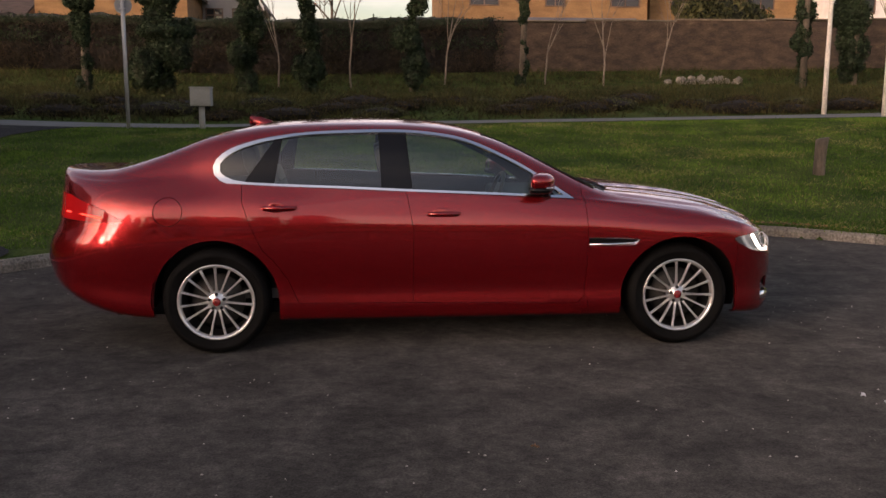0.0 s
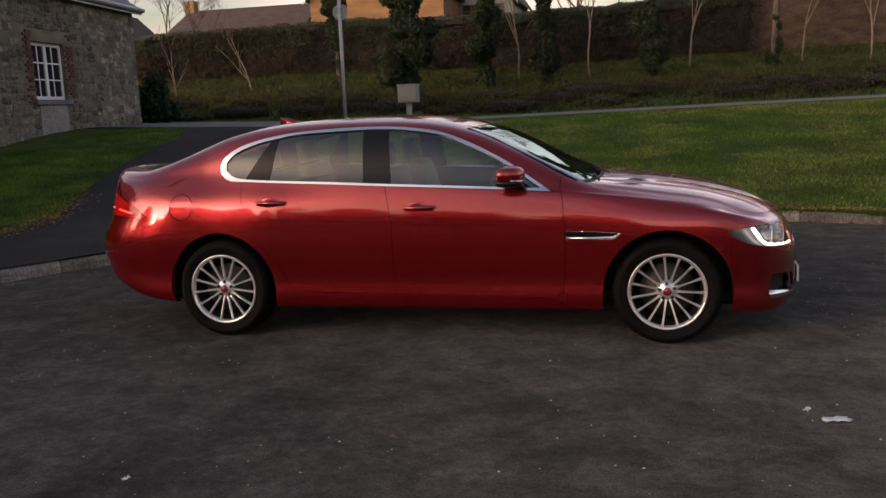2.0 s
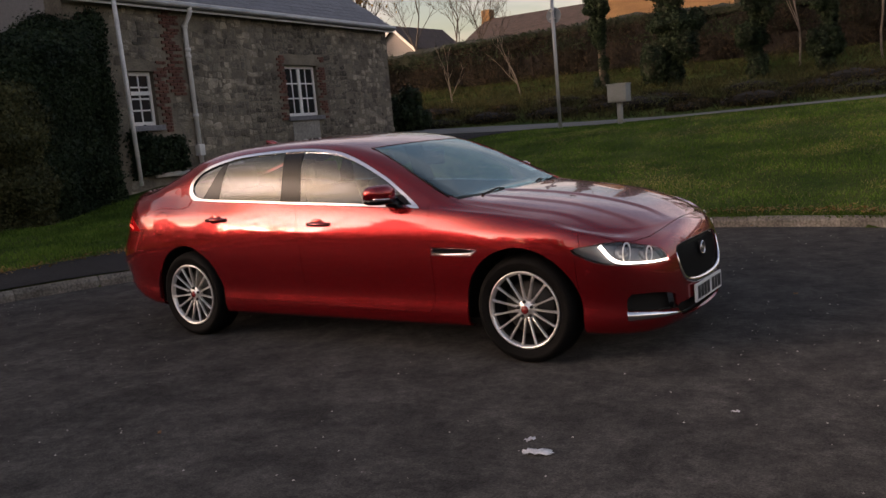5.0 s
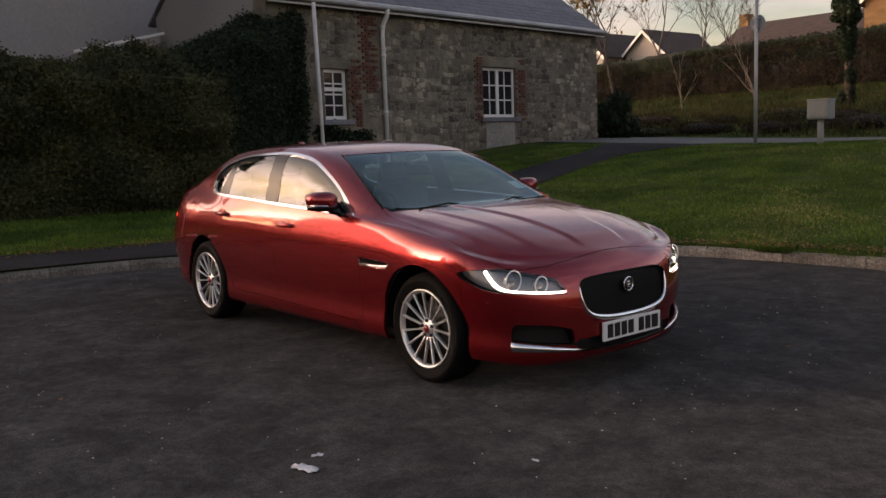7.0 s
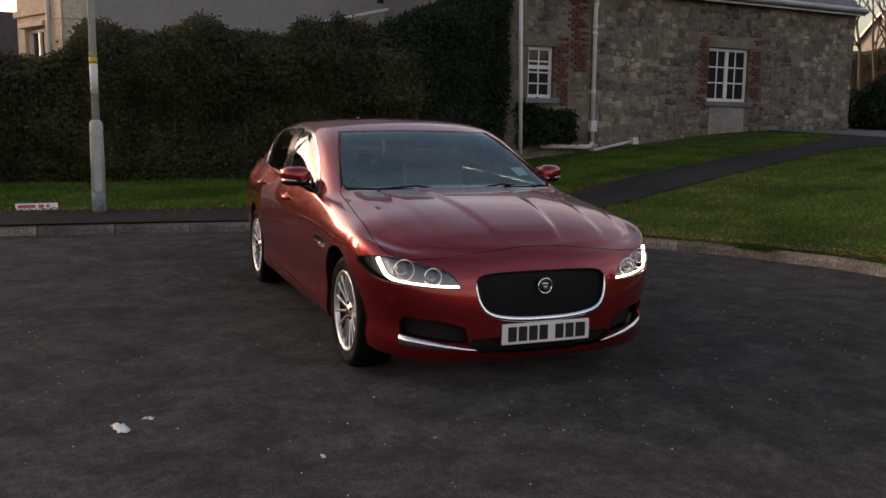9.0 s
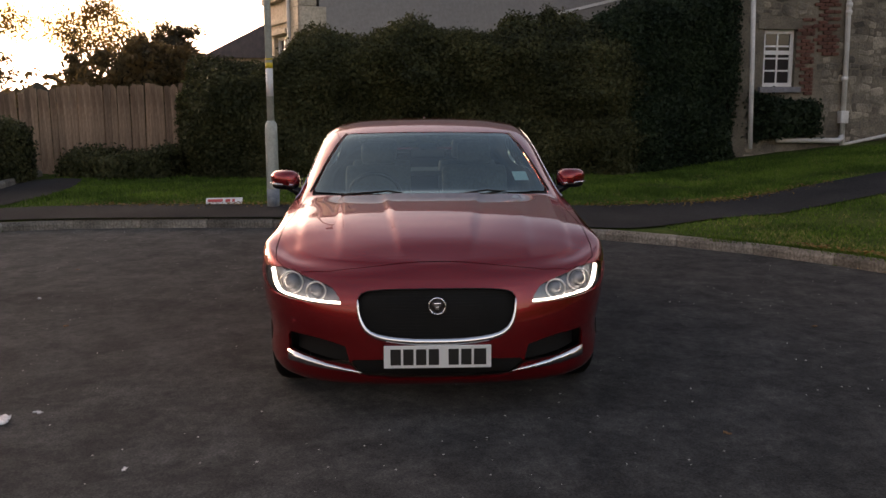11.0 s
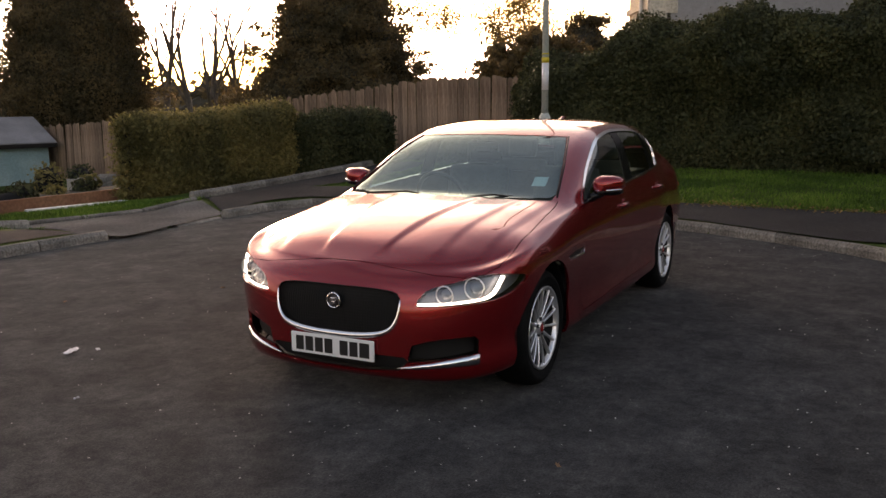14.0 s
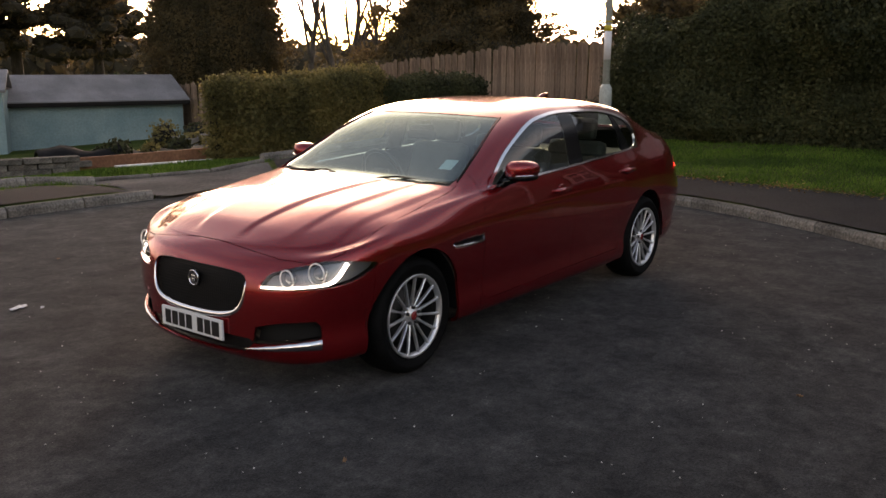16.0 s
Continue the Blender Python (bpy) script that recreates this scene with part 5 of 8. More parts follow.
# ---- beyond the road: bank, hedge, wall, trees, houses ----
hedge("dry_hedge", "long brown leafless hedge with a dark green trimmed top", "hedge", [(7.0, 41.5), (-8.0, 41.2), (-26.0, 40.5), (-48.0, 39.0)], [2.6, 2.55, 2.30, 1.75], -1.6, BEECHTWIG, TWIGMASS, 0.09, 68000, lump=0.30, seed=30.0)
hedge("hedge_top_growth", "dark green trimmed growth along the top of the brown hedge", "hedge", [(6.6, 41.3), (-8.0, 41.0), (-26.0, 40.3)], [2.74, 2.68, 2.46], -1.7, IVYLEAF, DARKMASS, 0.08, 20000, lump=0.14, seed=33.0, base_drop=-2.3)
hedge("hedge_top_growth", "dark green growth where the brown hedge runs lower", "hedge", [(-25.8, 40.3), (-36.0, 39.6), (-48.0, 38.8)], [2.46, 2.15, 1.9], -1.7, IVYLEAF, DARKMASS, 0.08, 12000, lump=0.14, seed=36.0, base_drop=-1.7)
def hedge_growth(name, n, reach, low, high, rise, sway, wide, material, label):
    """Loose growth standing out from the face and the top of the brown hedge, thick in some places and thin in others."""
    x = rng.uniform(-46.0, 7.0, n)
    up = rng.random(n)
    dense = np.array([noise.noise((a * 0.55, b * 2.2, 19.0 + reach)) for a, b in zip(x, up)])
    ok = rng.random(n) < np.clip(0.5 + 1.5 * dense, 0.04, 1.0)
    x, up, dense = x[ok], up[ok], dense[ok]
    m = len(x)
    y = np.interp(x, (-48.0, -26.0, -8.0, 7.0), (39.0, 40.5, 41.2, 41.5)) - 0.25 - rng.uniform(0.0, reach, m) * (0.6 + np.clip(dense, 0, 1))
    top = np.interp(x, (-48.0, -26.0, -8.0, 7.0), (1.75, 2.30, 2.55, 2.6))
    base = np.stack([x, y, np.array([land(a, b) for a, b in zip(x, y)]) + low + up * (high * top - low)], 1)
    tip = base + np.stack([rng.normal(0, sway, m), rng.normal(-0.05, sway * 0.5, m), rng.normal(rise, rise, m)], 1)
    a = rng.uniform(0, math.tau, m)
    w = np.stack([np.cos(a), 0.3 * np.sin(a), np.sin(a)], 1) * rng.uniform(0.4, 1.0, (m, 1)) * wide
    ob = link(name, tri_mesh(name, np.stack([base - w, base + w, tip], 1)), material)
    return tagged(ob, label, "hedge growth", kind="stuff")


hedge_growth("hedge_twigs", 26000, 0.7, -0.1, 0.95, 0.28, 0.34, 0.016, leafy("bare_hedge_twigs", (0.008, 0.007, 0.006), (0.050, 0.040, 0.032), 0.9, 0.0), "bare tangled twigs along the brown hedge")
hedge_growth("hedge_leaves", 30000, 0.5, 0.0, 0.95, 0.05, 0.09, 0.055, leafy("withered_hedge_leaves", (0.010, 0.010, 0.007), (0.042, 0.034, 0.022), 0.9, 0.1), "withered brown leaves still clinging to the hedge")
hedge_growth("hedge_sprays", 16000, 0.45, 1.2, 1.10, 0.07, 0.10, 0.05, IVYLEAF, "uneven green sprays hanging over the top of the hedge")
fw = thing("boundary_wall", (0, 0, 0), "long brown stone boundary wall above the bank", "wall")
for i in range(11):
    x0 = 6.5 + i * 5.0
    zb = land(x0 + 2.5, 41.6)
    part("wall_bay", boxed(x0, x0 + 5.0, 41.4, 41.9, zb - 0.8, zb + 2.55 + 0.03 * (i % 3), 0.02), surface("brown_walling", (0.030, 0.022, 0.017), (0.074, 0.050, 0.035), 1.3, 0.95, 0.8, 8, dirt=(0.12, 0.092, 0.068), height=0.05, stretch=(1, 1, 2.2)) if i == 0 else bpy.data.materials["brown_walling"], fw)
    part("coping", boxed(x0, x0 + 5.0, 41.33, 41.97, zb + 2.60, zb + 2.68, 0.02), MORTAR, fw)


def ivy_tree(x, y, h, w, seed, group="ivy-clad trees"):
    r = random.Random(seed)
    lumps = []
    z = 0.2
    dx, dy = 0.0, 0.0
    h *= r.uniform(0.8, 1.05)
    while z < h:
        dx += r.uniform(-0.10, 0.10) * w
        dy += r.uniform(-0.08, 0.08) * w
        s = w * max(0.08, 0.20 + 0.12 * math.sin(z * 0.8 + seed) + r.uniform(-0.13, 0.16)) * (0.65 if z < 0.8 else 1.0) * (1.1 - 0.35 * z / h)
        lumps.append((dx * 0.6, dy * 0.6, z, s, s, 0.34))
        if r.random() < 0.85:
            a = r.uniform(0, math.tau)
            q = w * r.uniform(0.12, 0.30)
            lumps.append((dx * 0.6 + math.cos(a) * s, dy + math.sin(a) * s, z + 0.15, q, q, q * 1.3))
        z += 0.34
    t = clump_bush("ivy_tree", (x, y, land(x, y)), "tree trunk wrapped in dark green ivy", "tree", lumps, 0.075, IVYLEAF, int(2000 * h * w), DARKMASS, group)
    b = bmesh.new()
    tube(b, [(0, 0, -0.3), (0.05, 0, h * 0.6), (0.2, 0, h + 0.6)], [0.18, 0.13, 0.05], 7)
    part("trunk", b, BARK, t, "", True)
    for i in range(3):
        b = bmesh.new()
        a = r.uniform(0, 6.28)
        tube(b, [(0.1, 0, h * 0.7), (math.cos(a) * 0.9, 0.3, h * 0.9), (math.cos(a) * 1.6, 0.4, h * 1.15)], [0.06, 0.035, 0.012], 5)
        part("branch", b, BARK, t)
    return t


for i, (x, y, h, w) in enumerate(((-11.9, 32.0, 8.5, 1.3), (-9.0, 32.5, 9.0, 2.3), (-5.5, 33.0, 8.5, 1.5), (-2.8, 33.0, 8.5, 1.4), (1.7, 33.5, 9.0, 1.7), (6.9, 35.0, 6.0, 0.8), (19.5, 33.0, 9.0, 1.2), (22.5, 34.0, 9.0, 1.7))):
    ivy_tree(x, y, h, w, 80 + i)
for i, (x, y, h) in enumerate(((10.8, 35.1, 6.5), (-1.0, 35.0, 7.5), (8.2, 36.0, 5.5), (-16.8, 33.4, 3.6), (14.5, 38.0, 5.0), (3.4, 36.5, 6.0), (-4.4, 36.0, 6.5), (25.5, 36.0, 7.0), (-20.6, 33.0, 2.7))):
    limb_tree("bare_sapling", (x, y, land(x, y)), h, "slender bare pale-barked tree on the bank", "tree", 120 + i, levels=3, spread=0.36, group="bare saplings", trunk_r=0.05, splits=2,
              material=surface("pale_bark", (0.12, 0.10, 0.082), (0.20, 0.17, 0.14), 3.0, 0.9, 0.3, 9) if i == 0 else bpy.data.materials["pale_bark"])
for i, (x, y, h) in enumerate(((-21.5, 29.0, 8.0), (-26.0, 33.0, 9.0), (-19.0, 24.5, 7.0), (-30.4, 44.0, 9.2), (-28.0, 45.6, 8.4), (-25.6, 44.4, 6.4))):
    limb_tree("garden_tree", (x, y, land(x, y)), h, "bare tree with a few last leaves behind the stone house", "tree", 140 + i, levels=4, spread=0.48, leaves=AUTUMN if i in (1, 2) else None, splits=4 if i > 2 else 3, per_twig=2, leaf=0.12, group="trees behind the house", trunk_r=0.08)
limb_tree("cherry_tree", (-2.2, 44.0, land(-2.2, 44.0)), 7.5, "spreading bare reddish tree behind the hedge", "tree", 150, levels=4, spread=0.55, trunk_r=0.14, splits=4, leaves=RUSTTWIG, per_twig=3, leaf=0.07)
clump_bush("evergreen_shrub", (-14.5, 20.6, land(-14.5, 20.6)), "low dark shrub at the corner of the stone house", "shrub", [(-0.3, 0, 0.5, 0.6, 0.6, 0.6), (0.0, 0.1, 1.1, 0.4, 0.4, 0.5), (-0.9, 0.3, 0.7, 0.6, 0.6, 0.6), (0.4, 0, 0.4, 0.4, 0.4, 0.4)], 0.09, IVYLEAF, 5200)
clump_bush("evergreen_shrub", (20.0, 44.5, land(20.0, 44.5)), "dark rounded shrub above the boundary wall", "shrub", [(0, 0, 2.8, 2.2, 1.6, 1.5), (1.8, 0.3, 2.4, 1.6, 1.4, 1.2), (-1.4, 0, 3.4, 1.2, 1.2, 1.0)], 0.16, HEDGELEAF, 5000)


def dwelling(name, x0, x1, y0, y1, z0, eave, ridge, along, wallmat, roofmat, label, windows=(), chimney=None, verge=True):
    """A plain house: four walls, a pitched roof with its ridge along 'x' or 'y', windows on the front."""
    h = thing(name, ((x0 + x1) / 2, (y0 + y1) / 2, z0), label, "house")
    w, d, e, rg = (x1 - x0) / 2, (y1 - y0) / 2, eave - z0, ridge - z0
    b = bmesh.new()
    if along == "y":
        prism(b, [(-w, -1.0), (w, -1.0), (w, e), (0, rg - 0.1), (-w, e)], "y", -d, d)
    else:
        prism(b, [(-d, -1.0), (d, -1.0), (d, e), (0, rg - 0.1), (-d, e)], "x", -w, w)
    part("wall", b, wallmat, h)
    for s in (1, -1):
        b = bmesh.new()
        if along == "y":
            prism(b, [(s * (w + 0.4), e - 0.4 * (rg - e) / w), (0, rg), (0, rg + 0.16), (s * (w + 0.4), e + 0.16 - 0.4 * (rg - e) / w)], "y", -d - 0.35, d + 0.35)
        else:
            prism(b, [(s * (d + 0.4), e - 0.4 * (rg - e) / d), (0, rg), (0, rg + 0.16), (s * (d + 0.4), e + 0.16 - 0.4 * (rg - e) / d)], "x", -w - 0.3, w + 0.3)
        part("roof", b, roofmat, h)
    if along == "y":
        for s in (1, -1):
            b = bmesh.new()
            prism(b, [(s * (w + 0.42), e - 0.4 * (rg - e) / w - 0.18), (0, rg - 0.18), (0, rg + 0.10), (s * (w + 0.42), e - 0.4 * (rg - e) / w + 0.10)], "y", -d - 0.42, -d - 0.36)
            part("bargeboard", b, WHITE, h)
    else:
        part("fascia", boxed(-w - 0.3, w + 0.3, -d - 0.44, -d - 0.40, e - 0.4 * (rg - e) / d - 0.08, e - 0.4 * (rg - e) / d + 0.18, 0.005), WHITE, h)
    for (wx, wz, ww, wh) in windows:
        win = thing("window", (0, 0, 0), "", "")
        win.parent = h
        win.matrix_world = h.matrix_world
        a = wx - (x0 + x1) / 2
        part("pane", boxed(a, a + ww, -d - 0.02, -d + 0.02, wz - z0, wz - z0 + wh), DARKGLASS, win)
        f = bmesh.new()
        for q in (a, a + ww / 2 - 0.04, a + ww - 0.08):
            box(f, q, q + 0.08, -d - 0.06, -d + 0.02, wz - z0, wz - z0 + wh)
        for q in (wz - z0, wz - z0 + wh * 0.66, wz - z0 + wh - 0.08):
            box(f, a, a + ww, -d - 0.055, -d + 0.025, q, q + 0.08)
        part("frame", f, plain("brown_frame", (0.10, 0.06, 0.04), 0.6) if "brown_frame" not in bpy.data.materials else bpy.data.materials["brown_frame"], win)
    if chimney:
        cx, cz = chimney
        part("chimney", boxed(cx - 0.4, cx + 0.4, -0.4, 0.4, rg - 0.8, rg + cz, 0.03), FARBRICK, h)
    return h


dwelling("brick_house", -20.65, -11.4, 52.0, 62.0, 4.0, 9.3, 13.2, "y", FARBRICK, TILE, "buff brick gable-ended house above the hedge")
dwelling("brick_house", -12.2, -7.6, 57.5, 66.0, 4.0, 9.3, 12.6, "y", RENDER_GREY, TILE, "pale house with white bargeboards beside the brick gable", [(-11.2, 7.2, 1.2, 1.5), (-9.4, 7.2, 1.2, 1.5)])
dwelling("bungalow", -33.5, -23.0, 56.0, 64.0, 4.0, 7.75, 9.75, "x", FARBRICK, TILE, "low house with a brown tiled roof and white fascia", chimney=(-5.4, 0.9))
dwelling("bungalow", -49.2, -44.8, 56.0, 64.0, 4.0, 8.5, 10.5, "y", RENDER_GREY, TILE, "gable-ended house with white bargeboards behind the trees")
dwelling("bungalow", -44.3, -40.4, 58.5, 66.0, 4.0, 8.5, 10.3, "y", RENDER_GREY, TILE, "second gable-ended house with white bargeboards")
dwelling("white_house", -29.5, -23.5, 74.0, 84.0, 4.5, 12.5, 16.0, "x", WHITE, TILE, "white rendered house far behind")
dwelling("brick_house", 4.5, 17.6, 50.0, 58.0, 4.0, 10.4, 13.0, "x", FARBRICK, TILE, "buff brick house with small brown-framed windows", [(6.2, 8.2, 1.9, 1.4), (11.0, 8.2, 1.3, 1.4), (15.2, 8.2, 1.9, 1.4)])
dwelling("brick_house", 18.4, 28.5, 52.0, 60.0, 4.0, 10.6, 13.2, "x", FARBRICK, TILE, "buff brick house beside its twin", [(19.8, 8.4, 1.9, 1.4), (25.0, 8.4, 1.9, 1.4)])
dwelling("white_house", 30.0, 42.0, 50.0, 58.0, 4.0, 10.4, 13.2, "x", WHITE, TILE, "pale rendered house with white windows", [(31.2, 8.0, 1.6, 1.4), (35.2, 8.0, 1.6, 1.4)])
dwelling("garage", 9.0, 15.5, 44.0, 49.0, 4.0, 6.1, 7.0, "x", FARBRICK, SLATE, "low garage roof behind the boundary wall")

# rough growth on the bank
n = 120000
bx, by = rng.uniform(-45, 45, n), rng.uniform(21.8, 41.0, n)
keep = rng.random(n) < np.clip(1.20 - (by - 21.8) / 26.0, 0.35, 1)
bx, by = bx[keep], by[keep]
bz = np.array([land(x, y) for x, y in zip(bx, by)])
hh = rng.uniform(0.08, 0.32, len(bx)) * (0.6 + 0.8 * (np.sin(bx * 0.9) * np.sin(by * 1.3) > -0.2))
a = rng.uniform(0, math.tau, len(bx))
wv = np.stack([np.cos(a), np.sin(a), 0 * a], 1) * (0.012 + 0.022 * rng.random((len(bx), 1)))
base = np.stack([bx, by, bz - 0.02], 1)
tip = base + np.stack([rng.normal(0, 0.22, len(bx)), rng.normal(0, 0.22, len(bx)), hh], 1)
scrub = link("bank_scrub", tri_mesh("bank_scrub", np.stack([base - wv, base + wv, tip], 1)), DRYGRASS)
tagged(scrub, "dead brown grass and bramble on the roadside bank", "undergrowth", kind="stuff")
for i in range(96):
    x, y = -44 + i * 0.92 + random.uniform(-0.5, 0.5), random.uniform(21.9, 26.2)
    s = random.uniform(0.28, 0.62)
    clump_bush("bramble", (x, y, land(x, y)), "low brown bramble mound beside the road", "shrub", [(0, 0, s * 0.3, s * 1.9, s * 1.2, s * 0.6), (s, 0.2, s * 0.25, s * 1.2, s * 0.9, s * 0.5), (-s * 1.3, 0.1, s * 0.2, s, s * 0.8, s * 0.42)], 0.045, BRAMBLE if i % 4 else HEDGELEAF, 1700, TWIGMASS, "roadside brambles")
rub = bpy.data.meshes.new("stone")
tb = bmesh.new()
bmesh.ops.create_icosphere(tb, subdivisions=1, radius=0.22)
for v in tb.verts:
    v.co *= 1 + 0.3 * wobble(v.co, 4.0)
tb.to_mesh(rub)
tb.free()
rub.materials.append(KERB)
heap = thing("stone_heap", (15.5, 35.4, land(15.5, 35.4)), "low heap of pale loose stones on the bank", "stone heap")
for i in range(22):
    ob = link("stone", rub, parent=heap)
    ob.matrix_world = heap.matrix_world @ pose(random.uniform(-1.6, 2.2), random.uniform(-0.2, 0.2), random.uniform(0.0, 0.3), random.uniform(0, 180), 0, random.uniform(0, 180))

# ---- grass ----
def grass(name, label, n, area, size, material, keepout=True):
    x0, x1, y0, y1 = area
    x, y = rng.uniform(x0, x1, n), rng.uniform(y0, y1, n)
    ok = ~inside(court_arr, x, y) & ~inside(drive_arr, x, y)
    ok &= ~inside(foot_arr, x, y) & ~inside(side_arr, x, y)
    kp = smooth_line(KERB_LINE, 0.2)
    for k in range(len(kp)):
        ok &= (x - kp[k, 0]) ** 2 + (y - kp[k, 1]) ** 2 > 0.085 ** 2
    if keepout:
        ok &= y < 15.6
    x, y = x[ok], y[ok]
    m = len(x)
    z = np.array([land(p, q) for p, q in zip(x, y)])
    patch = np.array([0.75 + 0.7 * noise.noise((p * 0.8, q * 0.8, 3.0)) for p, q in zip(x, y)]).clip(0.35, 1.5)
    h = size * rng.uniform(0.5, 1.5, m) * patch
    a = rng.uniform(0, math.tau, m)
    w = np.stack([np.cos(a), np.sin(a), 0 * a], 1) * (size * 0.2)
    base = np.stack([x, y, z - 0.01], 1)
    tip = base + np.stack([rng.normal(0, 0.5, m) * h, rng.normal(0, 0.5, m) * h, h + 0.01], 1)
    ob = link(name, tri_mesh(name, np.stack([base - w, base + w, tip], 1)), material)
    return tagged(ob, label, "grass", kind="stuff")


grass("lawn_grass", "short uneven green lawn grass", 235000, (-11.8, 13.5, 3.0, 15.6), 0.045, GRASS)
grass("verge_grass", "green verge grass before the tall hedge", 80000, (-12.3, -6.6, -7.3, 11.0), 0.055, GRASS)
grass("garden_grass", "green garden grass by the drive", 60000, (-5.2, 4.0, -13.6, -7.2), 0.06, GRASS)

# dry straw showing through the lawn in long uneven streaks
n = 150000
x, y = rng.uniform(-11.0, 13.5, n), rng.uniform(3.2, 15.4, n)
dry = np.array([noise.noise((p * 0.42 + 0.1 * q, q * 0.85, 23.0)) + 0.5 * noise.noise((p * 1.9, q * 2.6, 29.0)) for p, q in zip(x, y)]) + 0.012 * x
ok = (rng.random(n) < np.clip(0.10 + 2.2 * (dry - 0.05), 0.06, 0.95)) & ~inside(court_arr, x, y) & ~inside(foot_arr, x, y) & ~inside(side_arr, x, y)
x, y = x[ok], y[ok]
n = len(x)
h = rng.uniform(0.02, 0.055, n)
a = rng.uniform(0, math.tau, n)
base = np.stack([x, y, np.array([land(p, q) for p, q in zip(x, y)]) - 0.005], 1)
w = np.stack([np.cos(a), np.sin(a), 0 * a], 1) * 0.009
tip = base + np.stack([rng.normal(0, 0.9, n) * h, rng.normal(0, 0.9, n) * h, h], 1)
straw = link("dry_lawn_grass", tri_mesh("dry_lawn_grass", np.stack([base - w, base + w, tip], 1)), STRAW)
tagged(straw, "pale dry straw showing through the lawn", "grass", kind="stuff")

# grass that has grown over the lawn kerb
n = 34000
kp = smooth_line(KERB_LINE[11:25], 0.02)
kd = np.gradient(kp, axis=0)
kd /= np.linalg.norm(kd, axis=1, keepdims=True)
k = rng.integers(0, len(kp), n)
tuft = np.array([noise.noise((kp[i, 0] * 1.6, kp[i, 1] * 1.6, 7.0)) for i in k])
side = np.stack([-kd[k, 1], kd[k, 0]], 1)
off = rng.normal(0.075, 0.045, n) - 0.13 * np.clip(tuft + 0.1, 0, 1)
base = np.column_stack([kp[k] + side * off[:, None], np.full(n, 0.10)])
h = rng.uniform(0.02, 0.075, n) * (1 + tuft)
tip = base + np.column_stack([-side * (h * rng.uniform(0.2, 1.3, n))[:, None], h * rng.uniform(0.1, 0.9, n)])
w = np.column_stack([kd[k] * 0.006, np.zeros(n)])
fringe = link("kerb_grass", tri_mesh("kerb_grass", np.stack([base - w, base + w, tip], 1)), GRASS)
tagged(fringe, "ragged grass hanging over the lawn kerb", "grass", kind="stuff")

# dead leaves gathered along the edge of the verge
n = 1500
k = rng.integers(0, 400, n)
edge = smooth_line(FOOT_OUT[2:11], 0.03)
q = edge[k % len(edge)] + rng.normal(0, 0.14, (n, 2))
q2 = smooth_line(KERB_LINE[12:22], 0.03)
q2 = q2[rng.integers(0, len(q2), n)] + rng.normal(0, 0.09, (n, 2)) + (0, 0.10)
q2 = q2[~inside(court_arr, q2[:, 0], q2[:, 1] + 0.02) | (rng.random(n) < 0.25)]
q = np.concatenate([q, q2])
z = np.where(inside(court_arr, q[:, 0], q[:, 1]), 0.012, np.array([land(a_, b_) for a_, b_ in q]) + 0.035)
litter = link("leaf_litter", leaf_mesh("leaf_litter", np.column_stack([q, z]), np.tile((0.0, 0.0, 1.0), (len(q), 1)), 0.028, 0.35), AUTUMN)
tagged(litter, "dry brown leaves gathered along the verge and kerb", "leaf litter", kind="stuff")

# ---- the red saloon car ----
def car_paint():
    m = bpy.data.materials.new("deep_red_metallic_paint")
    m.use_nodes = True
    n, l = m.node_tree.nodes, m.node_tree.links
    p = n["Principled BSDF"]
    tc, fl, ramp = n.new("ShaderNodeTexCoord"), n.new("ShaderNodeTexNoise"), n.new("ShaderNodeValToRGB")
    fl.inputs["Scale"].default_value, fl.inputs["Detail"].default_value = 900.0, 2.0
    ramp.color_ramp.elements[0].color, ramp.color_ramp.elements[1].color = (0.185, 0.0035, 0.0070, 1), (0.315, 0.0070, 0.0115, 1)
    ramp.color_ramp.elements[0].position, ramp.color_ramp.elements[1].position = 0.35, 0.65
    l.new(tc.outputs["Object"], fl.inputs["Vector"])
    l.new(fl.outputs["Fac"], ramp.inputs["Fac"])
    l.new(ramp.outputs["Color"], p.inputs["Base Color"])
    p.inputs["Metallic"].default_value, p.inputs["Roughness"].default_value = 0.70, 0.25
    p.inputs["Coat Weight"].default_value, p.inputs["Coat Roughness"].default_value, p.inputs["Coat IOR"].default_value = 1.0, 0.02, 1.5
    return m


PAINT = car_paint()
CHROME = plain("chrome", (0.86, 0.86, 0.87), 0.16, 1.0)
ALLOY = plain("silver_alloy", (0.74, 0.74, 0.74), 0.30, 0.8)
GLOSSBLACK = plain("gloss_black", (0.006, 0.006, 0.007), 0.16, 0.0, 0.0, 0.25)
MATTBLACK = plain("matt_black_plastic", (0.006, 0.006, 0.006), 0.6, 0.0, 0.0, 0.25)
RUBBER = surface("tyre_rubber", (0.003, 0.003, 0.003), (0.006, 0.006, 0.006), 6.0, 0.75, 0.2, 12, height=0.002, spec=0.10)
CARGLASS = glassy("car_glass", (0.70, 0.79, 0.74), 0.0, 1.52)
SCREENGLASS = glassy("windscreen_glass", (0.50, 0.66, 0.66), 0.0, 1.60, (0.74, 0.96, 1.0))
CLEAR = glassy("lamp_cover", (0.92, 0.93, 0.95), 0.0, 1.45)
LEATHER = surface("grey_leather", (0.050, 0.050, 0.048), (0.085, 0.082, 0.078), 3.0, 0.6, 0.3, 20)
TRIM = surface("dark_dash_trim", (0.02, 0.02, 0.022), (0.035, 0.034, 0.034), 4.0, 0.6, 0.2, 20)
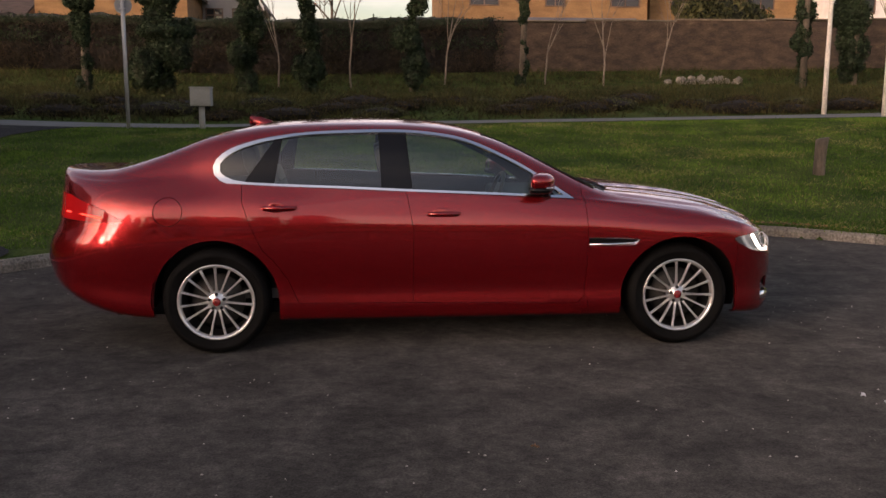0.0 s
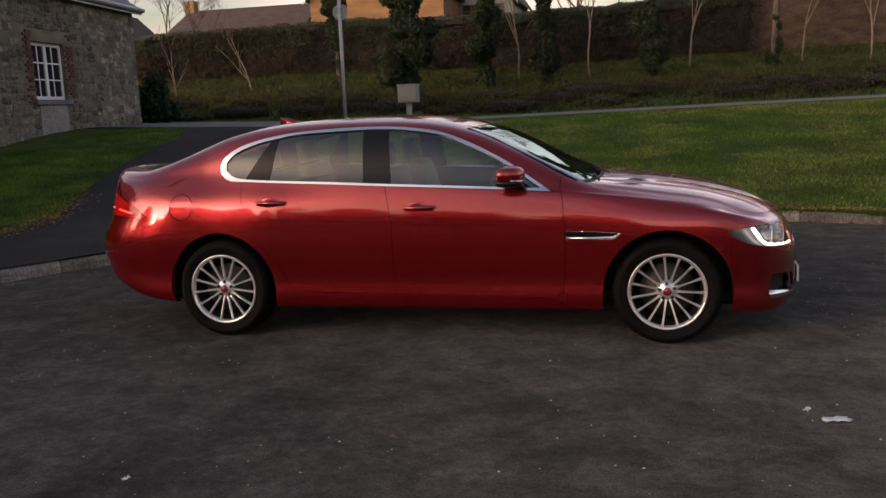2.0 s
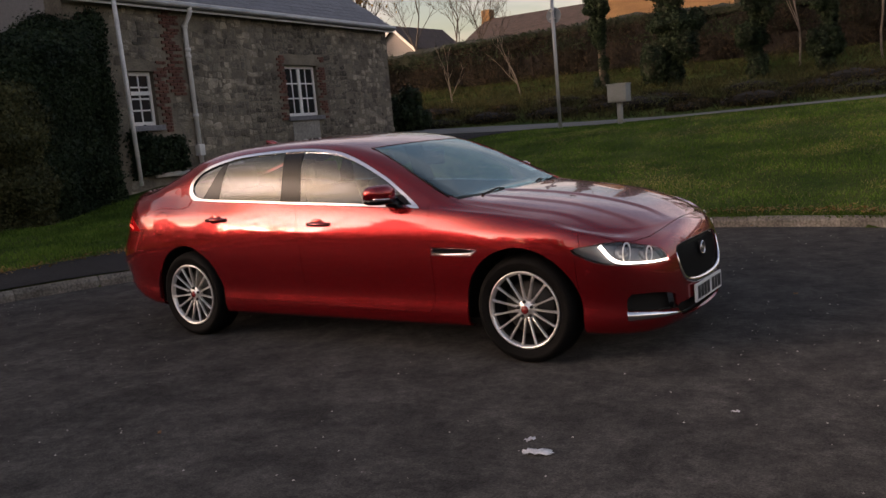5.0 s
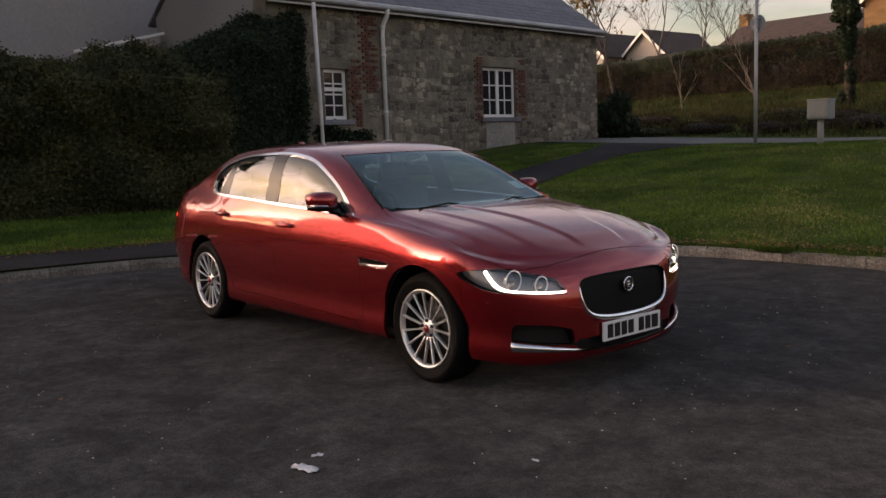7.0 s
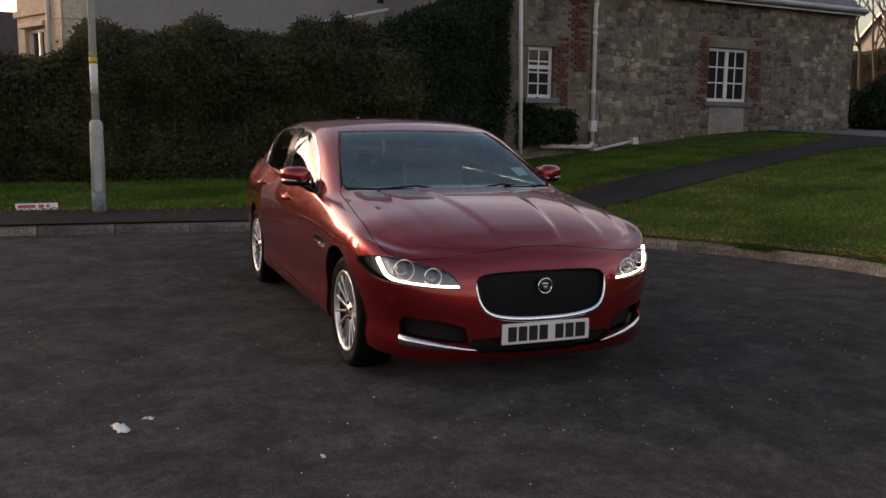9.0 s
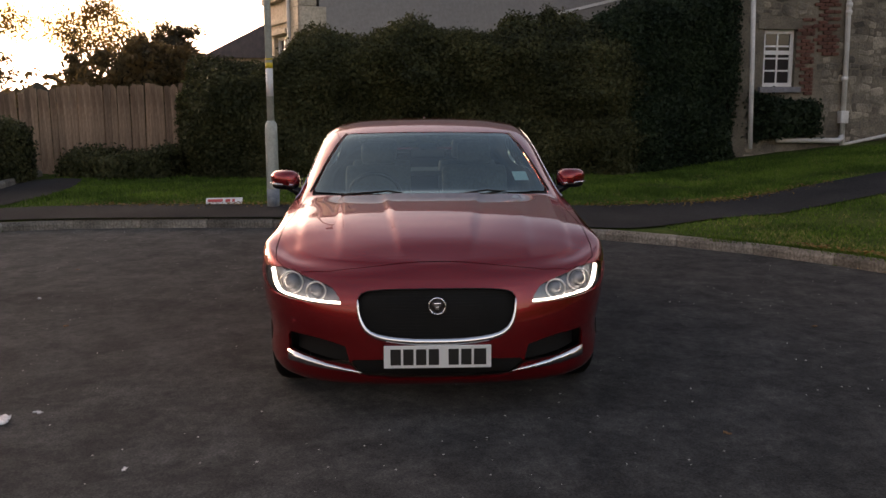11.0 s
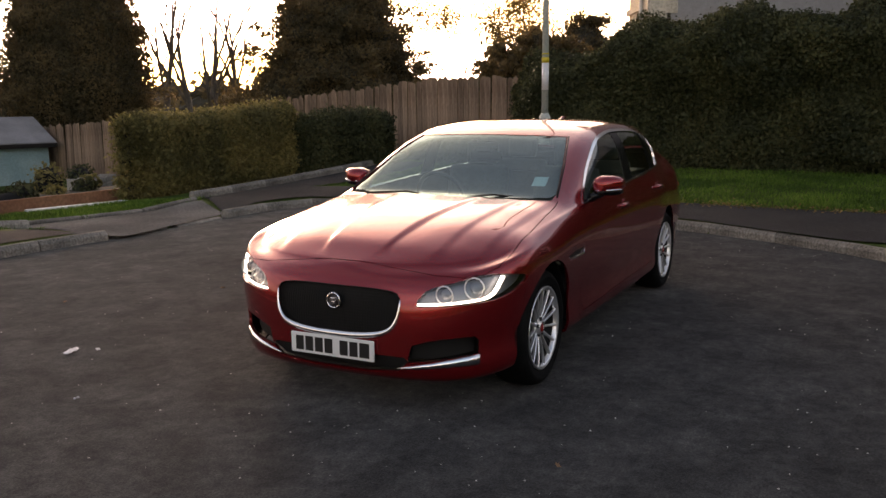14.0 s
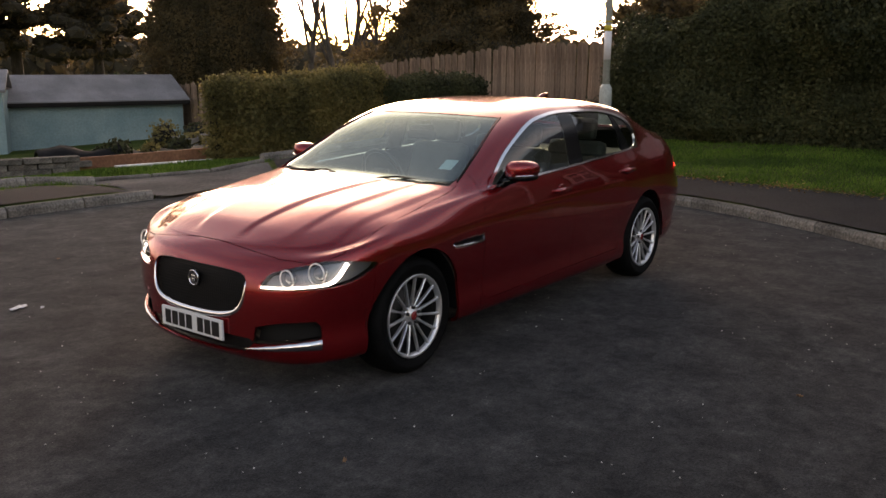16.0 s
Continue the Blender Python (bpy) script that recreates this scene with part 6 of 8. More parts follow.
LAMPGREY = plain("lamp_reflector", (0.115, 0.125, 0.145), 0.32, 0.4)
DRL = glowing("daytime_light", (1.0, 0.97, 0.93), 2.4)
TAILRED = glowing("tail_lamp_red", (0.34, 0.008, 0.010), 0.10)
TAILRED.node_tree.nodes["Principled BSDF"].inputs["Roughness"].default_value = 0.08
TAILGLOW = glowing("tail_lamp_lit", (1.0, 0.06, 0.04), 1.1)
PLATEWHITE = plain("plate_white", (0.72, 0.72, 0.70), 0.4)
PLATEBLACK = plain("plate_black", (0.012, 0.012, 0.012), 0.4)

FRONT_X, REAR_X = 1.62, -1.65
belt_z = curve((-1.65, 1.078), (-1.42, 1.070), (-1.04, 1.052), (-0.71, 1.040), (-0.30, 1.020), (0.16, 1.000), (0.80, 0.965), (1.20, 0.930), (1.62, 0.880))
top_z = curve((-2.55, 1.152), (-2.45, 1.146), (-2.30, 1.144), (-2.13, 1.156), (-2.0, 1.192), (-1.85, 1.245), (-1.65, 1.330), (-1.49, 1.386), (-1.18, 1.444), (-0.93, 1.464), (-0.60, 1.472), (-0.34, 1.469), (-0.09, 1.453), (0.07, 1.428),
              (0.27, 1.372), (0.47, 1.289), (0.67, 1.189), (0.87, 1.085), (1.0, 1.026), (1.12, 1.000), (1.26, 0.990), (1.45, 0.970), (1.65, 0.940), (1.84, 0.898), (2.02, 0.844), (2.12, 0.803), (2.185, 0.777))
belt_y = curve((-1.65, 0.768), (-1.2, 0.830), (-0.4, 0.864), (0.4, 0.868), (1.0, 0.862), (1.62, 0.838))
shoulder_front = curve((0, 0.880), (10, 0.848), (25, 0.797), (45, 0.766), (70, 0.764), (90, 0.777))
shoulder_rear = curve((0, 1.078), (30, 1.078), (60, 1.108), (90, 1.136))
SIDE_W = [0.80, 0.868, 0.892, 0.884, 0.903, 0.912, 0.912, 0.895]
SIDE_Z = [0.205, 0.220, 0.300, 0.400, 0.550, 0.690, 0.800, 0.900]
NOSE_X = [2.21, 2.265, 2.312, 2.320, 2.318, 2.306, 2.280, 2.242, 2.190]
NOSE_Z = [0.165, 0.182, 0.250, 0.340, 0.455, 0.570, 0.660, 0.725]
TAIL_X = [-2.42, -2.48, -2.585, -2.62, -2.635, -2.625, -2.575, -2.555, -2.55]
TAIL_Z = [0.30, 0.325, 0.42, 0.50, 0.58, 0.68, 0.80, 0.96]
UPPER = [(0.975, 0.12), (0.915, 0.50), (0.825, 0.80), (0.72, 0.915), (0.42, 0.98), (0.0, 1.0)]


def smoothstep(t):
    t = min(1.0, max(0.0, t))
    return t * t * (3 - 2 * t)


def body_section(u):
    """Control points of one half section, sill to centre line. u < 0: tail wrap, 0 to 1: sides, above 1: nose wrap."""
    pts = []
    if 0 <= u <= 1:
        x = REAR_X + (FRONT_X - REAR_X) * u
        for w, z in zip(SIDE_W, SIDE_Z):
            flare = 0.020 * math.exp(-((abs(x) - 1.48) / 0.40) ** 2) * math.exp(-((z - 0.70) / 0.20) ** 2)
            lift = 0.03 * max(0.0, -x - 1.2) if z < 0.25 else 0.0
            zz = z + (belt_z(x) - 1.0) * 0.8 * max(0.0, (z - 0.7) / 0.3)
            taper = 1.0 - 0.045 * smoothstep((-x - 1.0) / 0.65)
            pts.append((x, w * taper + flare, zz + lift))
        pts.append((x, belt_y(x), belt_z(x)))
        sp = (x, 0.0, top_z(x))
    else:
        nose = u > 1
        g = (u - 1) if nose else -u
        th = radians(90 * g)
        n = 2.5 if nose else 2.7
        xc = FRONT_X if nose else REAR_X
        side = body_section(1.0 if nose else 0.0)
        sx, cy = math.sin(th) ** (2 / n) if g > 0 else 0.0, max(0.0, math.cos(th)) ** (2 / n) if g < 1 else 0.0
        b = smoothstep(g / 0.66)
        for k in range(9):
            ex = (NOSE_X if nose else TAIL_X)[k]
            nk = (2.9, 2.8, 2.65, 2.6, 2.6, 2.6, 2.6, 2.55, 2.5)[k] if nose else (3.4, 3.4, 3.5, 3.5, 3.5, 3.3, 3.0, 2.8, 2.7)[k]
            sx, cy = math.sin(th) ** (2 / nk) if g > 0 else 0.0, max(0.0, math.cos(th)) ** (2 / nk) if g < 1 else 0.0
            if k == 8:
                z = (shoulder_front if nose else shoulder_rear)(90 * g)
            else:
                z = side[k][2] * (1 - b) + (NOSE_Z if nose else TAIL_Z)[k] * b
            pts.append((xc + (ex - xc) * sx, side[k][1] * cy, z))
        rim = NOSE_RIM if nose else TAIL_RIM
        xs = xc + ((2.08 if nose else -2.36) - xc) * sx
        p8 = pts[8]
        for fy, fz in UPPER:
            x, y = xs + (p8[0] - xs) * fy, p8[1] * fy
            ax = abs(x)
            y8, z8 = np.interp(ax, rim[0], rim[1]), np.interp(ax, rim[0], rim[2])
            pts.append((x, y, top_z(x) + (z8 - top_z(x)) * roll_off(min(1.0, y / (y8 + 1e-6)), 1.0 if nose else 0.0)))
        return np.array(pts)
    p8 = pts[8]
    for fy, fz in UPPER:
        pts.append((sp[0] + (p8[0] - sp[0]) * fy, p8[1] * fy, sp[2] + (p8[2] - sp[2]) * roll_off(fy, smoothstep((sp[0] - 0.9) / 0.6))))
    return np.array(pts)


edge_fall = curve(*[(fy, 1 - fz) for fy, fz in UPPER[::-1]], (1.0, 1.0))


def roll_off(r, soft):
    """How far the skin has dropped from the centre line to the shoulder; soft: the even crown of the bonnet."""
    return edge_fall(r) * (1 - soft) + r ** 3.4 * soft


def shoulder_rim(nose):
    """The shoulder line round one end: distances from the middle, half widths, heights."""
    xs, ys, zs = [], [], []
    for g in np.linspace(0, 1, 60):
        n, th = (2.5 if nose else 2.7), radians(90 * g)
        xc, ex = (FRONT_X, NOSE_X[8]) if nose else (REAR_X, TAIL_X[8])
        xs.append(abs(xc + (ex - xc) * math.sin(th) ** (2 / n)))
        ys.append(belt_y(xc) * max(0.0, math.cos(th)) ** (2 / n))
        zs.append((shoulder_front if nose else shoulder_rear)(90 * g))
    return xs, ys, zs


NOSE_RIM, TAIL_RIM = shoulder_rim(True), shoulder_rim(False)
SUBS = [2, 3, 3, 4, 4, 3, 3, 4, 3, 4, 4, 6, 16, 20]


def refine(pts):
    """Smooth dense points along one section."""
    ext = np.vstack([pts, pts[-2] * (1, -1, 1)])
    s = np.concatenate([[0], np.cumsum(np.linalg.norm(np.diff(ext, axis=0), axis=1) + 1e-4)])
    fs = [curve(*zip(s, ext[:, c])) for c in range(3)]
    at = []
    for k, m in enumerate(SUBS):
        at += list(np.linspace(s[k], s[k + 1], m, endpoint=False))
    at.append(s[len(SUBS)])
    return [[f(a) for f in fs] for a in at]


def bonnet_relief(x, y):
    """The raised middle of the bonnet and its two pairs of creases."""
    on = smoothstep((x - 1.0) / 0.12) * smoothstep((2.24 - x) / 0.25)
    yc = 0.175 + 0.115 * (2.2 - x)
    yo = 0.50 + 0.05 * (1.9 - x)
    ye = 0.715 + 0.03 * (1.7 - x)
    return on * (0.007 * (1 - smoothstep((y - ye + 0.014) / 0.028)) + 0.010 * (1 - smoothstep((y - yc + 0.012) / 0.024)) + 0.007 * (1 - smoothstep((y - yo + 0.018) / 0.036)))


US = [-g for g in np.linspace(1, 0, 15)[:-1]] + list(np.linspace(0, 1, 84)) + [1 + g for g in np.linspace(0, 1, 27)[1:]]
grid = np.array([refine(body_section(u)) for u in US])
for i in range(grid.shape[0]):
    for k in range(grid.shape[1]):
        x, y, z = grid[i, k]
        if x > 1.0 and k > 30:
            grid[i, k, 2] = z + bonnet_relief(x, y)
grid[:, -1, 1] = 0.0
grid[0, :, 1] = 0.0
grid[-1, :, 1] = 0.0
bb = bmesh.new()
gvv = [[bb.verts.new(grid[i, k]) for k in range(grid.shape[1])] for i in range(grid.shape[0])]
for i in range(grid.shape[0] - 1):
    for k in range(grid.shape[1] - 1):
        bb.faces.new((gvv[i][k], gvv[i + 1][k], gvv[i + 1][k + 1], gvv[i][k + 1]))
bmesh.ops.remove_doubles(bb, verts=bb.verts, dist=0.0004)

VIEWS = {"side": ((1, 0, 0), (0, 0, 1)), "front": ((0, 1, 0), (0, 0, 1)), "plan": ((1, 0, 0), (0, 1, 0)), "corner": ((-0.7071, 0.7071, 0), (0, 0, 1))}


def seen_from(view, co):
    e1, e2 = VIEWS[view]
    return co.x * e1[0] + co.y * e1[1] + co.z * e1[2], co.x * e2[0] + co.y * e2[1] + co.z * e2[2]


def score(view, line, where, closed=True):
    """Cuts the body's faces exactly along a line drawn in one view."""
    e1, e2 = Vector(VIEWS[view][0]), Vector(VIEWS[view][1])
    n = len(line)
    xs, ys = [p[0] for p in line], [p[1] for p in line]

    def bounds(f):
        q = [seen_from(view, v.co) for v in f.verts]
        return min(p[0] for p in q), max(p[0] for p in q), min(p[1] for p in q), max(p[1] for p in q)
    near = {}
    for f in bb.faces:
        if where(f.calc_center_median()):
            q = bounds(f)
            if not (q[1] < min(xs) or q[0] > max(xs) or q[3] < min(ys) or q[2] > max(ys)):
                near[f] = q
    for i in range(n if closed else n - 1):
        a, b = line[i], line[(i + 1) % n]
        lo, hi = (min(a[0], b[0]) - 2e-4, min(a[1], b[1]) - 2e-4), (max(a[0], b[0]) + 2e-4, max(a[1], b[1]) + 2e-4)
        geom = set()
        for f, q in near.items():
            if q[1] < lo[0] or q[0] > hi[0] or q[3] < lo[1] or q[2] > hi[1]:
                continue
            geom.add(f)
            geom.update(f.edges)
            geom.update(f.verts)
        if geom:
            d = (b[0] - a[0], b[1] - a[1])
            no = (e1 * -d[1] + e2 * d[0]).normalized()
            ret = bmesh.ops.bisect_plane(bb, geom=list(geom), dist=1e-5, plane_co=e1 * a[0] + e2 * a[1], plane_no=no)
            near = {f: q for f, q in near.items() if f.is_valid and f not in geom}
            for f in list(geom) + ret["geom"]:
                if isinstance(f, bmesh.types.BMFace) and f.is_valid:
                    near[f] = bounds(f)


def circle(cx, cz, r, n=28, a0=0.0, a1=math.tau):
    return [(cx + r * math.cos(a0 + (a1 - a0) * i / n), cz + r * math.sin(a0 + (a1 - a0) * i / n)) for i in range(n)]


def rounded(pts, step=0.03, closed=True):
    """A smooth outline through a few points."""
    q = np.array(list(pts) + ([pts[0], pts[1], pts[2]] if closed else []), float)
    if not closed:
        return [tuple(p) for p in smooth_line(q, step)]
    m = len(pts)
    out = []
    for i in range(m):
        a, b, c, d = (np.array(pts[(i + j - 1) % m], float) for j in range(4))
        k = max(1, int(np.linalg.norm(c - b) / step))
        for t in np.linspace(0, 1, k, endpoint=False):
            out.append(tuple(0.5 * (2 * b + (c - a) * t + (2 * a - 5 * b + 4 * c - d) * t * t + (3 * b - a - 3 * c + d) * t ** 3)))
    return out


def arch(cx):
    return [(cx - 0.388, -0.1)] + [(cx + 0.388 * math.cos(a), 0.338 + 0.388 * math.sin(a)) for a in np.linspace(math.pi, 0, 25)] + [(cx + 0.388, -0.1)]


SIDE_TOP = [(-1.40, 1.0695), (-1.465, 1.10), (-1.49, 1.155), (-1.472, 1.215), (-1.38, 1.283), (-1.23, 1.332), (-1.08, 1.362), (-0.90, 1.383), (-0.65, 1.396), (-0.40, 1.399), (-0.21, 1.391), (0.0, 1.364), (0.15, 1.322), (0.33, 1.243), (0.51, 1.146), (0.68, 1.032), (0.775, 0.968)]
DLO = rounded(SIDE_TOP, 0.05, False) + [(x, belt_z(x) + 0.001) for x in np.linspace(0.70, -1.33, 16)]
GLASS_TOP = [(-1.36, 1.091), (-1.43, 1.122), (-1.449, 1.163), (-1.432, 1.208), (-1.35, 1.267), (-1.22, 1.313), (-1.06, 1.346), (-0.90, 1.367), (-0.65, 1.378), (-0.40, 1.382), (-0.21, 1.375), (-0.005, 1.348), (0.137, 1.308), (0.317, 1.230), (0.497, 1.134), (0.65, 1.030), (0.710, 0.990)]
GLASS = rounded(GLASS_TOP, 0.05, False) + [(x, belt_z(x) + 0.015) for x in np.linspace(0.64, -1.27, 14)]
FDOOR = [(-0.295, 1.021), (-0.27, 0.90), (-0.250, 0.78), (-0.250, 0.318), (0.80, 0.296), (0.848, 0.345), (0.862, 0.55), (0.860, 0.78), (0.845, 0.964)]
RDOOR = [(-0.295, 1.021), (-0.27, 0.90), (-0.250, 0.78), (-0.250, 0.318), (-0.97, 0.325), (-1.03, 0.47), (-1.10, 0.575), (-1.185, 0.665), (-1.262, 0.83), (-1.305, 0.96), (-1.312, 1.065)]
BONNET = [(2.185, -0.01), (2.184, 0.20), (2.178, 0.40), (2.166, 0.53), (2.12, 0.672), (2.06, 0.762), (1.99, 0.815), (1.87, 0.828), (1.585, 0.820), (1.234, 0.790), (1.013, 0.775), (0.965, 0.765), (1.005, 0.72), (1.055, 0.55), (1.075, 0.35), (1.088, -0.01)]
SCREEN = [(1.048, -0.01), (1.034, 0.30), (1.006, 0.55), (0.962, 0.712), (0.90, 0.732), (0.60, 0.665), (0.40, 0.612), (0.215, 0.560), (0.235, 0.45), (0.245, 0.25), (0.25, -0.01)]
REARGLASS = [(-1.26, -0.01), (-1.27, 0.45), (-1.36, 0.58), (-1.70, 0.60), (-1.93, 0.56), (-2.0, 0.35), (-2.02, -0.01)]
HEADLAMP = rounded([(-1.266, 0.583), (-1.15, 0.584), (-1.0, 0.594), (-0.87, 0.608), (-0.775, 0.630), (-0.71, 0.660), (-0.648, 0.708), (-0.765, 0.731), (-0.865, 0.739), (-0.955, 0.730), (-1.03, 0.712), (-1.15, 0.683), (-1.215, 0.656), (-1.252, 0.616)], 0.03)
GRILLE = [(-0.01, 0.661), (0.20, 0.660), (0.31, 0.653), (0.362, 0.641), (0.384, 0.612), (0.383, 0.560), (0.368, 0.500), (0.33, 0.452), (0.25, 0.424), (0.12, 0.411), (-0.01, 0.409)]
INTAKE = [(0.425, 0.285), (0.45, 0.378), (0.52, 0.398), (0.60, 0.414), (0.735, 0.424), (0.748, 0.40), (0.748, 0.330), (0.65, 0.312), (0.56, 0.298)]
LOWERGRILLE = [(-0.01, 0.318), (0.28, 0.318), (0.41, 0.312), (0.43, 0.29), (0.37, 0.232), (0.20, 0.214), (-0.01, 0.212)]
VENT = [(0.870, 0.672), (0.868, 0.722), (1.05, 0.720), (1.208, 0.710), (1.165, 0.676), (1.05, 0.671)]
TAILLAMP = [(-2.70, 1.010), (-2.40, 0.995), (-2.29, 0.960), (-2.14, 0.909), (-2.024, 0.842), (-2.206, 0.838), (-2.45, 0.846), (-2.70, 0.852)]
FUEL = circle(-1.755, 0.902, 0.088)

is_front = lambda c: c.x > 1.90 and c.z < 0.80
score("side", arch(1.48), lambda c: c.y > 0.5 and 1.0 < c.x < 2.0, False)
score("side", arch(-1.48), lambda c: c.y > 0.5 and -2.0 < c.x < -1.0, False)
score("side", DLO, lambda c: c.y > 0.5 and c.z > 0.92)
score("side", GLASS, lambda c: c.y > 0.5 and c.z > 0.92)
SPLITS = [((-1.310, 1.06), (-1.090, 1.37)), ((-1.115, 1.04), (-1.055, 1.39)), ((-0.445, 1.02), (-0.465, 1.41)), ((-0.250, 1.0), (-0.290, 1.41))]
for a, b in SPLITS:
    score("side", [a, b], lambda c: c.y > 0.5 and c.z > 1.0, False)
score("side", FDOOR, lambda c: c.y > 0.5 and c.z < 1.05)
score("side", RDOOR, lambda c: c.y > 0.5 and c.z < 1.10)
score("side", VENT, lambda c: c.y > 0.7 and c.z < 0.8)
score("side", FUEL, lambda c: c.y > 0.5 and c.x < -1.6)
score("side", TAILLAMP, lambda c: c.x < -1.95)
score("plan", BONNET, lambda c: c.x > 0.8 and c.z > 0.69)
score("plan", SCREEN, lambda c: -0.1 < c.x < 1.12 and c.z > 0.97)
score("plan", REARGLASS, lambda c: -2.1 < c.x < -1.2 and c.z > 1.09)
score("corner", HEADLAMP, lambda c: c.x > 1.6 and c.z < 0.82)
score("front", GRILLE, is_front)
score("front", INTAKE, is_front)
score("front", LOWERGRILLE, is_front)

POLY = {k: np.array(v) for k, v in dict(dlo=DLO, glass=GLASS, fdoor=FDOOR, rdoor=RDOOR, bonnet=BONNET, screen=SCREEN, rear=REARGLASS, lamp=HEADLAMP, grille=GRILLE, intake=INTAKE, lower=LOWERGRILLE, vent=VENT, tail=TAILLAMP, fuel=FUEL,
                                        arch_f=arch(1.48), arch_r=arch(-1.48)).items()}


def region_of(c):
    def isin(key, view):
        p = seen_from(view, c)
        return bool(inside(POLY[key], np.array([p[0]]), np.array([p[1]]))[0])
    if c.y > 0.5 and (isin("arch_f", "side") or isin("arch_r", "side")):
        return None
    if c.x > 1.6 and c.z < 0.82 and isin("lamp", "corner"):
        return "headlamp"
    if c.x > 0.8 and c.z > 0.69 and isin("bonnet", "plan"):
        return "bonnet"
    if c.z > 0.97 and -0.1 < c.x < 1.12 and isin("screen", "plan"):
        return "windscreen"
    if c.z > 1.09 and c.x < -1.2 and isin("rear", "plan"):
        return "rear_window"
    if c.y > 0.5 and c.z > 0.92:
        if isin("glass", "side"):
            t = [(b[0] - a[0]) * (c.z - a[1]) / (b[1] - a[1]) + a[0] for a, b in SPLITS]
            return "quarter_glass" if c.x < t[0] else "black_pillar" if c.x < t[1] else "rear_glass" if c.x < t[2] else "centre_pillar" if c.x < t[3] else "front_glass"
        if isin("dlo", "side"):
            return "chrome_surround"
    if is_front(c):
        for k in ("grille", "intake", "lower"):
            if isin(k, "front"):
                return k
    if c.x < -1.95 and isin("tail", "side"):
        return "tail"
    if c.y > 0.5 and c.x < -1.6 and isin("fuel", "side"):
        return "fuel_flap"
    if c.y > 0.7 and c.z < 0.8 and isin("vent", "side"):
        return "vent"
    if c.y > 0.5 and c.z < 1.08:
        if isin("fdoor", "side"):
            return "front_door"
        if isin("rdoor", "side"):
            return "rear_door"
    if c.x > 0.86 and c.x < 1.12 and c.z > 0.955 and c.y < 0.735:
        return "cowl"
    if c.x > 0.85:
        return "bumper" if c.x > 1.87 and c.z < 0.80 else "wing"
    return "shell"


bb.normal_update()
regions = {}
for f in bb.faces:
    r = region_of(f.calc_center_median())
    if r:
        regions.setdefault(r, []).append(f)
nsum = bb.verts[:] and sum((v.normal.dot(Vector((0, 1, 0))) for v in bb.verts if 0.85 < v.co.y), 0.0)
OUT = 1.0 if nsum > 0 else -1.0


def panel_mesh(name, faces, sides=(1,), gap=0.0018, flange=0.014, push=0.0):
    """One panel from the body's skin: pulled in a hair at its rim, with a turned-in edge. sides: 1 left, -1 right, both to weld over the middle."""
    vid, co, nr, fc = {}, [], [], []
    for s in sides:
        for f in faces:
            idx = []
            for v in f.verts:
                key = (round(v.co.x, 5), round(s * v.co.y, 5) + 0.0, round(v.co.z, 5))
                if key not in vid:
                    vid[key] = len(co)
                    nn = v.normal * OUT
                    if abs(v.co.y) < 1e-4:
                        nn = Vector((nn.x, 0, nn.z)).normalized()
                    co.append(np.array((v.co.x, s * v.co.y, v.co.z)))
                    nr.append(np.array((nn.x, s * nn.y, nn.z)))
                idx.append(vid[key])
            idx = [q for j, q in enumerate(idx) if q != idx[j - 1]]
            if len(idx) > 2:
                fc.append(idx if s * OUT > 0 else idx[::-1])
    edges = {}
    for i, f in enumerate(fc):
        for a, b in zip(f, f[1:] + f[:1]):
            edges.setdefault((min(a, b), max(a, b)), []).append((a, b, i))
    rim = [e[0] for e in edges.values() if len(e) == 1]
    inw = {}
    for a, b, i in rim:
        mid = sum(co[q] for q in fc[i]) / len(fc[i])
        t = co[b] - co[a]
        t = t / (np.linalg.norm(t) + 1e-9)
        d = mid - (co[a] + co[b]) / 2
        d = d - t * d.dot(t)
        d = d / (np.linalg.norm(d) + 1e-9)
        for q in (a, b):
            inw[q] = inw.get(q, 0) + d
    base = [c.copy() for c in co]
    if gap:
        for q, d in inw.items():
            base[q] = co[q] + d / (np.linalg.norm(d) + 1e-9) * gap
    base = [c + n * push for c, n in zip(base, nr)]
    n0 = len(base)
    dup, deep = {}, {}
    nrm = list(nr)
    if flange:
        for q in inw:
            dup[q] = len(base)
            base.append(base[q].copy())
            nrm.append(-inw[q] / (np.linalg.norm(inw[q]) + 1e-9))
            deep[q] = len(base)
            base.append(base[q] - nr[q] * flange)
            nrm.append(-inw[q] / (np.linalg.norm(inw[q]) + 1e-9))
        for a, b, i in rim:
            fc.append([dup[b], dup[a], deep[a], deep[b]])
    me = mesh_of(name, base, fc, True)
    me.normals_split_custom_set_from_vertices([tuple(n) for n in nrm])
    return me


car = thing("saloon_car", (0, 0, 0), "glossy deep red four-door saloon with chrome trim and lit daytime lights", "car")
LR = (1, -1)
shell_faces = regions["shell"]
part("body_shell", panel_mesh("body_shell", shell_faces, LR), PAINT, car)
bonnet = part("bonnet", panel_mesh("bonnet", regions["bonnet"], LR, 0.0032), PAINT, car)
part("front_bumper", panel_mesh("front_bumper", regions["bumper"], LR, 0.0012), PAINT, car)
part("cowl", panel_mesh("cowl", regions["cowl"], LR, 0.0, 0.02, -0.012), MATTBLACK, car)
part("windscreen", panel_mesh("windscreen", regions["windscreen"], LR, 0.003, 0.0, -0.003), SCREENGLASS, car)
part("rear_window", panel_mesh("rear_window", regions["rear_window"], LR, 0.003, 0.0, -0.003), CARGLASS, car)
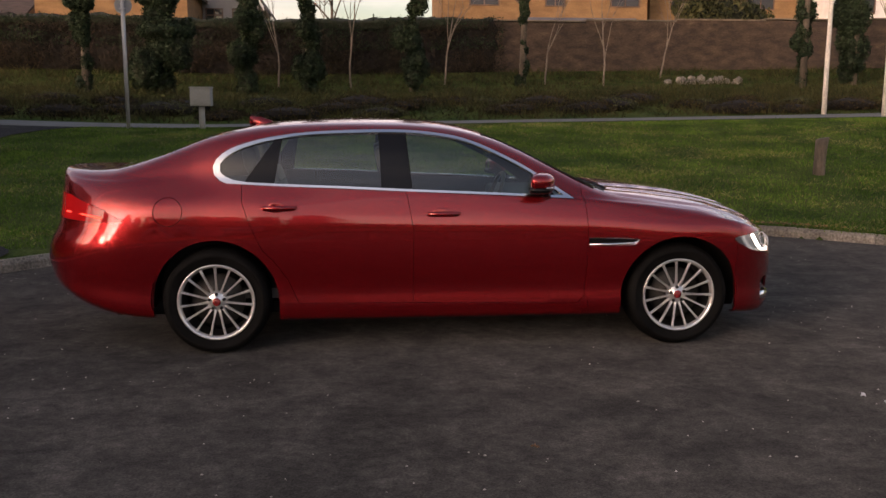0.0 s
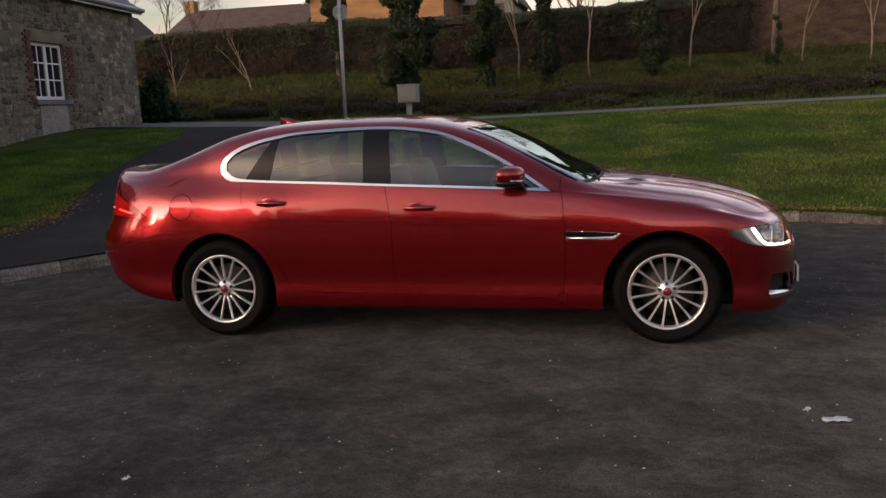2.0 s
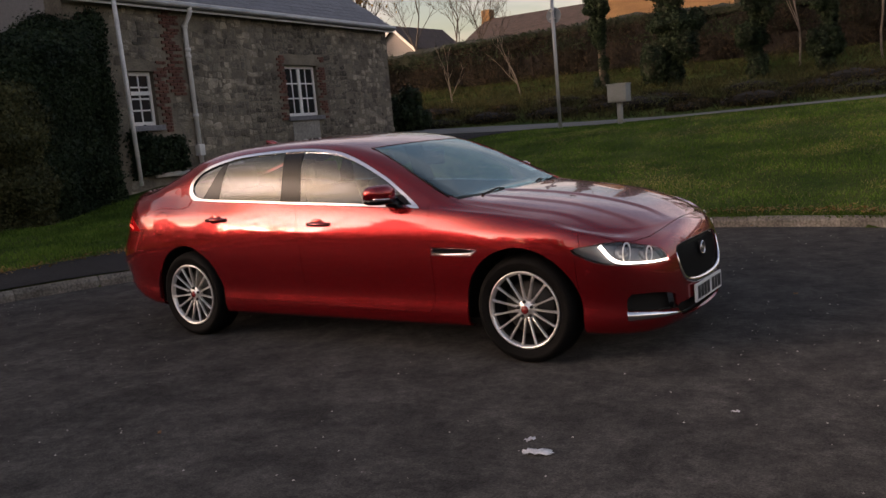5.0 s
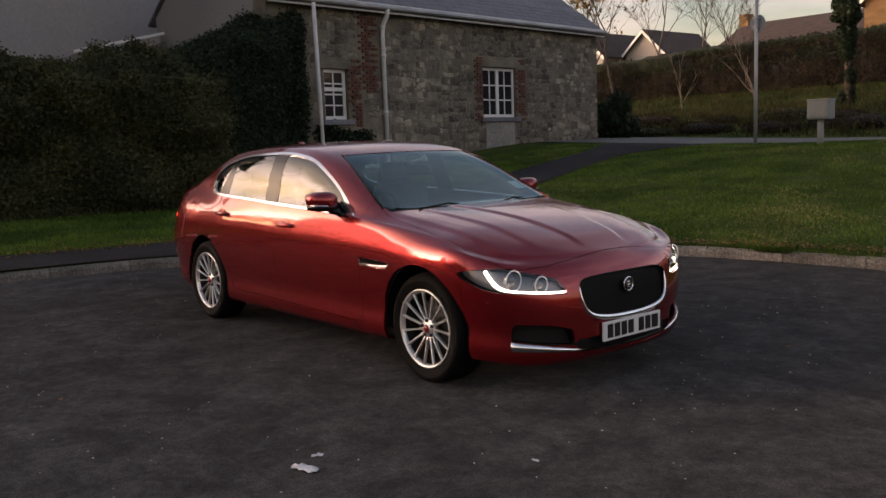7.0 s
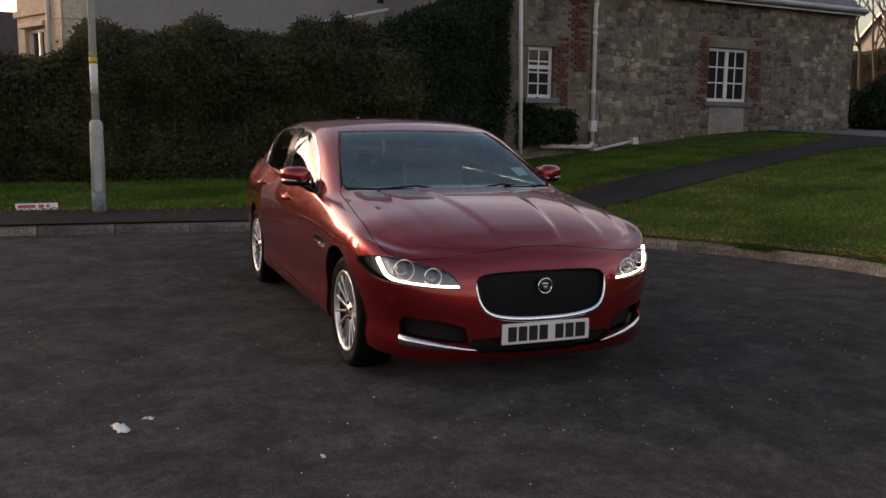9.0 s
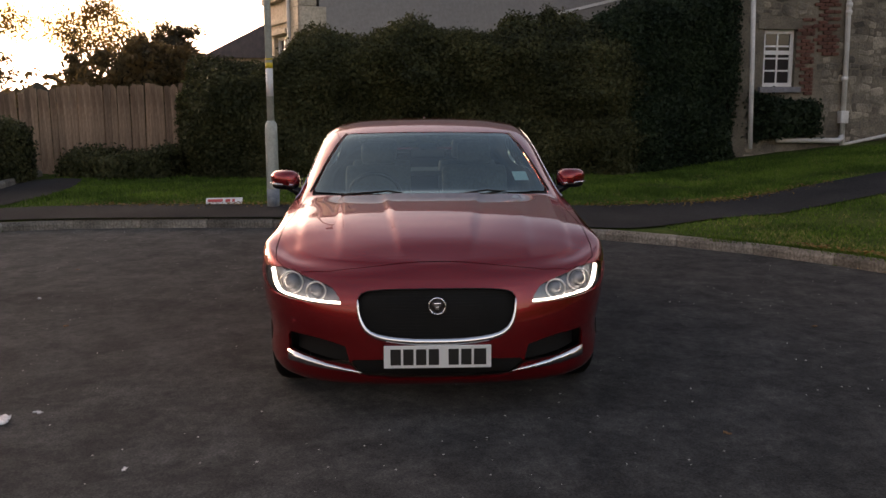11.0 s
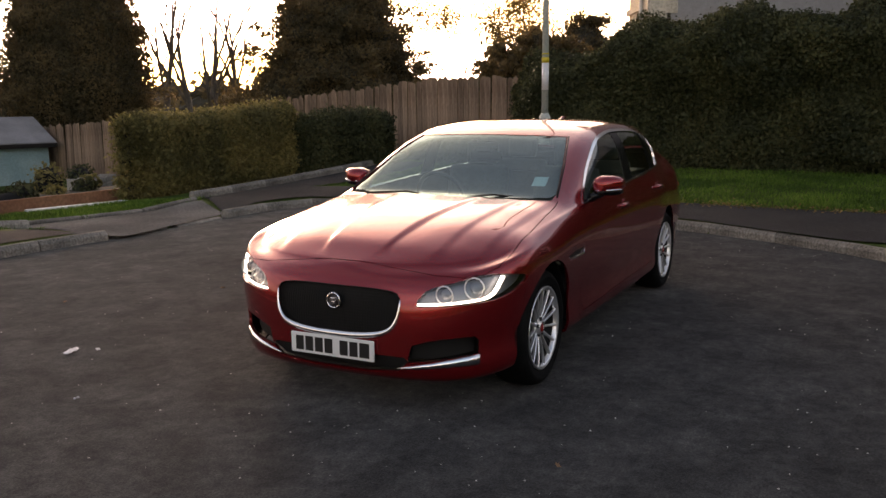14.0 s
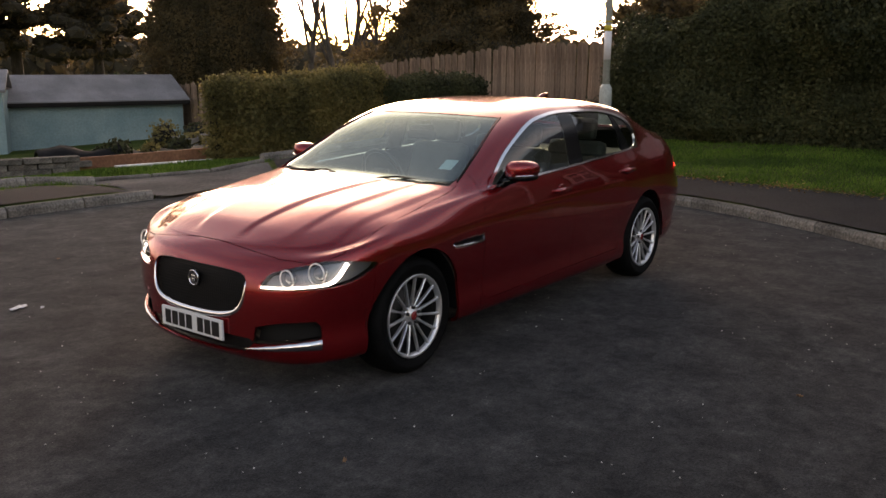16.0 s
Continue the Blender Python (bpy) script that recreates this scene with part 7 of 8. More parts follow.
for s in LR:
    part("front_wing", panel_mesh("front_wing", regions["wing"], (s,)), PAINT, car)
    for nm, ch in (("front_door", ("front_glass", "window_glass")), ("rear_door", ("rear_glass", "window_glass"))):
        door = part(nm, panel_mesh(nm, regions[nm], (s,)), PAINT, car)
        part("window_glass", panel_mesh("window_glass", regions[ch[0]], (s,), 0.0, 0.0, -0.006), CARGLASS, door)
        hx, hy, hz = ((-0.063, 0.905, 0.882), (-1.078, 0.905, 0.926))[nm == "rear_door"]
        b = bmesh.new()
        bmesh.ops.create_uvsphere(b, u_segments=20, v_segments=10, radius=1.0)
        for v in b.verts:
            v.co = Vector((hx - 0.012 + v.co.x * 0.058, s * (hy - 0.006 + v.co.y * 0.006), hz + v.co.z * 0.040))
        part("handle_recess", b, PAINT, door, "", True)
        b = bmesh.new()
        tube(b, [(hx - 0.105, s * (hy - 0.012), hz), (hx - 0.085, s * (hy + 0.008), hz), (hx, s * (hy + 0.014), hz), (hx + 0.085, s * (hy + 0.008), hz), (hx + 0.105, s * (hy - 0.012), hz)], [0.010, 0.0155, 0.0165, 0.0155, 0.010], 12)
        part("door_handle", b, PAINT, door, "", True)
    part("quarter_glass", panel_mesh("quarter_glass", regions["quarter_glass"], (s,), 0.0, 0.0, -0.006), CARGLASS, car)
    part("pillar_trim", panel_mesh("pillar_trim", regions["black_pillar"], (s,), 0.001, 0.01, -0.004), GLOSSBLACK, car)
    part("pillar_trim", panel_mesh("pillar_trim", regions["centre_pillar"], (s,), 0.001, 0.01, -0.004), GLOSSBLACK, car)
    part("window_chrome", panel_mesh("window_chrome", regions["chrome_surround"], (s,), 0.0, 0.012, 0.004), CHROME, car, "bright chrome window surround")
    part("fuel_flap", panel_mesh("fuel_flap", regions["fuel_flap"], (s,), 0.003), PAINT, car) if s < 0 else part("quarter_skin", panel_mesh("quarter_skin", regions["fuel_flap"], (s,), 0.0, 0.0), PAINT, car)
    # side vent: dark recess, chrome blade and rim
    vent = part("side_vent", panel_mesh("side_vent", regions["vent"], (s,), 0.0, 0.0, -0.012), GLOSSBLACK, car)
    b = bmesh.new()
    yv = lambda x: 0.906 + 0.012 * math.exp(-((x - 1.48) / 0.40) ** 2)
    tube(b, [(0.872, s * yv(0.87), 0.679), (1.0, s * yv(1.0), 0.678), (1.16, s * yv(1.16), 0.684), (1.205, s * yv(1.2), 0.708)], [0.010, 0.010, 0.009, 0.004], 8)
    part("chrome_blade", b, CHROME, vent, "", True)
    b = bmesh.new()
    tube(b, [(x, s * (yv(x) + 0.001), z) for x, z in VENT], 0.0035, 6, True)
    part("chrome_rim", b, CHROME, vent, "", True)
    # head lamp
    lamp_u = part("headlamp", panel_mesh("headlamp", regions["headlamp"], (s,), 0.0015, 0.03, -0.055), LAMPGREY, car, "clear headlamp with a lit white strip")
    part("lens_cover", panel_mesh("lens_cover", regions["headlamp"], (s,), 0.001, 0.0, -0.002), CLEAR, lamp_u)
    # tail lamp
    tl = part("tail_lamp", panel_mesh("tail_lamp", regions["tail"], (s,), 0.001, 0.02, 0.001), TAILRED, car, "red tail lamp, lit")

# dark lining behind the skin
under = []
for k in ("shell", "bonnet", "bumper", "wing", "front_door", "rear_door", "fuel_flap", "tail", "cowl", "chrome_surround"):
    under += regions[k]
part("inner_lining", panel_mesh("inner_lining", under, LR, 0.0, 0.0, -0.020), MATTBLACK, car)

# points on the skin, for trim that follows it
from mathutils.bvhtree import BVHTree
skin = BVHTree.FromBMesh(bb)


def on_skin(view, a, b, lift=0.0):
    """The outermost skin point that shows at (a, b) in a view of the left half."""
    e1, e2 = Vector(VIEWS[view][0]), Vector(VIEWS[view][1])
    d = {"side": Vector((0, -1, 0)), "front": Vector((-1, 0, 0)), "plan": Vector((0, 0, -1)), "corner": Vector((-0.7071, -0.7071, 0))}[view]
    hit, nrm, _, _ = skin.ray_cast(e1 * a + e2 * b - d * 6, d)
    if hit is None:
        return None, None
    if nrm.dot(d) > 0:
        nrm = -nrm
    return hit + nrm * lift, nrm


def skin_line(view, pts, lift, s=1):
    out = []
    for a, b in pts:
        h, _ = on_skin(view, a, b, lift)
        if h is not None:
            out.append((h.x, s * h.y, h.z))
    return out


# grille
gr = part("grille", panel_mesh("grille", regions["grille"], LR, 0.0, 0.03, -0.030), MATTBLACK, car, "black mesh grille")
mesh_b = bmesh.new()
for j in range(-26, 27):
    pts = []
    for z in np.linspace(0.42, 0.685, 12):
        y = j * 0.0155
        if inside(POLY["grille"], np.array([abs(y)]), np.array([z]))[0]:
            h, _ = on_skin("front", abs(y), z, -0.016)
            pts.append((h.x, y, h.z))
    if len(pts) > 1:
        tube(mesh_b, pts, 0.0016, 4)
for z in np.arange(0.425, 0.69, 0.0155):
    pts = []
    for y in np.linspace(-0.40, 0.40, 30):
        if inside(POLY["grille"], np.array([abs(y)]), np.array([z]))[0]:
            h, _ = on_skin("front", abs(y), z, -0.015)
            pts.append((h.x, y, h.z))
    if len(pts) > 1:
        tube(mesh_b, pts, 0.0016, 4)
part("grille_mesh", mesh_b, MATTBLACK, gr)
lower_u = [(0.384, 0.612), (0.383, 0.560), (0.368, 0.500), (0.33, 0.452), (0.25, 0.424), (0.12, 0.411), (0.0, 0.409)]
upper_u = [(0.384, 0.612), (0.362, 0.641), (0.31, 0.653), (0.20, 0.660), (0.0, 0.661)]
ru = rounded(lower_u, 0.03, False)
left = skin_line("front", ru, -0.001, 1)
u_line = left + skin_line("front", ru[::-1][1:], -0.001, -1)
b = bmesh.new()
nn_ = len(u_line)
tube(b, u_line, [0.004 + 0.014 * min(1.0, 4.0 * min(i, nn_ - 1 - i) / nn_) for i in range(nn_)], 10)
part("chrome_frame", b, CHROME, gr, "chrome lower frame", True)
ru = rounded(upper_u, 0.03, False)
b = bmesh.new()
tube(b, skin_line("front", ru, 0.0, 1) + skin_line("front", ru[::-1][1:], 0.0, -1), 0.0035, 8)
part("upper_rim", b, GLOSSBLACK, gr, "", True)
hb, hn = on_skin("front", 0.0, 0.582, -0.004)
b = bmesh.new()
tube(b, [(hb.x - 0.012, 0, hb.z), (hb.x + 0.006, 0, hb.z + 0.001)], 0.040, 28)
part("badge", b, plain("dark_badge", (0.06, 0.05, 0.05), 0.3, 0.6), gr, "round badge", True)
b = bmesh.new()
tube(b, [(hb.x + 0.006, 0.040 * math.cos(a), hb.z + 0.040 * math.sin(a)) for a in np.linspace(0, math.tau, 32, endpoint=False)], 0.0045, 8, True)
part("badge_ring", b, CHROME, gr, "", True)
b = bmesh.new()
box(b, hb.x + 0.004, hb.x + 0.010, -0.018, 0.018, hb.z - 0.004, hb.z + 0.016, 0.003)
box(b, hb.x + 0.004, hb.x + 0.010, -0.010, 0.010, hb.z - 0.020, hb.z - 0.002, 0.003)
part("badge_relief", b, CHROME, gr)
part("lower_grille", panel_mesh("lower_grille", regions["lower"], LR, 0.0, 0.03, -0.035), MATTBLACK, car)
for s in LR:
    part("air_intake", panel_mesh("air_intake", regions["intake"], (s,), 0.0, 0.05, -0.06), MATTBLACK, car)
    b = bmesh.new()
    edge = [(0.37, 0.250), (0.45, 0.252), (0.55, 0.258), (0.64, 0.265), (0.71, 0.270), (0.75, 0.272)]
    pl = skin_line("front", edge, 0.004, s)
    hi = skin_line("front", [(y, z + w) for (y, z), w in zip(edge, (0.004, 0.018, 0.030, 0.042, 0.050, 0.054))], 0.002, s)
    vs = [[b.verts.new(p) for p in row] for row in (pl, [((p[0] + q[0]) / 2 + 0.008, (p[1] + q[1]) / 2, (p[2] + q[2]) / 2) for p, q in zip(pl, hi)], hi, [(q[0] - 0.03, q[1], q[2] - 0.004) for q in hi], [(q[0] - 0.03, q[1], q[2]) for q in pl])]
    for r0, r1 in zip(vs, vs[1:] + vs[:1]):
        for i in range(len(r0) - 1):
            b.faces.new((r0[i], r0[i + 1], r1[i + 1], r1[i]))
    b.faces.new([r[0] for r in vs])
    b.faces.new([r[-1] for r in vs])
    part("chrome_blade", b, CHROME, car, "chrome blade under the air intake", True)
    # lamp internals: two round lenses and the lit strip
    lamp_u = [o for o in car.children if o.name.startswith("headlamp")][0 if s > 0 else 1]
    for q, z, r in ((-0.958, 0.676, 0.056), (-1.118, 0.648, 0.047)):
        h, n_ = on_skin("corner", q, z, -0.035)
        c = Vector((h.x, s * h.y, h.z))
        b = bmesh.new()
        bmesh.ops.create_uvsphere(b, u_segments=24, v_segments=12, radius=r * 0.72)
        bmesh.ops.translate(b, vec=c + Vector((-0.012, 0, 0)), verts=b.verts)
        part("projector_lens", b, plain("lens_glass", (0.10, 0.11, 0.13), 0.03, 0.0, 1.0) if "lens_glass" not in bpy.data.materials else bpy.data.materials["lens_glass"], lamp_u, "", True)
        b = bmesh.new()
        tube(b, [(c.x + 0.020, c.y + r * math.cos(a), c.z + r * math.sin(a)) for a in np.linspace(0, math.tau, 30, endpoint=False)], 0.0045, 8, True)
        part("lens_ring", b, ALLOY, lamp_u, "", True)
    strip = [(-1.258, 0.592), (-1.15, 0.595), (-1.017, 0.606), (-0.915, 0.620), (-0.868, 0.643), (-0.838, 0.680), (-0.815, 0.715), (-0.808, 0.726)]
    pts = skin_line("corner", rounded(strip, 0.025, False), -0.014, s)
    b = bmesh.new()
    tube(b, pts, [0.0062 + 0.0045 * smoothstep((i / len(pts) - 0.5) / 0.3) for i in range(len(pts))], 8)
    part("daytime_strip", b, DRL, lamp_u, "lit white strip", True)
    b = bmesh.new()
    pts = skin_line("side", [(-2.16, 0.862), (-2.28, 0.880), (-2.42, 0.890)], 0.002, s)
    tube(b, pts, 0.006, 6)
    part("lit_strip", b, TAILGLOW, [o for o in car.children if o.name.startswith("tail_lamp")][0 if s > 0 else 1])

# number plate: plain bars for its characters
plate = part("number_plate", boxed(2.322, 2.336, -0.26, 0.26, 0.282, 0.393, 0.004), PLATEWHITE, car, "white number plate")
cx = -0.228
for i, w in enumerate((0.05, 0.05, 0.05, 0.05, None, 0.05, 0.05, 0.06)):
    if w is None:
        cx += 0.034
        continue
    part("character_bar", boxed(2.336, 2.3375, cx, cx + w, 0.298, 0.377), PLATEBLACK, plate)
    cx += w + 0.0115

# wheels
def lathe(bm, profile, seg, axis_y=1.0):
    """Turns a profile of (radius, y) round the wheel's axle."""
    rings = [[bm.verts.new((r * math.cos(k * math.tau / seg), y, r * math.sin(k * math.tau / seg))) for k in range(seg)] for r, y in profile]
    for a, b in zip(rings[:-1], rings[1:]):
        for k in range(seg):
            bm.faces.new((a[k], a[(k + 1) % seg], b[(k + 1) % seg], b[k]))
    return bm


def wheel_meshes():
    out = {}
    b = lathe(bmesh.new(), [(0.240, -0.20), (0.262, -0.225), (0.300, -0.225), (0.325, -0.205), (0.334, -0.17), (0.336, -0.11), (0.334, -0.05), (0.325, -0.012), (0.302, 0.010), (0.285, 0.013), (0.283, 0.011), (0.262, 0.010), (0.240, -0.004), (0.236, -0.02)], 72)
    out["tyre"] = (b, RUBBER)
    b = lathe(bmesh.new(), [(0.217, -0.020), (0.212, -0.06), (0.205, -0.155)], 48)
    out["barrel"] = (b, plain("dark_barrel", (0.018, 0.018, 0.018), 0.6, 0.3))
    b = lathe(bmesh.new(), [(0.226, -0.19), (0.232, -0.02), (0.238, -0.002), (0.2405, 0.004), (0.236, 0.008), (0.226, 0.004), (0.218, -0.008), (0.216, -0.022)], 72)
    out["rim"] = (b, ALLOY)
    b = lathe(bmesh.new(), [(0.0, -0.012), (0.028, -0.010), (0.033, -0.020), (0.052, -0.023), (0.060, -0.028), (0.065, -0.05), (0.0, -0.06)], 40)
    out["hub"] = (b, ALLOY)
    b = lathe(bmesh.new(), [(0.0, -0.002), (0.019, -0.004), (0.026, -0.010), (0.026, -0.02)], 28)
    out["centre_cap"] = (b, plain("red_cap", (0.22, 0.02, 0.022), 0.25))
    b = lathe(bmesh.new(), [(0.0, -0.085), (0.165, -0.085), (0.168, -0.10), (0.0, -0.10)], 40)
    out["brake_disc"] = (b, plain("brake_iron", (0.05, 0.048, 0.046), 0.55, 0.6))
    b = lathe(bmesh.new(), [(0.0, -0.155), (0.23, -0.155), (0.23, -0.17), (0.0, -0.17)], 32)
    out["inner_barrel"] = (b, MATTBLACK)
    b = bmesh.new()
    # one spoke, standing up
    rows = []
    for r, w, y, d in ((0.052, 0.0095, -0.024, 0.022), (0.08, 0.0068, -0.018, 0.021), (0.11, 0.0060, -0.014, 0.020), (0.17, 0.0064, -0.006, 0.018), (0.214, 0.0085, -0.002, 0.016), (0.226, 0.011, -0.002, 0.016)):
        rows.append([b.verts.new(p) for p in ((-w, y - d, r), (-w, y - 0.004, r), (-w * 0.55, y, r), (w * 0.55, y, r), (w, y - 0.004, r), (w, y - d, r))])
    for r0, r1 in zip(rows[:-1], rows[1:]):
        for k in range(6):
            b.faces.new((r0[k], r0[(k + 1) % 6], r1[(k + 1) % 6], r1[k]))
    out["spoke"] = (b, ALLOY)
    b = bmesh.new()
    tube(b, [(0, -0.026, 0.048), (0, -0.012, 0.048)], 0.0105, 8)
    out["wheel_nut"] = (b, plain("dark_nut", (0.03, 0.03, 0.03), 0.35, 0.5))
    done = {}
    for k, (b, m) in out.items():
        me = bpy.data.meshes.new(k)
        bmesh.ops.recalc_face_normals(b, faces=b.faces)
        b.to_mesh(me)
        b.free()
        if k not in ("spoke",):
            me.shade_smooth()
        me.materials.append(m)
        done[k] = me
    return done


WHEEL = wheel_meshes()
for x, s, spin in ((1.48, 1, -2.5), (1.48, -1, 4.6), (-1.48, 1, 8.0), (-1.48, -1, 0.8)):
    wheel = thing("wheel", (0, 0, 0), "", "")
    wheel.parent = car
    wheel["label"] = "silver fifteen-spoke alloy wheel"
    wheel.matrix_world = pose(x, s * 0.873, 0.336, 0, 0, 0 if s > 0 else 180) @ pose(0, 0, 0, 0, spin, 0)
    for k in ("tyre", "rim", "hub", "centre_cap", "brake_disc", "inner_barrel", "barrel"):
        link(k, WHEEL[k], parent=wheel)
    for i in range(15):
        o = link("spoke", WHEEL["spoke"], parent=wheel)
        o.matrix_local = pose(0, 0, 0, 0, i * 24, 0)
    for i in range(5):
        o = link("wheel_nut", WHEEL["wheel_nut"], parent=wheel)
        o.matrix_local = pose(0, 0, 0, 0, i * 72, 0)
    b = bmesh.new()
    ring = []
    for y0 in (0.865, 0.55):
        ring.append([b.verts.new((x + 0.40 * math.cos(a), s * y0, max(0.24, 0.338 + 0.40 * math.sin(a)))) for a in np.linspace(-0.12, math.pi + 0.12, 26)])
    for k in range(25):
        b.faces.new((ring[0][k], ring[0][k + 1], ring[1][k + 1], ring[1][k]))
    b.faces.new(ring[1])
    part("wheel_arch_liner", b, MATTBLACK, car)

# underside
ub = boxed(-2.15, 1.95, -0.66, 0.66, 0.215, 0.30, 0.02)
part("underbody", ub, MATTBLACK, car)

# door mirrors
for s in LR:
    mir = thing("door_mirror", (0, 0, 0), "", "")
    mir.parent = car
    mir["label"] = "red door mirror with a black foot"
    b = bmesh.new()
    bmesh.ops.create_uvsphere(b, u_segments=28, v_segments=16, radius=1.0)
    for v in b.verts:
        c = v.co.copy()
        e = 0.72
        c = Vector([math.copysign(abs(q) ** e, q) for q in c])
        x, y, z = c.x * 0.085, c.y * 0.098, c.z * 0.062
        x = x if x > 0 else x * 0.75
        z = z * (1.0 - 0.18 * c.y) + 0.010 * c.y
        x -= 0.04 * max(0.0, c.y)
        v.co = Vector((0.545 + x, s * (0.958 + y), 1.075 + z))
    cap_faces = [f for f in b.faces if f.calc_center_median().z < 1.040]
    bmesh.ops.delete(b, geom=cap_faces, context="FACES")
    part("cap", b, PAINT, mir, "", True)
    b = bmesh.new()
    bmesh.ops.create_uvsphere(b, u_segments=24, v_segments=12, radius=1.0)
    for v in b.verts:
        c = Vector([math.copysign(abs(q) ** 0.75, q) for q in v.co])
        v.co = Vector((0.545 + c.x * 0.078 - 0.035 * max(0.0, c.y), s * (0.955 + c.y * 0.092), 1.035 + c.z * 0.028))
    part("lower_housing", b, GLOSSBLACK, mir, "", True)
    b = bmesh.new()
    tube(b, [(0.60, s * 0.845, 0.985), (0.59, s * 0.885, 1.005), (0.565, s * 0.93, 1.02)], [0.034, 0.026, 0.022], 12)
    part("foot", b, GLOSSBLACK, mir, "", True)
    b = bmesh.new()
    tube(b, [(0.622, s * 0.90, 1.043), (0.618, s * 0.97, 1.046), (0.590, s * 1.03, 1.050), (0.555, s * 1.052, 1.052)], 0.0045, 6)
    part("repeater_strip", b, CHROME, mir, "", True)
    part("mirror_glass", boxed(0.478, 0.482, s * 0.955 - 0.075, s * 0.955 + 0.075, 1.035, 1.115, 0.002), CHROME, mir)
    # front triangle of the door glass
    sail = bmesh.new()
    prism(sail, [(0.52, 1.00), (0.655, 0.992), (0.56, 1.065), (0.50, 1.10)], "y", s * 0.845, s * 0.850)
    part("sail_panel", sail, GLOSSBLACK, mir)

# roof aerial fin, wipers, boot lip
b = bmesh.new()
fin_pts = [(-1.16, 1.428), (-1.20, 1.450), (-1.27, 1.478), (-1.345, 1.484), (-1.35, 1.42)]
prism(b, fin_pts, "y", -0.011, 0.011)
bmesh.ops.bevel(b, geom=list(b.edges), offset=0.005, segments=2, affect="EDGES")
part("aerial_fin", b, PAINT, car, "", True)
for (x0, y0, x1, y1) in ((1.03, -0.55, 1.0, 0.02), (1.06, 0.10, 0.955, 0.60)):
    b = bmesh.new()
    z = lambda x: top_z(x) - 0.004
    tube(b, [(x0 + 0.03, y0, z(x0) + 0.0), ((x0 + x1) / 2, (y0 + y1) / 2, z((x0 + x1) / 2) + 0.012), (x1, y1, z(x1) - 0.03)], [0.008, 0.006, 0.005], 6)
    part("wiper", b, MATTBLACK, car)
for s in LR:
    b = bmesh.new()
    tube(b, skin_line("plan", [(0.93, 0.748), (0.60, 0.676), (0.40, 0.623), (0.21, 0.571)], 0.001, s), 0.006, 6)
    part("screen_seal", b, MATTBLACK, car, "", True)

# inside the cabin
def seat(x, y, rear=False):
    st = thing("front_seat" if not rear else "rear_seat", (0, 0, 0), "", "")
    st.parent = car
    w = 0.25
    b = boxed(x - 0.26, x + 0.24, y - w, y + w, 0.48, 0.62, 0.05)
    part("cushion", b, LEATHER, st, "", True)
    b = boxed(-0.06, 0.06, -w, w, 0.0, 0.58, 0.05)
    bmesh.ops.rotate(b, cent=(0, 0, 0), matrix=Matrix.Rotation(radians(-18), 3, "Y"), verts=b.verts)
    bmesh.ops.translate(b, vec=(x - 0.22, y, 0.56), verts=b.verts)
    part("backrest", b, LEATHER, st, "", True)
    b = boxed(-0.045, 0.045, -0.13, 0.13, 0.0, 0.17, 0.035)
    bmesh.ops.rotate(b, cent=(0, 0, 0), matrix=Matrix.Rotation(radians(-10), 3, "Y"), verts=b.verts)
    bmesh.ops.translate(b, vec=(x - 0.43, y, 1.12), verts=b.verts)
    part("headrest", b, LEATHER, st, "", True)


for y in (0.37, -0.37):
    seat(0.02, y)
    seat(-0.85, y, True)
dash = boxed(0.42, 0.98, -0.76, 0.76, 0.72, 0.955, 0.06)
part("dashboard", dash, TRIM, car, "", True)
b = bmesh.new()
tube(b, [(0.33 + 0.06 * math.sin(a), -0.37 + 0.18 * math.cos(a), 0.93 + 0.17 * math.sin(a)) for a in np.linspace(0, math.tau, 36, endpoint=False)], 0.015, 8, True)
box(b, 0.33, 0.37, -0.44, -0.30, 0.88, 0.97, 0.02)
part("steering_wheel", b, TRIM, car, "", True)
part("cabin_floor", boxed(-1.5, 1.0, -0.78, 0.78, 0.34, 0.40), TRIM, car)
part("parcel_shelf", boxed(-1.75, -1.15, -0.62, 0.62, 0.98, 1.02, 0.01), TRIM, car)
b = boxed(0.325, 0.355, -0.12, 0.12, 1.20, 1.265, 0.015)
part("rear_view_mirror", b, GLOSSBLACK, car, "", True)
part("sensor_pod", boxed(0.27, 0.40, -0.06, 0.06, 1.255, 1.300, 0.015), GLOSSBLACK, car, "", True)
h, n_ = on_skin("plan", 0.80, 0.585, -0.006)
b = boxed(-0.045, 0.045, -0.055, 0.055, -0.001, 0.001)
q = n_.to_track_quat("Z", "Y").to_matrix().to_4x4()
bmesh.ops.transform(b, matrix=Matrix.Translation(h) @ q, verts=b.verts)
part("screen_sticker", b, plain("pale_sticker", (0.55, 0.66, 0.66), 0.5), car, "pale blue paper sticker")
bb.free()

# ---- masonry pieces of the stone house ----
def unit_piece(name, seed, material, jitter=0.05, bevel=0.07):
    r = random.Random(seed)
    b = boxed(-0.5, 0.5, -0.5, 0.5, -0.5, 0.5)
    for v in b.verts:
        v.co += Vector((r.uniform(-jitter, jitter), 0, r.uniform(-jitter, jitter)))
    bmesh.ops.bevel(b, geom=list(b.edges), offset=bevel, segments=1, affect="EDGES")
    me = bpy.data.meshes.new(name)
    bmesh.ops.recalc_face_normals(b, faces=b.faces)
    b.to_mesh(me)
    b.free()
    me.materials.append(material)
    return me


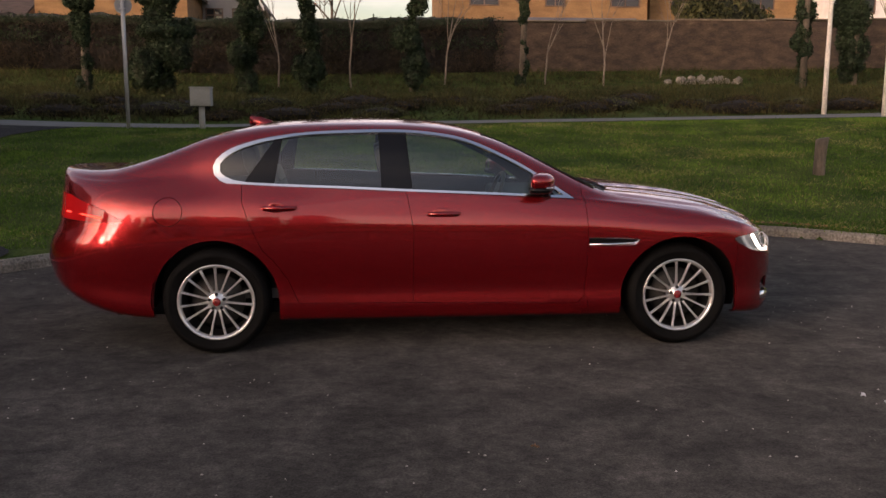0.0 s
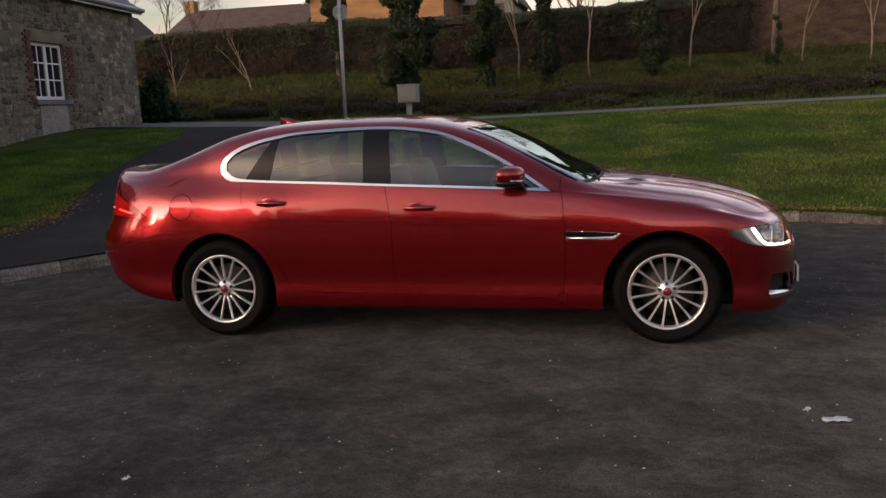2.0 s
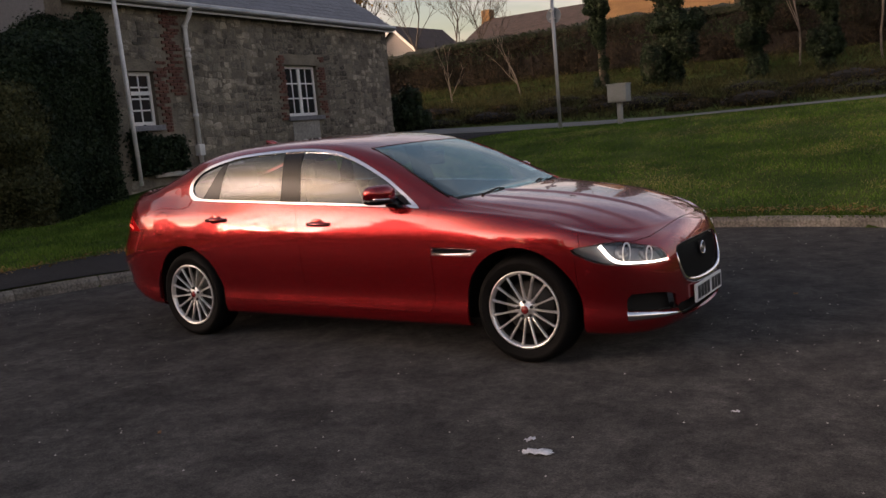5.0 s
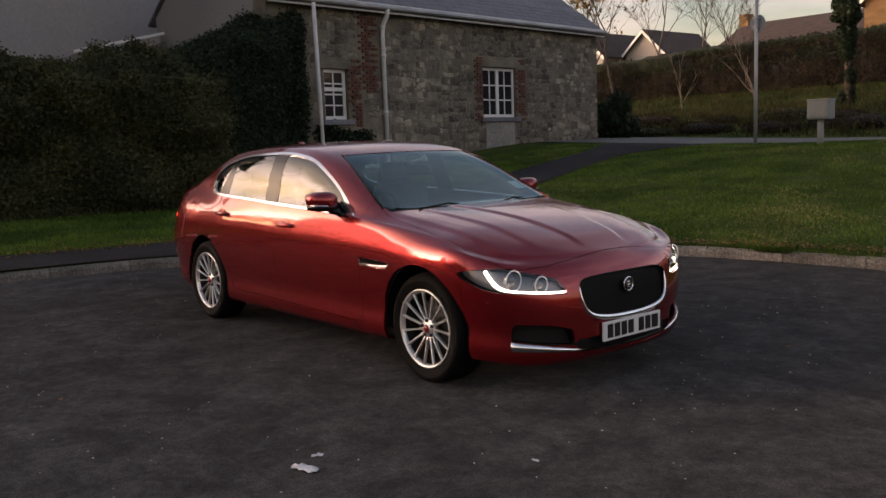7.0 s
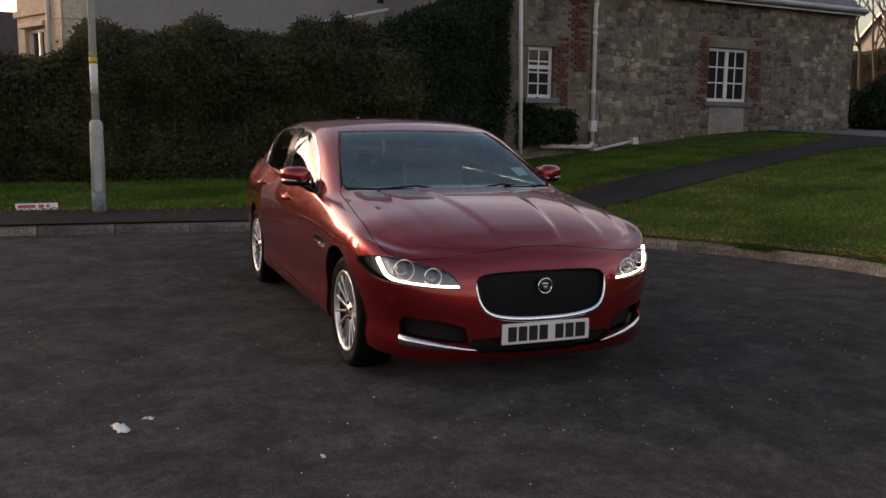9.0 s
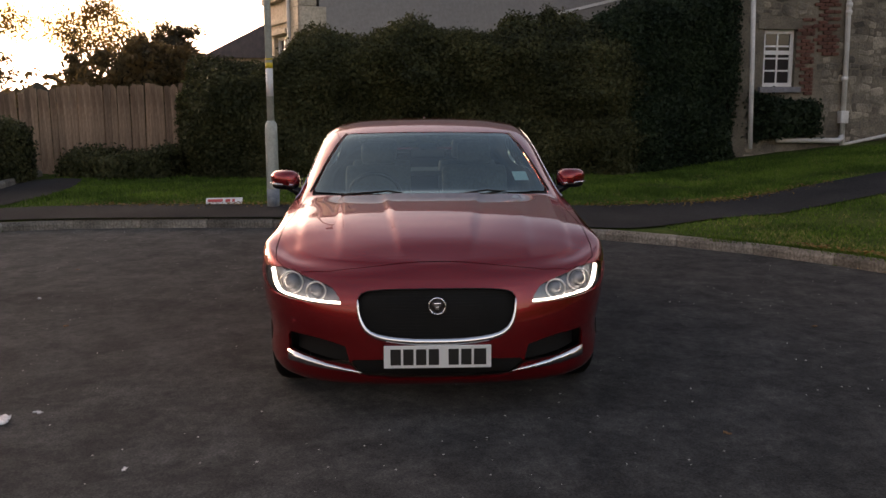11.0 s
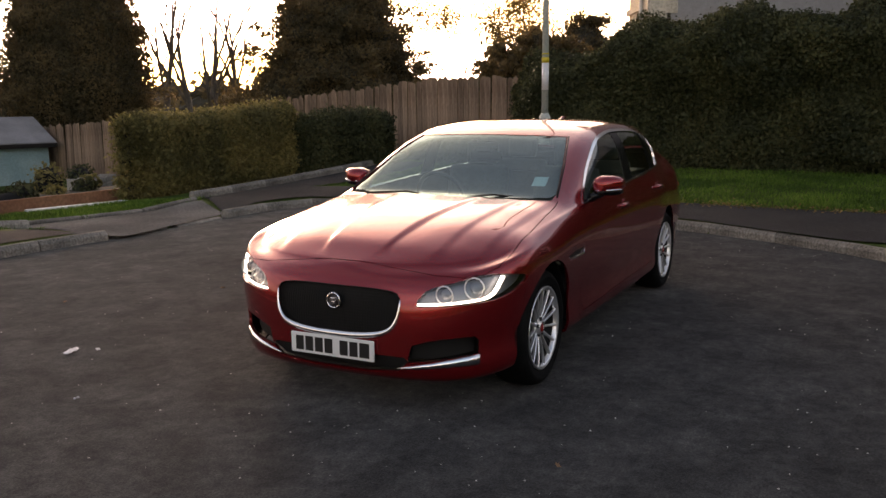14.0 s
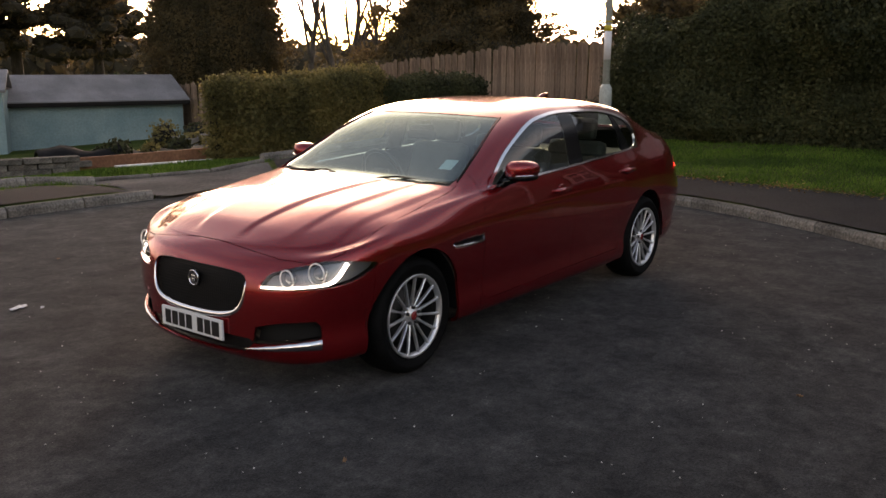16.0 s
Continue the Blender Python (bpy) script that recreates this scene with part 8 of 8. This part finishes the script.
STONES = [unit_piece("stone", 300 + i, STONE, 0.20, 0.15) for i in range(10)]
BRICK_ME = unit_piece("brick", 400, BRICK, 0.02, 0.05)
SLATE_ME = unit_piece("slate", 410, SLATE, 0.01, 0.03)
sr = random.Random(77)


def clear_of(s0, s1, z0, z1):
    for w in (W1, W2):
        if s1 > w[0] - 0.02 and s0 < w[1] + 0.02 and z1 > w[2] - 0.13 and z0 < w[3] + 0.20:
            return False
    if s1 > W1[0] + 0.08 and s0 < W1[1] - 0.12 and z1 < W1[2] + 0.1 and z1 > 1.15:
        return False
    for b in BRICKED:
        if s1 > b[0] + 0.04 and s0 < b[1] - 0.04 and z1 > b[2] + 0.02 and z0 < b[3] - 0.02:
            return False
    return True


BRICKED = [(W1[0] - 0.36, W1[0], W1[2] - 0.1, W1[3] + 0.25), (W1[1], W1[1] + 0.40, W1[2] - 0.1, W1[3] + 0.25), (W2[1], W2[1] + 0.42, 1.9, 3.5), (0.88, 1.50, 2.75, 4.80)]
laid = []


def lay_rubble(s0, s1, z0, z1):
    """Random rubble: a field split again and again into uneven stones."""
    w, h = s1 - s0, z1 - z0
    if w > 0.44 or (w > 0.26 and w > 2.1 * h) or h > 0.25:
        f = sr.uniform(0.30, 0.70)
        if w * 0.62 > h:
            lay_rubble(s0, s0 + w * f, z0, z1)
            lay_rubble(s0 + w * f, s1, z0, z1)
        else:
            lay_rubble(s0, s1, z0, z0 + h * f)
            lay_rubble(s0, s1, z0 + h * f, z1)
        return
    if w > 0.06 and h > 0.05 and sr.random() > 0.07 and clear_of(s0, s1, z0, z1):
        laid.append(((s0 + s1) / 2, sr.uniform(0.018, 0.036), (z0 + z1) / 2, w - 0.012 + sr.uniform(-0.02, 0.015), 0.07, h - 0.012 + sr.uniform(-0.02, 0.015), sr.uniform(-13, 13)))


for k in range(8):
    lay_rubble(-0.6 + k * 1.475, -0.6 + (k + 1) * 1.475, 0.42, EAVE - 0.22)
near = sorted(laid, key=lambda q: abs(q[0] - 6.5) + 0.8 * abs(q[2] - 2.6))
for q in near[:290]:
    ob = link("stone", STONES[sr.randrange(10)], parent=house)
    ob.matrix_local = pose(q[0], q[1], q[2], 0, q[6], 0) @ Matrix.Diagonal((q[3], q[4], q[5], 1))
vs, fs = [], []
for q in near[290:]:
    me = STONES[sr.randrange(10)]
    m = pose(q[0], q[1], q[2], 0, q[6], 0) @ Matrix.Diagonal((q[3], q[4], q[5], 1))
    o = len(vs)
    vs += [m @ v.co for v in me.vertices]
    fs += [tuple(o + i for i in p.vertices) for p in me.polygons]
rest = part("rubble_stone", mesh_of("rubble_stone", vs, fs), STONE, house)
rest["kind"] = "stuff"
for bx0, bx1, bz0, bz1 in BRICKED:
    z, row = bz0, 0
    while z < bz1:
        x = bx0 + (0.11 if row % 2 else 0.0)
        ragged_lo, ragged_hi = sr.choice((0, 0.11, 0.22)), sr.choice((0, 0.11, 0.22))
        while x < bx1 - 0.06:
            w = min(0.215, bx1 - x)
            if x > bx0 + ragged_lo - 0.12 and x + w < bx1 - ragged_hi + 0.14 and not any(x + w > w_[0] and x < w_[1] and z + 0.07 > w_[2] and z < w_[3] for w_ in (W1, W2)):
                ob = link("brick", BRICK_ME, parent=house)
                ob.matrix_local = pose(x + w / 2, sr.uniform(-0.012, -0.004), z + 0.034) @ Matrix.Diagonal((w - 0.010, 0.06, 0.064, 1))
            x += 0.225
        z += 0.075
        row += 1
slope = (EAVE + H_RISE + 0.08 - (EAVE + 0.08 - 0.28 * math.tan(pitch))) / (H_BACK / 2 + 0.28)
for row in range(6):
    for i in range(48):
        x = -1.75 + i * 0.302 + (0.15 if row % 2 else 0)
        if x > H_END + 0.1:
            continue
        y = -0.26 + row * 0.19
        ob = link("slate", SLATE_ME, parent=house)
        ob.matrix_local = pose(x, y + 0.14, EAVE + 0.08 - 0.28 * math.tan(pitch) + (y + 0.28 + 0.14) * slope + 0.018, math.degrees(math.atan(slope)) - 1.5, 0, sr.uniform(-0.5, 0.5)) @ Matrix.Diagonal((0.296, 0.40, 0.010, 1))

# ---- small things on the asphalt ----
def scrap(name, x, y, size, label, category, material, seed, turn):
    r = random.Random(seed)
    b = bmesh.new()
    bmesh.ops.create_grid(b, x_segments=6, y_segments=4, size=0.5)
    for v in b.verts:
        v.co = Vector((v.co.x * size * (1 + 0.25 * r.uniform(-1, 1)), v.co.y * size * 0.45 * (1 + 0.3 * r.uniform(-1, 1)), 0.006 + 0.02 * abs(wobble(v.co, 4.0, seed))))
    bmesh.ops.solidify(b, geom=list(b.faces), thickness=0.002)
    ob = link(name, b, material, smooth=True)
    ob.matrix_world = pose(x, y, 0.004, 0, 0, turn)
    return tagged(ob, label, category)


PAPER = surface("crumpled_paper", (0.55, 0.56, 0.58), (0.70, 0.70, 0.71), 8.0, 0.8, 0.3, 6)
DEADLEAF = surface("dead_leaf", (0.16, 0.08, 0.035), (0.26, 0.15, 0.07), 8.0, 0.8, 0.3, 6)
scrap("paper_scrap", 2.20, -2.15, 0.13, "crumpled white paper scrap on the asphalt", "litter", PAPER, 1, 12)
scrap("paper_scrap", 2.10, -2.02, 0.05, "small torn white paper scrap", "litter", PAPER, 2, 60)
for i, (x, y) in enumerate(((2.85, -1.35), (2.56, 1.35), (0.51, 2.71), (3.9, -2.9), (4.6, 0.4), (1.2, -3.4), (-0.8, -3.2), (3.3, 1.9), (0.2, -2.6), (4.3, -1.7), (2.9, -3.6), (-2.2, -3.4), (3.6, 2.6))):
    scrap("fallen_leaf", x, y, 0.035, "small dry brown leaf on the asphalt", "leaf", DEADLEAF if i % 3 else PAPER, 10 + i, 40 * i)["group"] = "fallen leaves"
n = 3200
gx_, gy_ = rng.uniform(-5.3, 9.0, n), rng.uniform(-5.5, 4.6, n)
clump = np.array([noise.noise((x * 0.9, y * 0.9, 11.0)) for x, y in zip(gx_, gy_)])
ok = inside(court_arr, gx_, gy_) & (rng.random(n) < np.clip(0.35 + 1.6 * clump, 0.05, 1.0))
gx_, gy_ = gx_[ok], gy_[ok]
m = len(gx_)
sz = rng.uniform(0.002, 0.0075, (m, 1, 1))
octa = np.array([(1, 0, 0), (0, 1, 0), (-1, 0, 0), (0, -1, 0), (0, 0, 0.8)])
pts = octa[None] * sz * rng.uniform(0.7, 1.3, (m, 5, 1)) + np.stack([gx_, gy_, np.zeros(m)], 1)[:, None]
tri = np.concatenate([pts[:, [i, (i + 1) % 4, 4]] for i in range(4)], 0)
grit = link("loose_grit", tri_mesh("loose_grit", tri), surface("pale_grit", (0.16, 0.15, 0.14), (0.40, 0.38, 0.35), 40.0, 0.9, 0.0, 4, vary=0.4))
tagged(grit, "loose pale grit scattered over the asphalt", "grit", kind="stuff")
